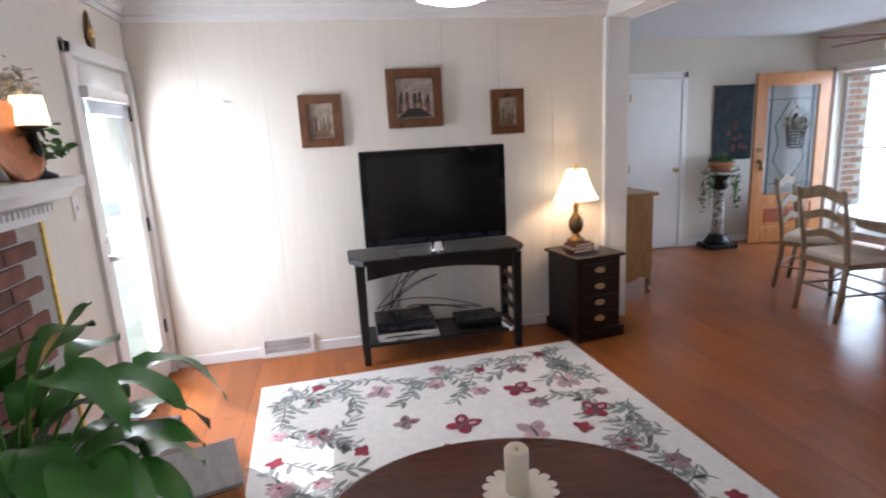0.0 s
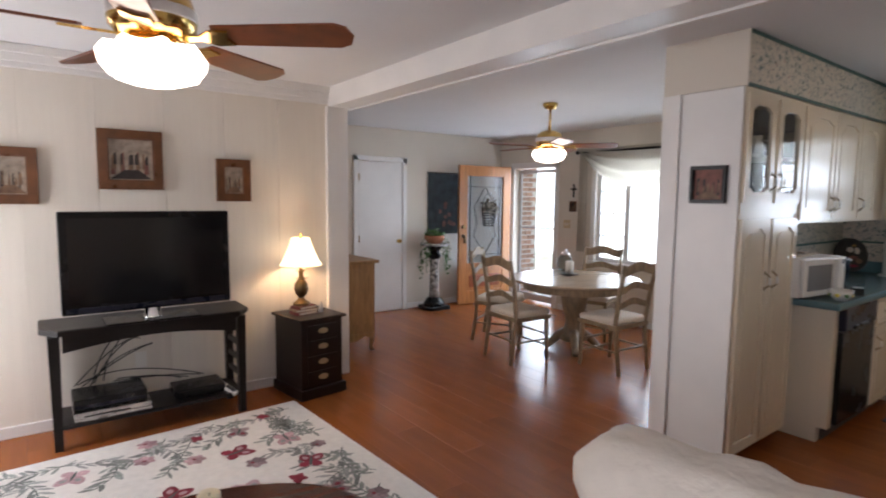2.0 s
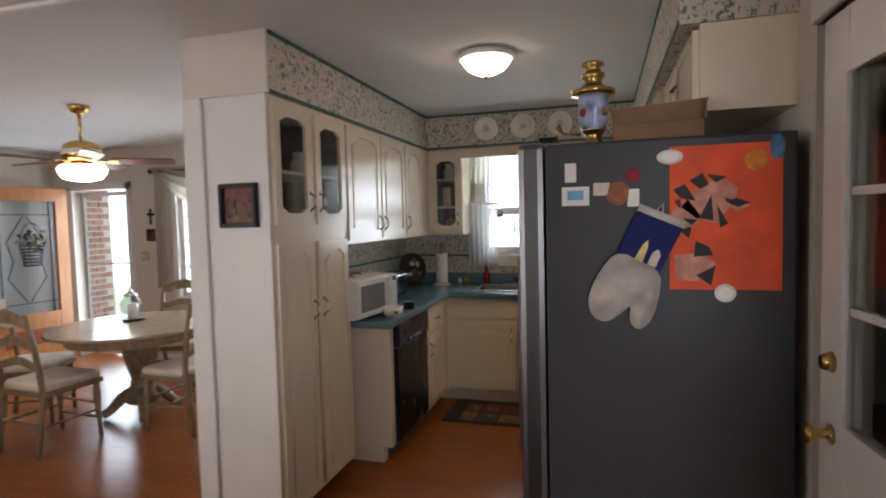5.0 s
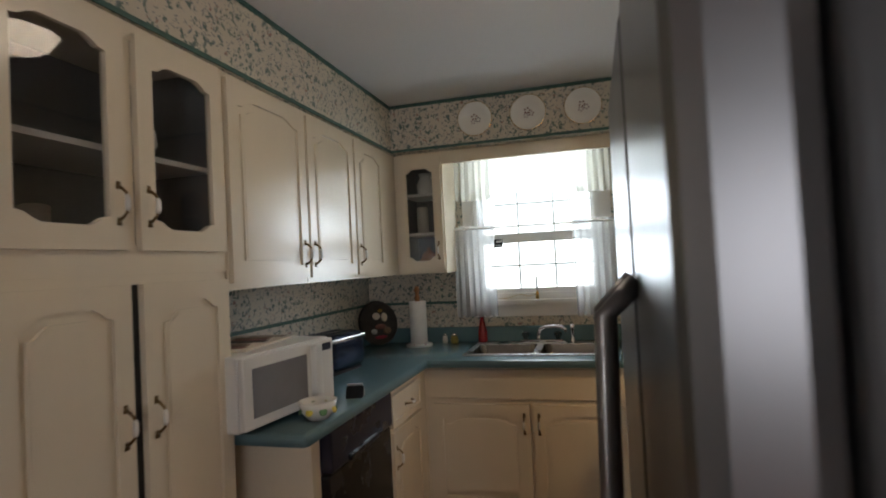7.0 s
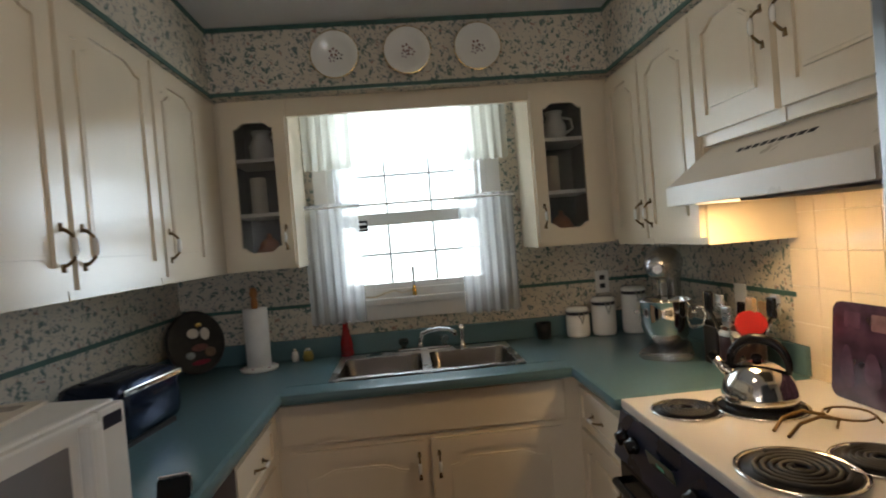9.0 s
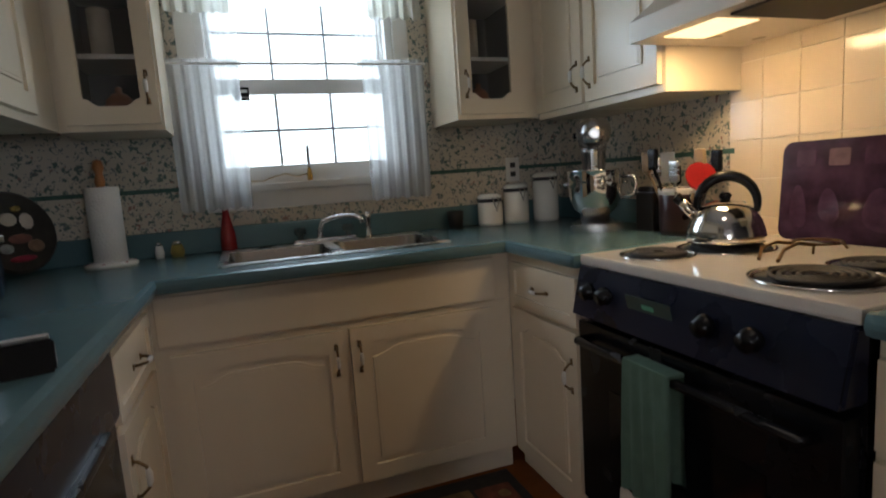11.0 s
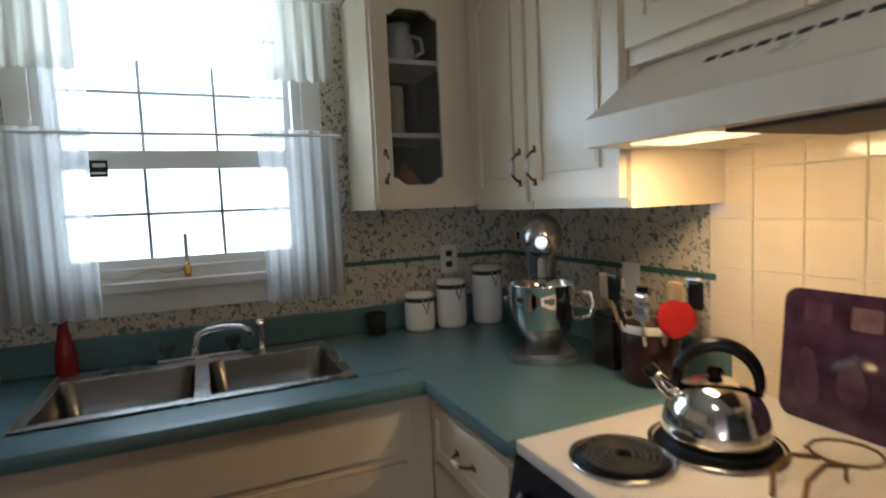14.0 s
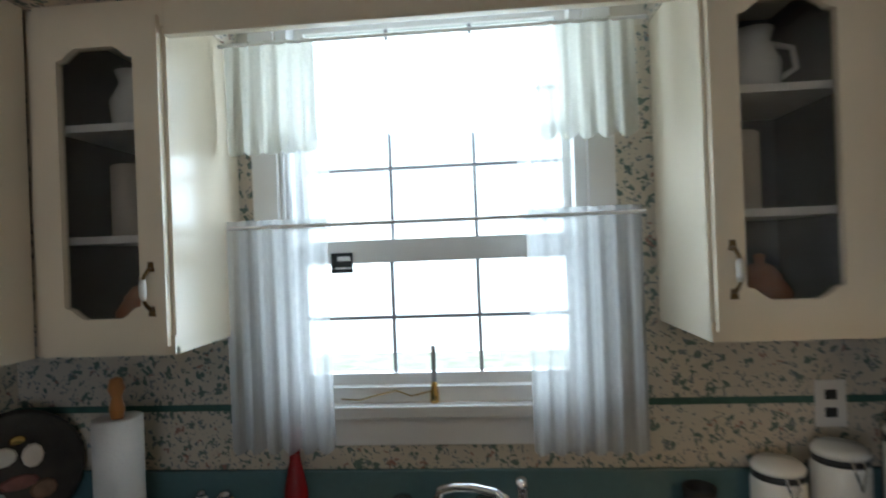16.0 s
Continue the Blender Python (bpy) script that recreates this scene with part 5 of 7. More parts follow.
# curving sprays of leaves, rooted along the borders and reaching inwards
for k in range(72):
    side = 1 if k < 36 else -1
    if k % 36 < 13:
        x, y, a = (k % 36 - 6) / 6 * 0.92, side * rnd.uniform(1.32, 1.46), -side * 1.57 + rnd.uniform(-1.2, 1.2)
    else:
        x, y, a = side * rnd.uniform(0.88, 1.0), ((k % 36 - 13) / 22 * 2 - 1) * 1.4, (3.14 if side > 0 else 0) + rnd.uniform(-1.2, 1.2)
    bend, leaves_, stems = rnd.uniform(-0.16, 0.16), [], []
    for j in range(rnd.randrange(7, 12)):
        stems.append((x, y, a, 0.06, 0.009, 0.0131))
        x, y, a = x + 0.048 * math.cos(a), y + 0.048 * math.sin(a), a + bend
        if not (abs(x) < 0.98 and abs(y) < 1.44):
            break
        for sgn in (-1, 1):
            if rnd.random() < 0.85:
                leaves_.append((x, y, a + sgn * rnd.uniform(0.5, 1.0), rnd.uniform(0.06, 0.11), rnd.uniform(0.018, 0.03), 0.0134 + 0.0002 * sgn))
    if leaves_:
        tagged(tuft("woven_stem", SAGE_DARK, stems), kind="stuff")
        tagged(tuft("woven_spray", SAGE if k % 3 else MAUVE_GREY, leaves_), kind="stuff")
# butterflies
for k in range(24):
    p = free_spot(0.78, 1.25, 0.26)
    if p is None:
        continue
    t, r = rnd.uniform(0, 6.28), rnd.uniform(0.075, 0.1)
    o = tuft("woven_butterfly", (CRIM, MAUVE, PINK, MAUVE_GREY)[k % 4], [(*p, t + da, r * l, r * w, 0.0142 + 0.0002 * i) for i, (da, l, w) in enumerate(((0.55, 1.25, 0.8), (-0.55, 1.25, 0.8), (2.2, 0.85, 0.7), (-2.2, 0.85, 0.7)))])
    for da in (0.6, -0.6):
        tuft("wing_mark", (PINK, CRIM, MAUVE_GREY, CRIM)[k % 4], [(p[0] + 0.4 * r * math.cos(t + da), p[1] + 0.4 * r * math.sin(t + da), t + da, r * 0.5, r * 0.35, 0.0152)], o)
    tuft("body", SAGE_DARK, [(p[0] - 0.6 * r * math.cos(t), p[1] - 0.6 * r * math.sin(t), t, r * 1.3, 0.018, 0.0156)], o)
# blossoms in clusters and round red flowers
for k in range(46):
    p = free_spot(0.95, 1.4, 0.17)
    if p is None:
        continue
    t, r = rnd.uniform(0, 6.28), rnd.uniform(0.04, 0.06)
    if k % 2:
        o = tuft("woven_blossom", PINK if k % 4 == 1 else MAUVE, [(*p, t + j * 1.047, r * 1.3, r * 1.0, 0.0142 + 0.0001 * j) for j in range(6)])
        tuft("centre", CRIM, [(p[0] - r * 0.25, p[1], t, r * 0.5, r * 0.5, 0.0152)], o)
    else:
        tuft("woven_rose", CRIM, [(p[0] - 0.5 * r * math.cos(t + j * 1.3), p[1] - 0.5 * r * math.sin(t + j * 1.3), t + j * 1.3, r * 1.5, r * 0.9, 0.0142 + 0.0003 * j) for j in range(4)])

# ---- coffee table ----
tb = thing("coffee_table", "oval dark cherry coffee table with a polished top", "table", pose(0.8, 1.56, 0.0, 0, 0, -8))
part("tabletop", lathe([(0, 0.415), (0.54, 0.415), (0.565, 0.425), (0.572, 0.437), (0.565, 0.448), (0.55, 0.452), (0, 0.452)], 56, squash=0.72), CHERRY, tb)
part("apron", lathe([(0.47, 0.34), (0.47, 0.415), (0.45, 0.415), (0.45, 0.34)], 40, squash=0.7), CHERRY, tb)
for sx in (-1, 1):
    for sy in (-1, 1):
        x, y = sx * 0.34, sy * 0.22
        part("leg", tube([(x, y, 0.4), (x + sx * 0.02, y + sy * 0.015, 0.25), (x + sx * 0.01, y + sy * 0.01, 0.1), (x + sx * 0.04, y + sy * 0.03, 0.014)], [0.03, 0.024, 0.016, 0.022], 10), CHERRY, tb, smooth=True)
dl = thing("lace_doily", "round white crocheted doily on the coffee table", "doily", pose(0.86, 1.66, 0.4525))
part("doily", lathe([(0, 0.003), (0.06, 0.003), (0.062, 0.001), (0.095, 0.003), (0.098, 0.0), (0, 0)], 36), LINEN, dl)
for k in range(16):
    a = k * 6.283 / 16
    part("scallop", lathe([(0.016, 0), (0.018, 0.002), (0.012, 0.003), (0, 0.002)], 10, 0.1 * math.cos(a), 0.1 * math.sin(a)), LINEN, dl)
cd = thing("pillar_candle", "ivory pillar candle on the doily", "candle", pose(0.85, 1.66, 0.4558))
part("wax", lathe([(0.036, 0), (0.037, 0.135), (0.032, 0.142), (0.015, 0.134), (0, 0.132)], 22), mat("ivory_wax", (0.72, 0.64, 0.48), 0.45, Subsurface_Weight=0.2), cd, smooth=True)
part("wick", tube([(0, 0, 0.13), (0.002, 0, 0.142)], 0.0015, 5), RUBBER, cd)
tagged(part("paper_note", prism([(0, 0), (0.1, -0.02), (0.12, 0.06), (0.03, 0.09)], 0.4528, 0.455, axis="z"), LINEN, m=pose(0.45, 1.55, 0)), "folded paper napkin on the coffee table", "napkin")

# ---- armchair ----
ac = thing("armchair", "ivory slip-covered armchair with a draped throw", "armchair", pose(1.72, 0.45, 0, 0, 0, 8))


def soft(x0, x1, y0, y1, z0, z1, r, seed, amp=0.012):
    """A plump cushion: a rounded box with a slightly uneven skin."""
    bm = box(x0, x1, y0, y1, z0, z1)
    bmesh.ops.subdivide_edges(bm, edges=bm.edges[:], cuts=11, use_grid_fill=True)
    lo, hi = Vector((x0 + r, y0 + r, z0 + r)), Vector((x1 - r, y1 - r, z1 - r))
    for v in bm.verts:
        core = Vector([min(max(v.co[i], lo[i]), hi[i]) for i in range(3)])
        d = v.co - core
        if d.length > 1e-6:
            v.co = core + d.normalized() * r
        n = noise.noise(v.co * 7 + Vector((seed, 0, 0))) + 0.45 * noise.noise(v.co * 19 + Vector((0, seed, 0)))
        v.co += (v.co - (lo + hi) / 2).normalized() * amp * n * 2
    return bm


part("seat_base", soft(-0.72, 0.1, -0.36, 0.36, 0.08, 0.34, 0.05, 1), SLATE, ac, smooth=True)
part("seat_cushion", soft(-0.74, -0.02, -0.28, 0.28, 0.33, 0.5, 0.07, 2), THROW, ac, smooth=True)
part("backrest", soft(-0.06, 0.17, -0.46, 0.36, 0.3, 0.87, 0.09, 3), SLATE, ac, smooth=True)
part("throw", soft(-0.1, 0.2, -0.46, 0.4, 0.56, 0.9, 0.1, 4, 0.014), THROW, ac, "ivory quilted throw over the back", smooth=True)
for y in (-0.42, 0.42):
    part("arm", soft(-0.7, 0.02, y - 0.09, y + 0.09, 0.1, 0.6, 0.08, 5), SLATE, ac, smooth=True)
for x in (-0.66, 0.06):
    for y in (-0.32, 0.32):
        part("foot", lathe([(0.02, 0), (0.03, 0.09), (0, 0.09)], 10, x, y), MAHOG, ac)


# ---- ceiling fans ----
def ceiling_fan(m, turn, label, drop):
    f = thing("ceiling_fan", label, "ceiling fan", m, "brass ceiling fans")
    part("canopy", lathe([(0.07, 0), (0.072, -0.015), (0.05, -0.05), (0.02, -0.06)][::-1], 20), BRASS, f, smooth=True)
    part("downrod", tube([(0, 0, -0.05), (0, 0, -drop)], 0.012, 10), BRASS, f, smooth=True)
    zc = -drop - 0.06
    part("motor", lathe([(0.03, zc - 0.11), (0.1, zc - 0.1), (0.125, zc - 0.07), (0.128, zc - 0.03), (0.115, zc + 0.02), (0.075, zc + 0.045), (0.03, zc + 0.06)], 28), BRASS, f, "polished brass motor housing", True)
    part("band", lathe([(0.129, zc - 0.05), (0.131, zc - 0.045), (0.131, zc - 0.02), (0.128, zc - 0.015)], 28), WHITE, f)
    for k in range(5):
        r = pose(0, 0, zc - 0.09, 0, 0, turn + 72 * k)
        b = part("blade", prism([(0.2, -0.055), (0.58, -0.07), (0.615, -0.05), (0.63, 0.0), (0.615, 0.05), (0.58, 0.07), (0.2, 0.055), (0.185, 0.0)], -0.004, 0.004, axis="z", bevel=0.002), BLADE, f, m=r @ pose(0, 0, 0, -13, 0, 0))
        bm = prism([(0.09, -0.02), (0.15, -0.015), (0.19, -0.045), (0.25, -0.04), (0.235, 0), (0.25, 0.04), (0.19, 0.045), (0.15, 0.015), (0.09, 0.02)], -0.014, -0.006, axis="z", bevel=0.002)
        part("blade_iron", bm, BRASS, b, "brass blade bracket", m=r @ pose(0, 0, 0, -13, 0, 0))
    part("light_fitter", lathe([(0.05, zc - 0.15), (0.09, zc - 0.145), (0.1, zc - 0.125), (0.07, zc - 0.11), (0.04, zc - 0.1)], 24), BRASS, f, smooth=True)
    bm, n = bmesh.new(), 48
    zb = zc - 0.125
    rings = []
    for r, z in ((0.1, 0.0), (0.13, -0.01), (0.152, -0.04), (0.148, -0.068), (0.12, -0.1), (0.065, -0.118), (0.0, -0.121)):
        rings.append([bm.verts.new((r * (1 + 0.05 * math.cos(8 * 6.283 * j / n)) * math.cos(6.283 * j / n), r * (1 + 0.05 * math.cos(8 * 6.283 * j / n)) * math.sin(6.283 * j / n), zb + z + (0.012 * math.cos(8 * 6.283 * j / n) if r > 0.12 else 0))) for j in range(n)])
    for a, b in zip(rings, rings[1:]):
        for j in range(n):
            bm.faces.new((a[j], a[(j + 1) % n], b[(j + 1) % n], b[j]))
    part("glass_bowl", bm, BOWL, f, "lit scalloped frosted glass bowl", True)
    return f


ceiling_fan(pose(0.773, 1.847, H), -38, "brass ceiling fan with oak blades and lit bowl", 0.25)
ceiling_fan(pose(4.405, 3.497, H), 20, "brass ceiling fan hanging over the dining table", 0.25)


# ---- dining room ----
wd = tagged(thing("door_2", "flat white interior door with brass knob", "door", pose(0, 0, 0)), kind="structure")
part("leaf", box(3.78, 4.44, YN - 0.02, YN - 0.002, 0.015, 2.0, 0.003), WHITE, wd)
bm = bmesh.new()
for a, b, c, d in ((3.71, 3.775, 0, 2.06), (4.445, 4.51, 0, 2.06), (3.71, 4.51, 2.005, 2.07)):
    box(a, b, YN - 0.03, YN - 0.001, c, d, 0.004, bm)
part("casing", bm, WHITE, wd)
part("knob", lathe([(0.025, 0), (0.01, 0.01), (0.01, 0.03), (0.026, 0.045), (0.02, 0.062), (0, 0.064)], 14), BRASS, wd, smooth=True, m=pose(4.38, YN - 0.02, 0.95, 90, 0, 0))
for z in (1.75, 0.95, 0.25):
    part("hinge", box(3.773, 3.785, YN - 0.034, YN - 0.02, z, z + 0.09), BRASS, wd)

# buffet against the west wall
bf = thing("oak_buffet", "carved oak buffet with shaped apron and feet", "sideboard", pose(2.86, 5.1, 0))
part("top", box(-0.26, 0.285, -0.57, 0.57, 0.895, 0.925, 0.006), BUFFET, bf)
part("body", box(-0.25, 0.25, -0.54, 0.54, 0.2, 0.893, 0.005), BUFFET, bf)
part("side_panel", prism(arch(-0.17, 0.17, 0.3, 0.84, 0.04), -0.552, -0.54, bevel=0.004), BUFFET, bf, "raised arched side panel")
for k in range(2):
    part("front_door", prism([(y, z) for y, z in arch(-0.5 + k * 0.52, -0.02 + k * 0.52, 0.26, 0.86, 0.05)], 0.25, 0.262, axis="x", bevel=0.004), BUFFET, bf)
ap = [(-0.25, 0.2), (0.25, 0.2), (0.22, 0.14), (0.14, 0.17), (0.05, 0.13), (-0.05, 0.13), (-0.14, 0.17), (-0.22, 0.14)]
part("apron", prism(ap, -0.54, -0.52), BUFFET, bf)
for x in (-0.22, 0.23):
    for y in (-0.5, 0.5):
        part("foot", tube([(x, y, 0.22), (x + 0.012, y, 0.12), (x - 0.004, y, 0.05), (x + 0.012, y, 0.012)], [0.034, 0.026, 0.016, 0.024], 10), BUFFET, bf, smooth=True)

# plant pedestal
pe = thing("plant_pedestal", "black and white marbled pedestal with round plinth", "pedestal", pose(4.83, 5.93, 0))
MARBLE = mat("black_white_marble", (0.35, 0.34, 0.32), 0.25, vary=0.95, scale=26, bump=0.02)
part("plinth", box(-0.17, 0.17, -0.15, 0.15, 0, 0.06, 0.012), BLACK, pe)
part("foot", lathe([(0.14, 0.06), (0.145, 0.09), (0.12, 0.12), (0.1, 0.16), (0.08, 0.17)], 24), BLACK, pe, smooth=True)
part("shaft", lathe([(0.068, 0.17), (0.062, 0.4), (0.06, 0.68), (0.068, 0.7)], 24), MARBLE, pe, "marbled shaft", smooth=True)
part("capital", lathe([(0.065, 0.7), (0.1, 0.74), (0.07, 0.8), (0.095, 0.85), (0.13, 0.88)], 24), BLACK, pe, smooth=True)
part("table_top", lathe([(0.13, 0.88), (0.2, 0.885), (0.205, 0.905), (0.19, 0.915), (0, 0.915)], 28), MARBLE, pe, smooth=True)
pp = thing("trailing_plant", "trailing green plant in a terracotta bowl", "plant", pose(4.83, 5.93, 0.915))
part("bowl", lathe([(0.09, 0), (0.13, 0.05), (0.14, 0.11), (0.13, 0.11), (0.11, 0.05), (0, 0.03)], 22), TERRA, pp, smooth=True)
part("foliage", leaves((0, 0, 0.13), (0.16, 0.14, 0.07), 130, 0.055, 21), IVY, pp)
bm = bmesh.new()
for k, (x, y) in enumerate(((-0.17, -0.06), (0.18, -0.05), (0.05, -0.18), (-0.2, 0.02))):
    leaves((x, y, -0.12 - 0.05 * k), (0.05, 0.04, 0.24), 46, 0.045, 30 + k, bm=bm)
    tube([(x * 0.6, y * 0.6, 0.1), (x, y, 0.02), (x * 1.05, y * 1.05, -0.2), (x, y, -0.4)], 0.003, 4, bm)
part("trailing_stems", bm, IVY, pp, "long trailing stems")
tap2 = thing("wall_tapestry", "dark still-life tapestry on a rod", "tapestry", pose(5.14, YN - 0.012, 1.46))
part("cloth", box(-0.27, 0.27, -0.006, 0, -0.44, 0.42, 0.002), mat("dark_tapestry", (0.035, 0.045, 0.05), 0.9, vary=0.6, scale=9, bump=0.2), tap2)
part("rod", tube([(-0.29, -0.012, 0.43), (0.29, -0.012, 0.43)], 0.008, 8), ESPRESSO, tap2)
bm = bmesh.new()
rnd = random.Random(8)
for k in range(12):
    petal(bm, rnd.uniform(-0.05, 0.22), rnd.uniform(-0.35, -0.02), rnd.uniform(0, 6), 0.07, 0.06, 0.0)
part("woven_roses", moved(bm, pose(0, -0.009, 0, 90, 0, 0)), T_ROSE, tap2, "muted woven roses")

# open front door
fd = tagged(thing("door_3", "open honey-oak front door with leaded oval-etched glass", "door", pose(6.17, 5.86, 0, 0, 0, 176)), kind="structure")
W, DH = 0.93, 2.0
bm = bmesh.new()
for a, b, c, d in ((0, 0.14, 0.015, DH), (W - 0.14, W, 0.015, DH), (0.14, W - 0.14, DH - 0.15, DH), (0.14, W - 0.14, 0.48, 0.6), (0.14, W - 0.14, 0.015, 0.2)):
    box(a, b, -0.022, 0.022, c, d, 0.003, bm)
part("leaf", bm, OAK, fd)
part("lower_panel", box(0.14, W - 0.14, -0.01, 0.01, 0.2, 0.48), OAK, fd)
part("raised_field", box(0.19, W - 0.19, -0.018, 0.018, 0.25, 0.43, 0.012), mat("red_oak_field", (0.25, 0.06, 0.02), 0.35, vary=0.2, stretch=(1, 6, 6)), fd, "darker raised lower panel")
lg = part("glass_panel", box(0.14, W - 0.14, -0.006, 0.006, 0.6, DH - 0.15), glass("textured_glass", (0.92, 0.96, 1.0), 0.2, 0.95), fd, "leaded textured glass")
bm = bmesh.new()
for x in (0.2, W - 0.2):
    box(x - 0.004, x + 0.004, -0.009, 0.009, 0.6, DH - 0.15, bm=bm)
for z in (0.72, 1.7):
    box(0.14, W - 0.14, -0.0088, 0.0088, z - 0.004, z + 0.004, bm=bm)
for s in (-1, 1):
    tube([(W / 2 + s * 0.02, 0, 0.74), (W / 2 + s * 0.2, 0, 1.0), (W / 2 + s * 0.14, 0, 1.2), (W / 2 + s * 0.2, 0, 1.4), (W / 2 + s * 0.02, 0, 1.68)], 0.006, 5, bm)
part("lead_came", bm, GREY, lg, "grey lead lines")
part("handle_set", tube([(W - 0.07, -0.02, 1.0), (W - 0.07, -0.07, 0.98), (W - 0.07, -0.07, 0.9)], [0.03, 0.02, 0.028], 10), OLDBRASS, fd, smooth=True)
part("handle_set", tube([(W - 0.07, 0.02, 1.0), (W - 0.07, 0.07, 0.98), (W - 0.07, 0.07, 0.9)], [0.03, 0.02, 0.028], 10), OLDBRASS, fd, smooth=True)
part("deadbolt", tube([(W - 0.07, 0.02, 1.13), (W - 0.07, 0.04, 1.13)], 0.028, 12), OLDBRASS, fd)
bk = thing("door_basket", "dark wire basket of dried flowers hung on the door", "basket", pose(5.7, 5.8, 1.34))
bm = bmesh.new()
for k in range(12):
    a = k * 6.283 / 12
    tube([(0.09 * math.cos(a), 0.05 * math.sin(a), -0.2), (0.13 * math.cos(a), 0.06 * math.sin(a), 0.02)], 0.004, 4, bm)
for j in range(7):
    r = 0.09 + 0.04 * j / 6
    tube([(r * math.cos(k * 0.5236), 0.055 * math.sin(k * 0.5236), -0.2 + 0.037 * j) for k in range(13)], 0.006, 4, bm)
part("wire_body", bm, RUBBER, bk)
part("hoop_handle", tube([(0.13 * math.cos(k * 0.314), 0, 0.02 + 0.25 * math.sin(k * 0.314)) for k in range(11)], 0.005, 5), RUBBER, bk)
part("dried_bouquet", leaves((0, -0.01, 0.05), (0.14, 0.05, 0.1), 120, 0.05, 44), DRY, bk, "faded pink and brown flowers")
part("dark_foliage", leaves((0, 0, 0.08), (0.17, 0.05, 0.14), 90, 0.05, 45), mat("dark_dried_leaf", (0.06, 0.05, 0.03), 0.8, island=0.3), bk)

# front opening with a storm door
sd = tagged(thing("door_4", "white framed storm door with full glass", "door", pose(0, 0, 0)), kind="structure")
bm = bmesh.new()
for a, b, c, d in ((5.06, 5.11, 0.02, 1.96), (5.82, 5.86, 0.02, 1.96), (5.11, 5.82, 0.02, 0.12), (5.11, 5.82, 1.91, 1.96), (5.11, 5.82, 1.1, 1.12)):
    box(XE + 0.1, XE + 0.13, a, b, c, d, 0.003, bm)
part("leaf", bm, mat("grey_white_aluminium", (0.5, 0.5, 0.5), 0.4), sd)
p = part("pane", box(XE + 0.113, XE + 0.116, 5.11, 5.82, 0.12, 1.91), CLEAR, sd)
p.visible_shadow = False
bm = bmesh.new()
for a, b, c, d in ((4.99, 5.06, 0, 2.05), (5.86, 5.93, 0, 2.05), (4.99, 5.93, 1.98, 2.06)):
    box(XE - 0.02, XE + 0.001, a, b, c, d, 0.004, bm)
part("casing", bm, WHITE, sd)

# dining window
dwn = tagged(thing("window_2", "wide white window with muntined side lights", "window", pose(0, 0, 0)), kind="structure")
bm = bmesh.new()
for a, b, c, d in ((2.5, 2.55, 0.74, 1.98), (4.31, 4.36, 0.74, 1.98), (2.55, 4.31, 0.74, 0.79), (2.55, 4.31, 1.93, 1.98), (3.88, 3.95, 0.79, 1.93), (2.92, 2.99, 0.79, 1.93)):
    box(XE + 0.03, XE + 0.11, a, b, c, d, 0.004, bm)
part("window_frame", bm, WHITE, dwn)
for a, b in ((2.55, 2.92), (2.99, 3.88), (3.95, 4.31)):
    p = part("pane", box(XE + 0.06, XE + 0.064, a, b, 0.79, 1.93), CLEAR, dwn)
    p.visible_shadow = False
    if b - a < 0.5:
        for k in (1, 2, 3):
            z = 0.79 + 1.14 * k / 4
            part("muntin", box(XE + 0.05, XE + 0.058, a, b, z - 0.008, z + 0.008), WHITE, dwn)
        part("muntin", box(XE + 0.0505, XE + 0.0575, (a + b) / 2 - 0.007, (a + b) / 2 + 0.007, 0.79, 1.93), WHITE, dwn)
part("window_sill", box(XE - 0.05, XE + 0.03, 2.44, 4.42, 0.715, 0.74, 0.005), WHITE, dwn)
bm = bmesh.new()
for a, b, c, d in ((2.43, 2.5, 0.74, 2.05), (4.36, 4.43, 0.74, 2.05), (2.43, 4.43, 1.98, 2.05)):
    box(XE - 0.02, XE + 0.001, a, b, c, d, 0.004, bm)
part("casing", bm, WHITE, dwn)
sc = thing("window_scarf", "cream scarf swag draped over a wooden rod", "curtain", pose(0, 0, 0))
part("rod", tube([(XE - 0.09, 2.35, 2.14), (XE - 0.09, 4.6, 2.14)], 0.013, 10), ESPRESSO, sc)
for y in (2.33, 4.62):
    part("finial", lathe([(0.013, -0.02), (0.028, 0), (0.02, 0.02), (0, 0.035)], 12), ESPRESSO, sc, m=pose(XE - 0.09, y, 2.14))
bm = bmesh.new()
rows = []
for j in range(11):
    v = j / 10
    row = []
    for i in range(41):
        u = i / 40
        sag = (0.0 + 0.47 * v) * (1 - abs(2 * u - 1) ** 2.6)
        row.append(bm.verts.new((XE - 0.1 - 0.05 * v * math.sin(3.14 * u) + 0.03 * math.sin(j * 2.2), 2.38 + 2.2 * u, 2.185 - 0.03 * v - sag)))
    rows.append(row)
for a, b in zip(rows, rows[1:]):
    for i in range(40):
        bm.faces.new((a[i], a[i + 1], b[i + 1], b[i]))
part("swag", bm, SCARF, sc, "soft cream swag with folds", True)
drape("tail", "gathered cream tail hanging at the window's end", 4.45, 4.58, 0.85, 2.16, XE - 0.09, 3, 0.02, SCARF, sc, seed=31)
drape("tail", "gathered cream tail hanging at the window's end", 2.36, 2.48, 0.85, 2.16, XE - 0.09, 3, 0.02, SCARF, sc, seed=32)
cx = thing("wall_cross", "small dark wooden cross on the wall", "cross", pose(XE, 4.73, 1.66))
part("upright", box(-0.012, 0, -0.012, 0.012, -0.1, 0.08, 0.003), ESPRESSO, cx)
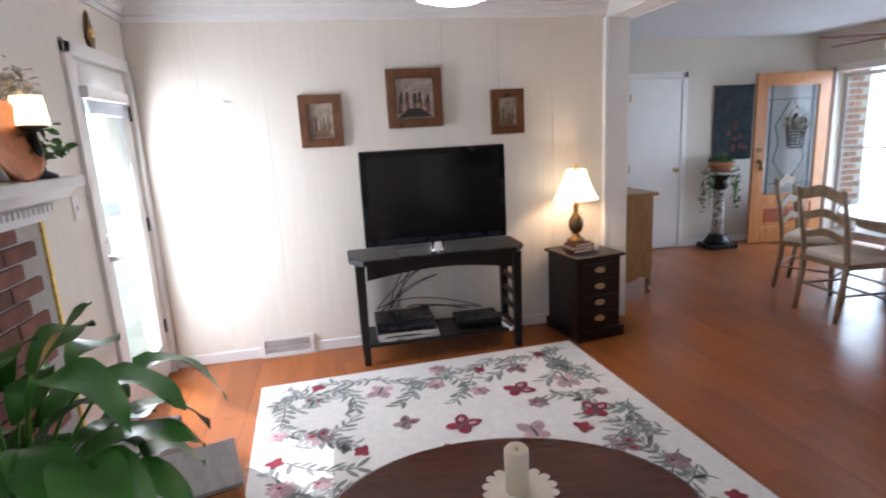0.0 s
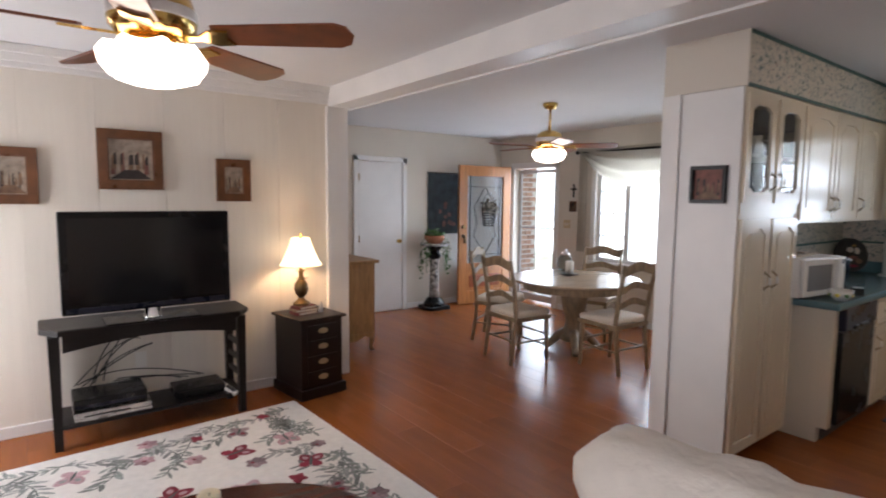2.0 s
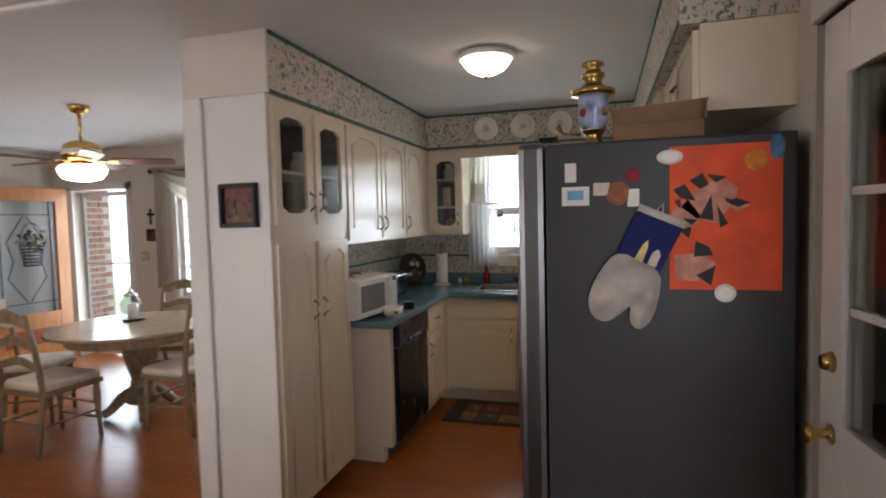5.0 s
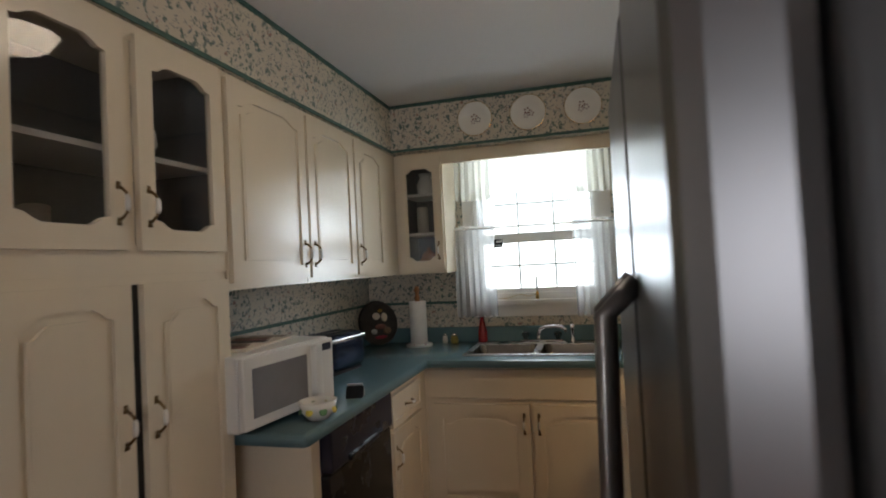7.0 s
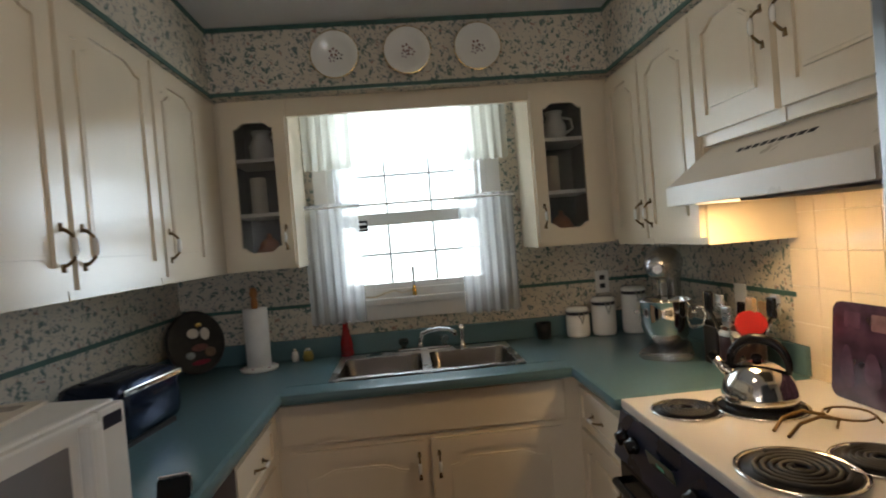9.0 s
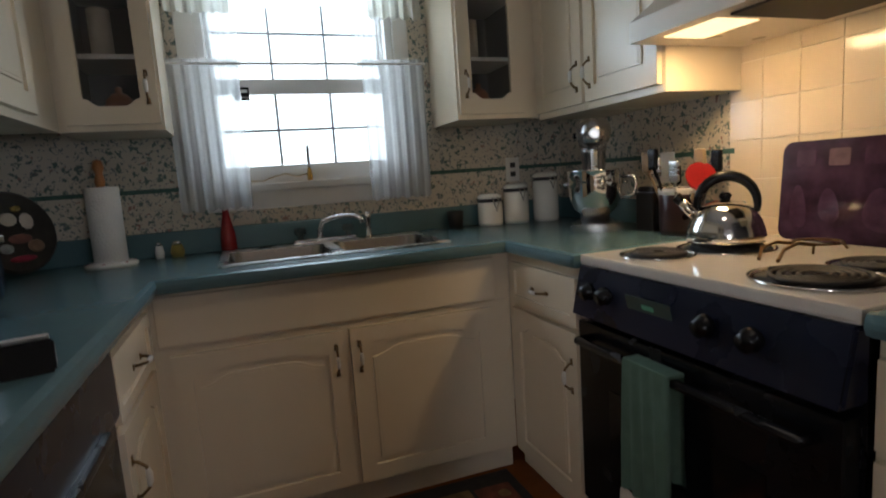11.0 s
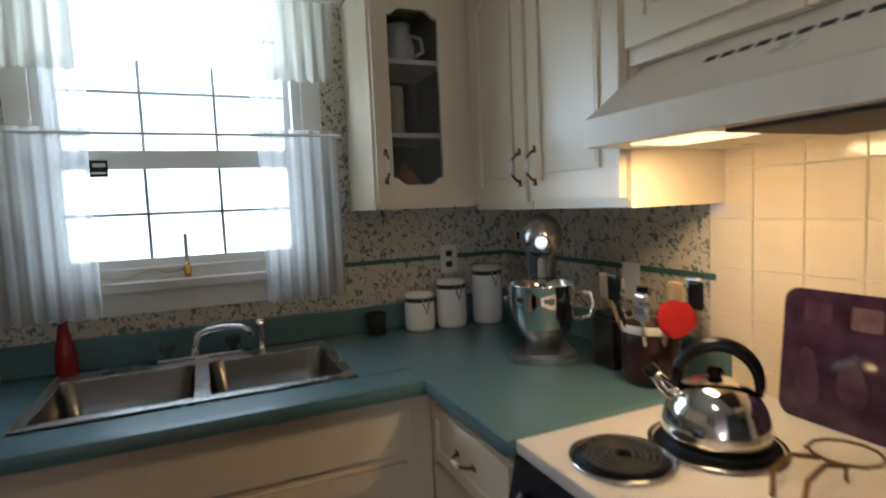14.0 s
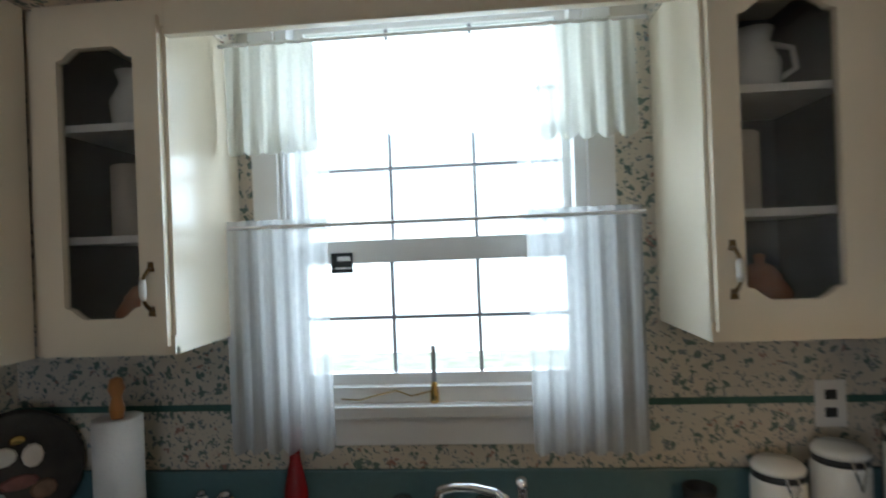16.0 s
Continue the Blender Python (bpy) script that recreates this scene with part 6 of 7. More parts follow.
part("crossbar", box(-0.0125, 0, -0.05, 0.05, 0.0, 0.026, 0.003), ESPRESSO, cx)
picture(pose(XE, 4.73, 1.44, 0, 0, -90), 0.1, 0.14, "tiny dark plaque under the cross", [T_DARK, T_STREET], FRAME, 0.014)
sw2 = thing("light_switch", "almond double switch plate by the front door", "switch", pose(XE, 4.83, 1.2, 0, 0, 180))
part("plate", box(0, 0.006, -0.06, 0.06, -0.058, 0.058, 0.002), mat("almond_plate", (0.55, 0.42, 0.26), 0.4), sw2)
for y in (-0.025, 0.025):
    part("toggle", box(0.006, 0.014, y - 0.005, y + 0.005, -0.012, 0.012, 0.002), WHITE, sw2)


# dining table and chairs
dt = thing("dining_table", "round cream-washed dining table on a turned pedestal", "table", pose(4.8, 3.46, 0))
TOPW = mat("washed_oak_top", (0.36, 0.27, 0.18), 0.2, vary=0.15, scale=4, bump=0.02, stretch=(1, 6, 1))
part("tabletop", lathe([(0, 0.715), (0.62, 0.715), (0.645, 0.725), (0.648, 0.738), (0.64, 0.748), (0, 0.75)], 48), TOPW, dt)
part("apron", lathe([(0.52, 0.64), (0.53, 0.715), (0.5, 0.715), (0.5, 0.64)], 36), DISTRESS, dt)
part("pedestal", lathe([(0.11, 0.1), (0.15, 0.13), (0.1, 0.2), (0.08, 0.3), (0.12, 0.45), (0.14, 0.55), (0.1, 0.62), (0.16, 0.66), (0.2, 0.715)], 24), DISTRESS, dt, smooth=True)
for k in range(4):
    a = math.radians(45 + 90 * k)
    c, s = math.cos(a), math.sin(a)
    part("foot", tube([(0.06 * c, 0.06 * s, 0.2), (0.15 * c, 0.15 * s, 0.15), (0.24 * c, 0.24 * s, 0.06), (0.29 * c, 0.29 * s, 0.035)], [0.05, 0.045, 0.035, 0.035], 8), DISTRESS, dt, smooth=True)
ca = thing("pillar_candle", "white pillar candle on a dark dish", "candle", pose(4.9, 3.62, 0.75))
part("dish", lathe([(0.06, 0), (0.09, 0.01), (0.095, 0.016), (0.06, 0.012), (0, 0.01)], 22), ESPRESSO, ca, smooth=True)
part("wax", lathe([(0.042, 0.012), (0.042, 0.14), (0.036, 0.146), (0, 0.138)], 20), PORCELAIN, ca, smooth=True)
jr = thing("glass_jar", "clear lidded glass jar on the window side", "jar", pose(5.28, 3.9, 0.75))
jr.matrix_world = pose(5.1, 3.85, 0.75)
part("jar", lathe([(0.06, 0), (0.085, 0.04), (0.09, 0.1), (0.07, 0.15), (0.05, 0.165), (0.055, 0.175), (0, 0.18)], 20), glass("thick_jar_glass", (0.85, 0.92, 0.9), 0.02, 0.8), jr, smooth=True)
part("lid", lathe([(0.056, 0.176), (0.06, 0.185), (0.03, 0.205), (0.012, 0.215), (0.018, 0.235), (0, 0.245)], 16), CHROME, jr, smooth=True)


def wave_slat(w, z, h):
    n = 12
    top = [(-w / 2 + w * k / n, z + h + 0.022 * math.cos((k / n - 0.5) * 6.283) * (1 if abs(k / n - 0.5) < 0.42 else 0.6)) for k in range(n + 1)]
    foot = [(w / 2 - w * k / n, z + 0.018 * math.cos((k / n - 0.5) * 6.283)) for k in range(n + 1)]
    return top[::-1] + foot[::-1]


def dining_chair(m):
    """A ladder-back chair with a padded seat; it faces -y, its back at +y."""
    c = thing("dining_chair", "worn cream ladder-back dining chair with padded seat", "chair", m, "chairs round the dining table")
    part("seat", soft(-0.225, 0.225, -0.22, 0.2, 0.43, 0.495, 0.03, 7, 0.004), LINEN, c, "cream padded seat", True)
    part("seat_frame", box(-0.23, 0.23, -0.225, 0.21, 0.4, 0.44, 0.008), DISTRESS, c)
    for x in (-0.2, 0.2):
        part("front_leg", tube([(x, -0.19, 0.41), (x, -0.19, 0.3), (x * 1.02, -0.195, 0.12), (x * 1.04, -0.2, 0.0)], [0.022, 0.024, 0.017, 0.016], 8), DISTRESS, c, smooth=True)
        part("back_post", tube([(x * 0.98, 0.24, 0), (x * 0.98, 0.2, 0.3), (x, 0.19, 0.45), (x * 1.04, 0.23, 0.75), (x * 1.06, 0.28, 0.98)], [0.017, 0.02, 0.021, 0.019, 0.015], 8), DISTRESS, c, smooth=True)
        part("side_stretcher", tube([(x, -0.19, 0.2), (x, 0.22, 0.2)], 0.01, 6), DISTRESS, c)
    for z in (0.14, 0.25):
        part("cross_stretcher", tube([(-0.2, -0.19, z), (0.2, -0.19, z)], 0.01, 6), DISTRESS, c)
    part("back_stretcher", tube([(-0.2, 0.21, 0.22), (0.2, 0.21, 0.22)], 0.01, 6), DISTRESS, c)
    for z, h, y in ((0.6, 0.055, 0.205), (0.745, 0.06, 0.225), (0.9, 0.085, 0.262)):
        part("back_slat", prism(wave_slat(0.4, z, h), y - 0.008, y + 0.008, bevel=0.003), DISTRESS, c, m=pose(0, 0, 0))
    return c


ch0 = dining_chair(pose(4.16, 3.62, 0, 0, 0, 86))
for x, y, r in ((4.68, 2.9, 176), (4.5, 4.25, 30), (5.45, 3.72, -72)):
    copy_thing(ch0, pose(x, y, 0, 0, 0, r))

# glazed back door, ajar, and the bent white rail in front of it
gd = tagged(thing("door_5", "white half-glazed back door standing ajar", "door", pose(2.1, YS - 0.05, 0, 0, 0, 3.5)), kind="structure")
W = 0.84
bm = bmesh.new()
for a, b, c, d in ((0, 0.13, 0.02, 2.03), (W - 0.13, W, 0.02, 2.03), (0.13, W - 0.13, 1.88, 2.03), (0.13, W - 0.13, 0.86, 1.0), (0.13, W - 0.13, 0.02, 0.25)):
    box(a, b, -0.02, 0.02, c, d, 0.003, bm)
part("leaf", bm, WHITE, gd)
part("lower_panel", box(0.13, W - 0.13, -0.01, 0.012, 0.25, 0.86), WHITE, gd)
part("raised_field", box(0.18, W - 0.18, -0.018, 0.018, 0.3, 0.81, 0.012), WHITE, gd)
part("glass_panel", box(0.13, W - 0.13, -0.004, 0.004, 1.0, 1.88), CLEAR, gd)
for k in (1, 2):
    x = 0.13 + (W - 0.26) * k / 3
    part("muntin", box(x - 0.01, x + 0.01, -0.012, 0.012, 1.0, 1.88), WHITE, gd)
    z = 1.0 + 0.88 * k / 3
    part("muntin", box(0.13, W - 0.13, -0.0118, 0.0118, z - 0.01, z + 0.01), WHITE, gd)
part("glass_bead", ring(square(0.12, W - 0.12, 0.985, 1.895, 4), square(0.14, W - 0.14, 1.01, 1.87, 4), 0.018, 0.03), WHITE, gd)
part("deadbolt", tube([(W - 0.065, 0.02, 1.15), (W - 0.065, 0.045, 1.15)], [0.028, 0.018], 14), BRASS, gd, smooth=True)
part("knob", tube([(W - 0.065, 0.02, 0.96), (W - 0.065, 0.03, 0.96), (W - 0.065, 0.055, 0.96), (W - 0.065, 0.075, 0.96), (W - 0.065, 0.085, 0.96)], [0.028, 0.012, 0.013, 0.028, 0.02], 14), BRASS, gd, smooth=True)
bm = bmesh.new()
for a, b, c, d in ((2.05, 2.12, 0, 2.1), (2.05, 3.055, 2.06, 2.13)):
    box(a, b, YS - 0.02, YS + 0.018, c, d, 0.004, bm)
part("casing", moved(bm, pose(2.1, YS - 0.05, 0, 0, 0, 3.5).inverted()), WHITE, gd)
rl = thing("white_rail", "bent white tubular rail beside the back door", "rail", pose(0, 0, 0))
part("tube", tube([(2.72, -0.7, 0.0), (2.72, -0.7, 0.5), (2.68, -0.7, 0.68), (2.4, -0.7, 0.93), (2.18, -0.7, 1.1), (2.1, -0.7, 1.1), (2.08, -0.7, 1.0), (2.08, -0.7, 0.0)], 0.015, 10), WHITE, rl, smooth=True)


# ---- things in the kitchen ----
kl = thing("ceiling_light", "flush frosted glass ceiling light with white rim", "ceiling light", pose(4.25, 0.41, H))
part("rim", lathe([(0.14, -0.035), (0.155, -0.03), (0.158, -0.012), (0.15, 0.0)], 32), WHITE, kl, smooth=True)
part("glass_dome", lathe([(0, -0.115), (0.05, -0.11), (0.1, -0.085), (0.13, -0.05), (0.138, -0.03)], 32), DOME, kl, "lit frosted dome", True)
part("finial", lathe([(0, -0.14), (0.008, -0.135), (0.01, -0.12), (0.005, -0.112)], 10), BRASS, kl)
for k, y in enumerate((0.745, 0.435, 0.13)):
    pt = thing("wall_plate", "cream scalloped china plate with painted flowers", "plate", pose(5.845, y, 2.295, 0, -90, 0), "plates on the soffit")
    part("rim", lathe([(0, 0.0), (0.05, 0.002), (0.07, 0.012), (0.1, 0.02), (0.102, 0.024), (0.098, 0.026), (0.068, 0.018), (0.05, 0.009), (0, 0.007)], 32), PORCELAIN, pt, smooth=True)
    part("gilt_edge", lathe([(0.098, 0.0255), (0.103, 0.0245), (0.103, 0.0225)], 32), BRASS, pt)
    for fx, fy, r, m in ((0.012, 0.004, 0.013, T_ROSE), (-0.016, 0.012, 0.01, MAUVE), (-0.006, -0.018, 0.011, (T_DARK, T_ROSE, MAUVE)[k])):
        bm = bmesh.new()
        for j in range(5):
            petal(bm, fx + r * 0.6 * math.cos(j * 1.257 + k), fy + r * 0.6 * math.sin(j * 1.257 + k), j * 1.257 + k, r, r * 0.8, 0.0105 + 0.0003 * j)
        part("painted_flower", bm, m, pt)

picture(pose(3.486, 1.46, 1.63, 0, 0, -90), 0.205, 0.21, "small red barn print in a dark frame", [T_ROSE, T_DARK, T_STREET], ESPRESSO, 0.022)

mw = thing("microwave_oven", "white microwave oven with handle on the worktop", "microwave", pose(4.5, 1.4, 0.93, 0, 0, -7))
part("body", box(-0.27, 0.24, -0.2, 0.2, 0.012, 0.258, 0.01), PLASTIC, mw)
d = part("door", box(-0.265, 0.15, -0.225, -0.202, 0.02, 0.253, 0.006), PLASTIC, mw)
part("window", box(-0.225, 0.06, -0.2275, -0.224, 0.055, 0.215), mat("grey_microwave_glass", (0.2, 0.2, 0.21), 0.12, bump=0), d)
part("handle", box(0.085, 0.125, -0.255, -0.222, 0.03, 0.245, 0.012), PLASTIC, d)
cpn = part("control_panel", box(0.152, 0.235, -0.222, -0.202, 0.02, 0.253, 0.004), PLASTIC, mw)
part("display", box(0.165, 0.222, -0.2235, -0.2215, 0.21, 0.238), NAVY, cpn)
for x in (-0.2, 0.2):
    for y in (-0.15, 0.15):
        part("foot", box(x - 0.015, x + 0.015, y - 0.015, y + 0.015, 0, 0.012), RUBBER, mw)
mg = thing("magazine", "open cookery magazine lying on the microwave", "magazine", pose(4.5, 1.42, 1.189, 0, 0, 6))
part("open_spread", prism([(-0.2, -0.13), (0.2, -0.13), (0.21, 0.13), (-0.19, 0.13)], 0, 0.008, axis="z"), LINEN, mg)
for k in range(7):
    part("printed_photo", box(-0.17 + 0.05 * k, -0.13 + 0.05 * k, -0.1 + 0.02 * (k % 3), 0.05 + 0.02 * (k % 3), 0.008, 0.0092), (T_ROSE, T_STREET, T_SKY, T_DARK)[k % 4], mg)
tagged(part("dark_dish", lathe([(0.07, 0), (0.085, 0.02), (0.075, 0.02), (0, 0.006)], 20), ESPRESSO, smooth=True, m=pose(4.31, 1.46, 1.189)), "small dark dish on the microwave", "dish")
bw = thing("cereal_bowl", "white bowl with yellow and green fruit pattern", "bowl", pose(4.46, 1.09, 0.93))
part("bowl", lathe([(0.035, 0), (0.06, 0.03), (0.068, 0.065), (0.064, 0.065), (0.055, 0.03), (0, 0.008)], 24), PORCELAIN, bw, smooth=True)
for k in range(8):
    a = k * 0.785
    part("painted_fruit", lathe([(0.015, 0), (0.012, 0.003), (0, 0.004)], 8), (tone("lemon_paint", (0.7, 0.55, 0.08)), tone("leaf_paint", (0.1, 0.2, 0.08)))[k % 2], bw, m=pose(0.062 * math.cos(a), 0.062 * math.sin(a), 0.036, 0, 72, math.degrees(a)))
tm = thing("kitchen_timer", "small black and silver digital timer on the worktop", "timer", pose(4.77, 1.09, 0.93, 0, 0, 15))
part("case", prism([(-0.03, 0), (0.03, 0), (0.022, 0.035), (0.0, 0.045)], -0.035, 0.035, bevel=0.003), BLACK, tm)
part("face", box(-0.026, 0.026, -0.03, 0.03, 0.0, 0.003), PLASTIC, tm, m=pose(0.016, 0, 0.04, 0, 28, 0))

to = thing("toaster", "dark blue chrome-trimmed toaster", "toaster", pose(5.28, 1.45, 0.93, 0, 0, -8))
part("body", box(-0.16, 0.16, -0.11, 0.11, 0.015, 0.2, 0.045), mat("dark_blue_chrome", (0.03, 0.045, 0.09), 0.18, 0.7, bump=0.01), to, smooth=True)
for y in (-0.04, 0.04):
    part("slot", box(-0.12, 0.12, y - 0.012, y + 0.012, 0.196, 0.2015), RUBBER, to)
part("chrome_band", box(-0.15, 0.15, -0.113, -0.109, 0.16, 0.178, 0.002), CHROME, to)
part("lever", box(0.16, 0.185, -0.02, 0.02, 0.1, 0.12, 0.004), BLACK, to)
part("foot", box(-0.13, 0.13, -0.09, 0.09, 0, 0.016), RUBBER, to)

wr = thing("rooster_plaque", "round dark plaque with painted farmhouse figures", "plaque", pose(6.11, 1.52, 0.93, 0, 0, -38))
part("disc", lathe([(0.14, 0), (0.15, 0.01), (0.14, 0.022), (0, 0.022)], 28), mat("dark_painted_wood", (0.03, 0.025, 0.02), 0.5, vary=0.4, scale=20), wr, m=pose(0, 0.03, 0.15, 78, 0, 0))
for k, (x, z, a, b, c) in enumerate(((-0.03, 0.2, 0.05, 0.04, LINEN), (0.03, 0.19, 0.04, 0.05, LINEN), (0.0, 0.13, 0.07, 0.03, T_ROSE), (-0.05, 0.1, 0.04, 0.03, SAGE), (0.05, 0.1, 0.05, 0.04, T_STREET), (0.0, 0.06, 0.08, 0.02, CRIM), (0.0, 0.235, 0.03, 0.02, BRASS))):
    part("painted_figure", lathe([(a * 0.6, 0), (a * 0.5, 0.006), (0, 0.008)], 10, squash=b / a), c, wr, m=pose(x, -0.012 + 0.2 * (z - 0.05) * 0.1, z, 78, 0, 0))
tw = thing("paper_towel_holder", "white paper towel roll on a wooden-knobbed stand", "paper towel", pose(6.1, 1.245, 0.93))
part("base", lathe([(0.085, 0), (0.088, 0.012), (0.07, 0.02), (0, 0.02)], 28), PORCELAIN, tw, smooth=True)
part("roll", lathe([(0.055, 0.02), (0.056, 0.29), (0.02, 0.29), (0.02, 0.28)], 28), mat("paper_towel", (0.8, 0.78, 0.74), 0.95, bump=0.3, bump_scale=120), tw, smooth=True)
part("finial", lathe([(0.012, 0.28), (0.018, 0.31), (0.012, 0.34), (0.02, 0.36), (0.014, 0.385), (0, 0.39)], 12), OAK, tw, "turned wooden knob", True)
for k in range(6):
    part("painted_berry", lathe([(0.008, 0), (0, 0.004)], 8), CRIM, tw, m=pose(0.076 * math.cos(k), 0.076 * math.sin(k), 0.016))
for x, y, h, r, c, lb in ((6.21, 1.1, 0.05, 0.018, PORCELAIN, "small white china shaker by the wall"), (6.205, 1.035, 0.05, 0.027, tone("olive_glaze", (0.3, 0.24, 0.05)), "small olive pot by the backsplash")):
    o = thing("salt_shaker" if r < 0.02 else "small_pot", lb, "shaker" if r < 0.02 else "pot", pose(x, y, 0.93))
    part("body", lathe([(r * 0.8, 0), (r, h * 0.4), (r * 0.7, h), (0, h)], 14), c, o, smooth=True)
    part("cap", lathe([(r * 0.72, h), (r * 0.5, h + 0.012), (0, h + 0.014)], 12), CHROME, o, smooth=True)
RED = glass("red_glass", (0.55, 0.03, 0.03), 0.05, 0.5)
sp = thing("soap_bottle", "red plastic pump bottle of dish soap", "soap bottle", pose(6.2, 0.842, 0.93))
part("bottle", lathe([(0.026, 0), (0.032, 0.01), (0.03, 0.07), (0.022, 0.11), (0.014, 0.15), (0.012, 0.17)], 16), mat("red_soap", (0.32, 0.012, 0.014), 0.15, Transmission_Weight=0.2, bump=0), sp, smooth=True)
part("pump", lathe([(0.014, 0.168), (0.014, 0.185), (0.005, 0.187), (0.005, 0.205), (0.014, 0.207), (0.012, 0.216), (0, 0.217)], 12), bpy.data.materials["red_soap"], sp)

# canisters
for x, y, r, h in ((6.175, -0.325, 0.059, 0.13), (6.165, -0.458, 0.06, 0.17), (6.15, -0.612, 0.061, 0.213)):
    c = thing("canister", "white ceramic clip-top kitchen canister", "canister", pose(x, y, 0.93), "canisters")
    part("body", lathe([(r * 0.94, 0), (r, 0.012), (r, h - 0.03), (r * 0.92, h - 0.018), (0, h - 0.018)], 24), PORCELAIN, c, smooth=True)
    part("seal", lathe([(r * 0.95, h - 0.02), (r * 0.97, h - 0.012), (r * 0.95, h - 0.004)], 24), GREY, c, "grey rubber seal")
    part("lid", lathe([(r * 0.97, h - 0.004), (r, h + 0.006), (r * 0.8, h + 0.018), (0, h + 0.02)], 24), PORCELAIN, c, smooth=True)
    part("clip", tube([(-r - 0.002, 0.012, h), (-r - 0.012, 0.012, h - 0.02), (-r - 0.014, 0, h - 0.06), (-r - 0.012, -0.012, h - 0.02), (-r - 0.002, -0.012, h)], 0.003, 6), CHROME, c, "wire bail clip", True)
tagged(part("black_cup", lathe([(0.032, 0), (0.038, 0.08), (0.034, 0.08), (0.028, 0.006), (0, 0.006)], 20), RUBBER, smooth=True, m=pose(6.19, -0.152, 0.93)), "small black beaker beside the canisters", "beaker")
for y, z in ((-0.495, 1.185),):
    o = thing("wall_outlet", "almond outlet plate on the wallpaper", "outlet", pose(XE - 0.012, y, z))
    part("plate", box(-0.005, 0.0, -0.036, 0.036, -0.058, 0.058, 0.002), PLASTIC, o)
    for dz in (-0.022, 0.022):
        part("socket", box(-0.0065, -0.004, -0.014, 0.014, dz - 0.012, dz + 0.012, 0.001), GREY, o)
o = thing("wall_outlet", "almond outlet plate on the wallpaper", "outlet", pose(5.5, YS + 0.012, 1.15))
part("plate", box(-0.036, 0.036, 0, 0.005, -0.058, 0.058, 0.002), PLASTIC, o)

# stand mixer
sm = thing("stand_mixer", "silver stand mixer with a steel bowl", "mixer", pose(5.64, -0.535, 0.93, 0, 0, 146))
GRAPH = mat("pewter_mixer_paint", (0.4, 0.4, 0.41), 0.22, 0.9, vary=0.05, bump=0)
part("base", prism(smoothed([(-0.15, -0.07), (0.0, -0.085), (0.12, -0.11), (0.15, -0.06), (0.155, 0.0), (0.15, 0.06), (0.12, 0.11), (0.0, 0.085), (-0.15, 0.07), (-0.17, 0.0)]), 0.0, 0.03, axis="z", bevel=0.008), GRAPH, sm)
part("column", tube([(-0.11, 0, 0.02), (-0.115, 0, 0.1), (-0.11, 0, 0.22), (-0.1, 0, 0.3), (-0.09, 0, 0.34)], [0.062, 0.052, 0.046, 0.05, 0.056], 20), GRAPH, sm, smooth=True)
for y in (-0.075, 0.075):
    part("bowl_arm", tube([(-0.09, y * 0.5, 0.17), (-0.05, y, 0.175), (0.05, y * 1.5, 0.18)], [0.014, 0.011, 0.009], 10), GRAPH, sm, smooth=True)
part("head", tube([(-0.19, 0, 0.36), (-0.182, 0, 0.362), (-0.16, 0, 0.366), (-0.1, 0, 0.37), (0.0, 0, 0.372), (0.09, 0, 0.37), (0.135, 0, 0.366), (0.155, 0, 0.363), (0.162, 0, 0.362)], [0.012, 0.034, 0.052, 0.064, 0.067, 0.062, 0.05, 0.034, 0.014], 24), GRAPH, sm, "rounded motor head", True)
part("trim_band", tube([(0.158, 0, 0.362), (0.168, 0, 0.362)], [0.022, 0.018], 16), GRAPH, sm)
part("bowl", lathe([(0.045, 0.052), (0.05, 0.058), (0.082, 0.085), (0.098, 0.13), (0.103, 0.19), (0.104, 0.228), (0.107, 0.232), (0.1, 0.228), (0.098, 0.19), (0.092, 0.13), (0.05, 0.07), (0, 0.065)], 36, 0.045, 0), CHROME, sm, "polished steel bowl", True)
part("bowl_handle", tube([(0.06, 0.1, 0.2), (0.065, 0.14, 0.2), (0.067, 0.15, 0.17), (0.065, 0.14, 0.13), (0.06, 0.095, 0.12)], 0.008, 10), CHROME, sm, smooth=True)
part("beater_shaft", tube([(0.045, 0, 0.32), (0.045, 0, 0.15)], 0.012, 10), STEEL, sm)
part("speed_knob", lathe([(0.014, 0), (0.012, 0.015), (0, 0.016)], 12), BLACK, sm, m=pose(-0.06, -0.062, 0.37, 90, 0, 0))

# utensil crock
uc = thing("utensil_crock", "dark red crock crammed with cooking utensils", "utensil crock", pose(5.27, -0.615, 0.93))
part("crock", lathe([(0.065, 0), (0.072, 0.02), (0.072, 0.15), (0.068, 0.155), (0.064, 0.15), (0.062, 0.01), (0, 0.01)], 24), mat("oxblood_glaze", (0.028, 0.008, 0.007), 0.3, vary=0.4, scale=15), uc, smooth=True)
part("rim_band", lathe([(0.073, 0.135), (0.075, 0.145), (0.073, 0.156)], 24), PORCELAIN, uc, "cream rim")
rnd = random.Random(17)
for k in range(9):
    a = k * 0.7
    tip = Vector((0.12 * math.cos(a), 0.1 * math.sin(a), rnd.uniform(0.17, 0.23)))
    u = part("utensil", tube([(0.03 * math.cos(a), 0.03 * math.sin(a), 0.02), tuple(tip * 0.8), tuple(tip)], [0.006, 0.005, 0.006], 6), (STEEL, DISTRESS, BLACK)[k % 3], uc)
    part("utensil_head", soft(tip.x - 0.02, tip.x + 0.02, tip.y - 0.008, tip.y + 0.008, tip.z - 0.01, tip.z + 0.06, 0.007, k, 0.002), (STEEL, DISTRESS, BLACK)[k % 3], u, smooth=True)
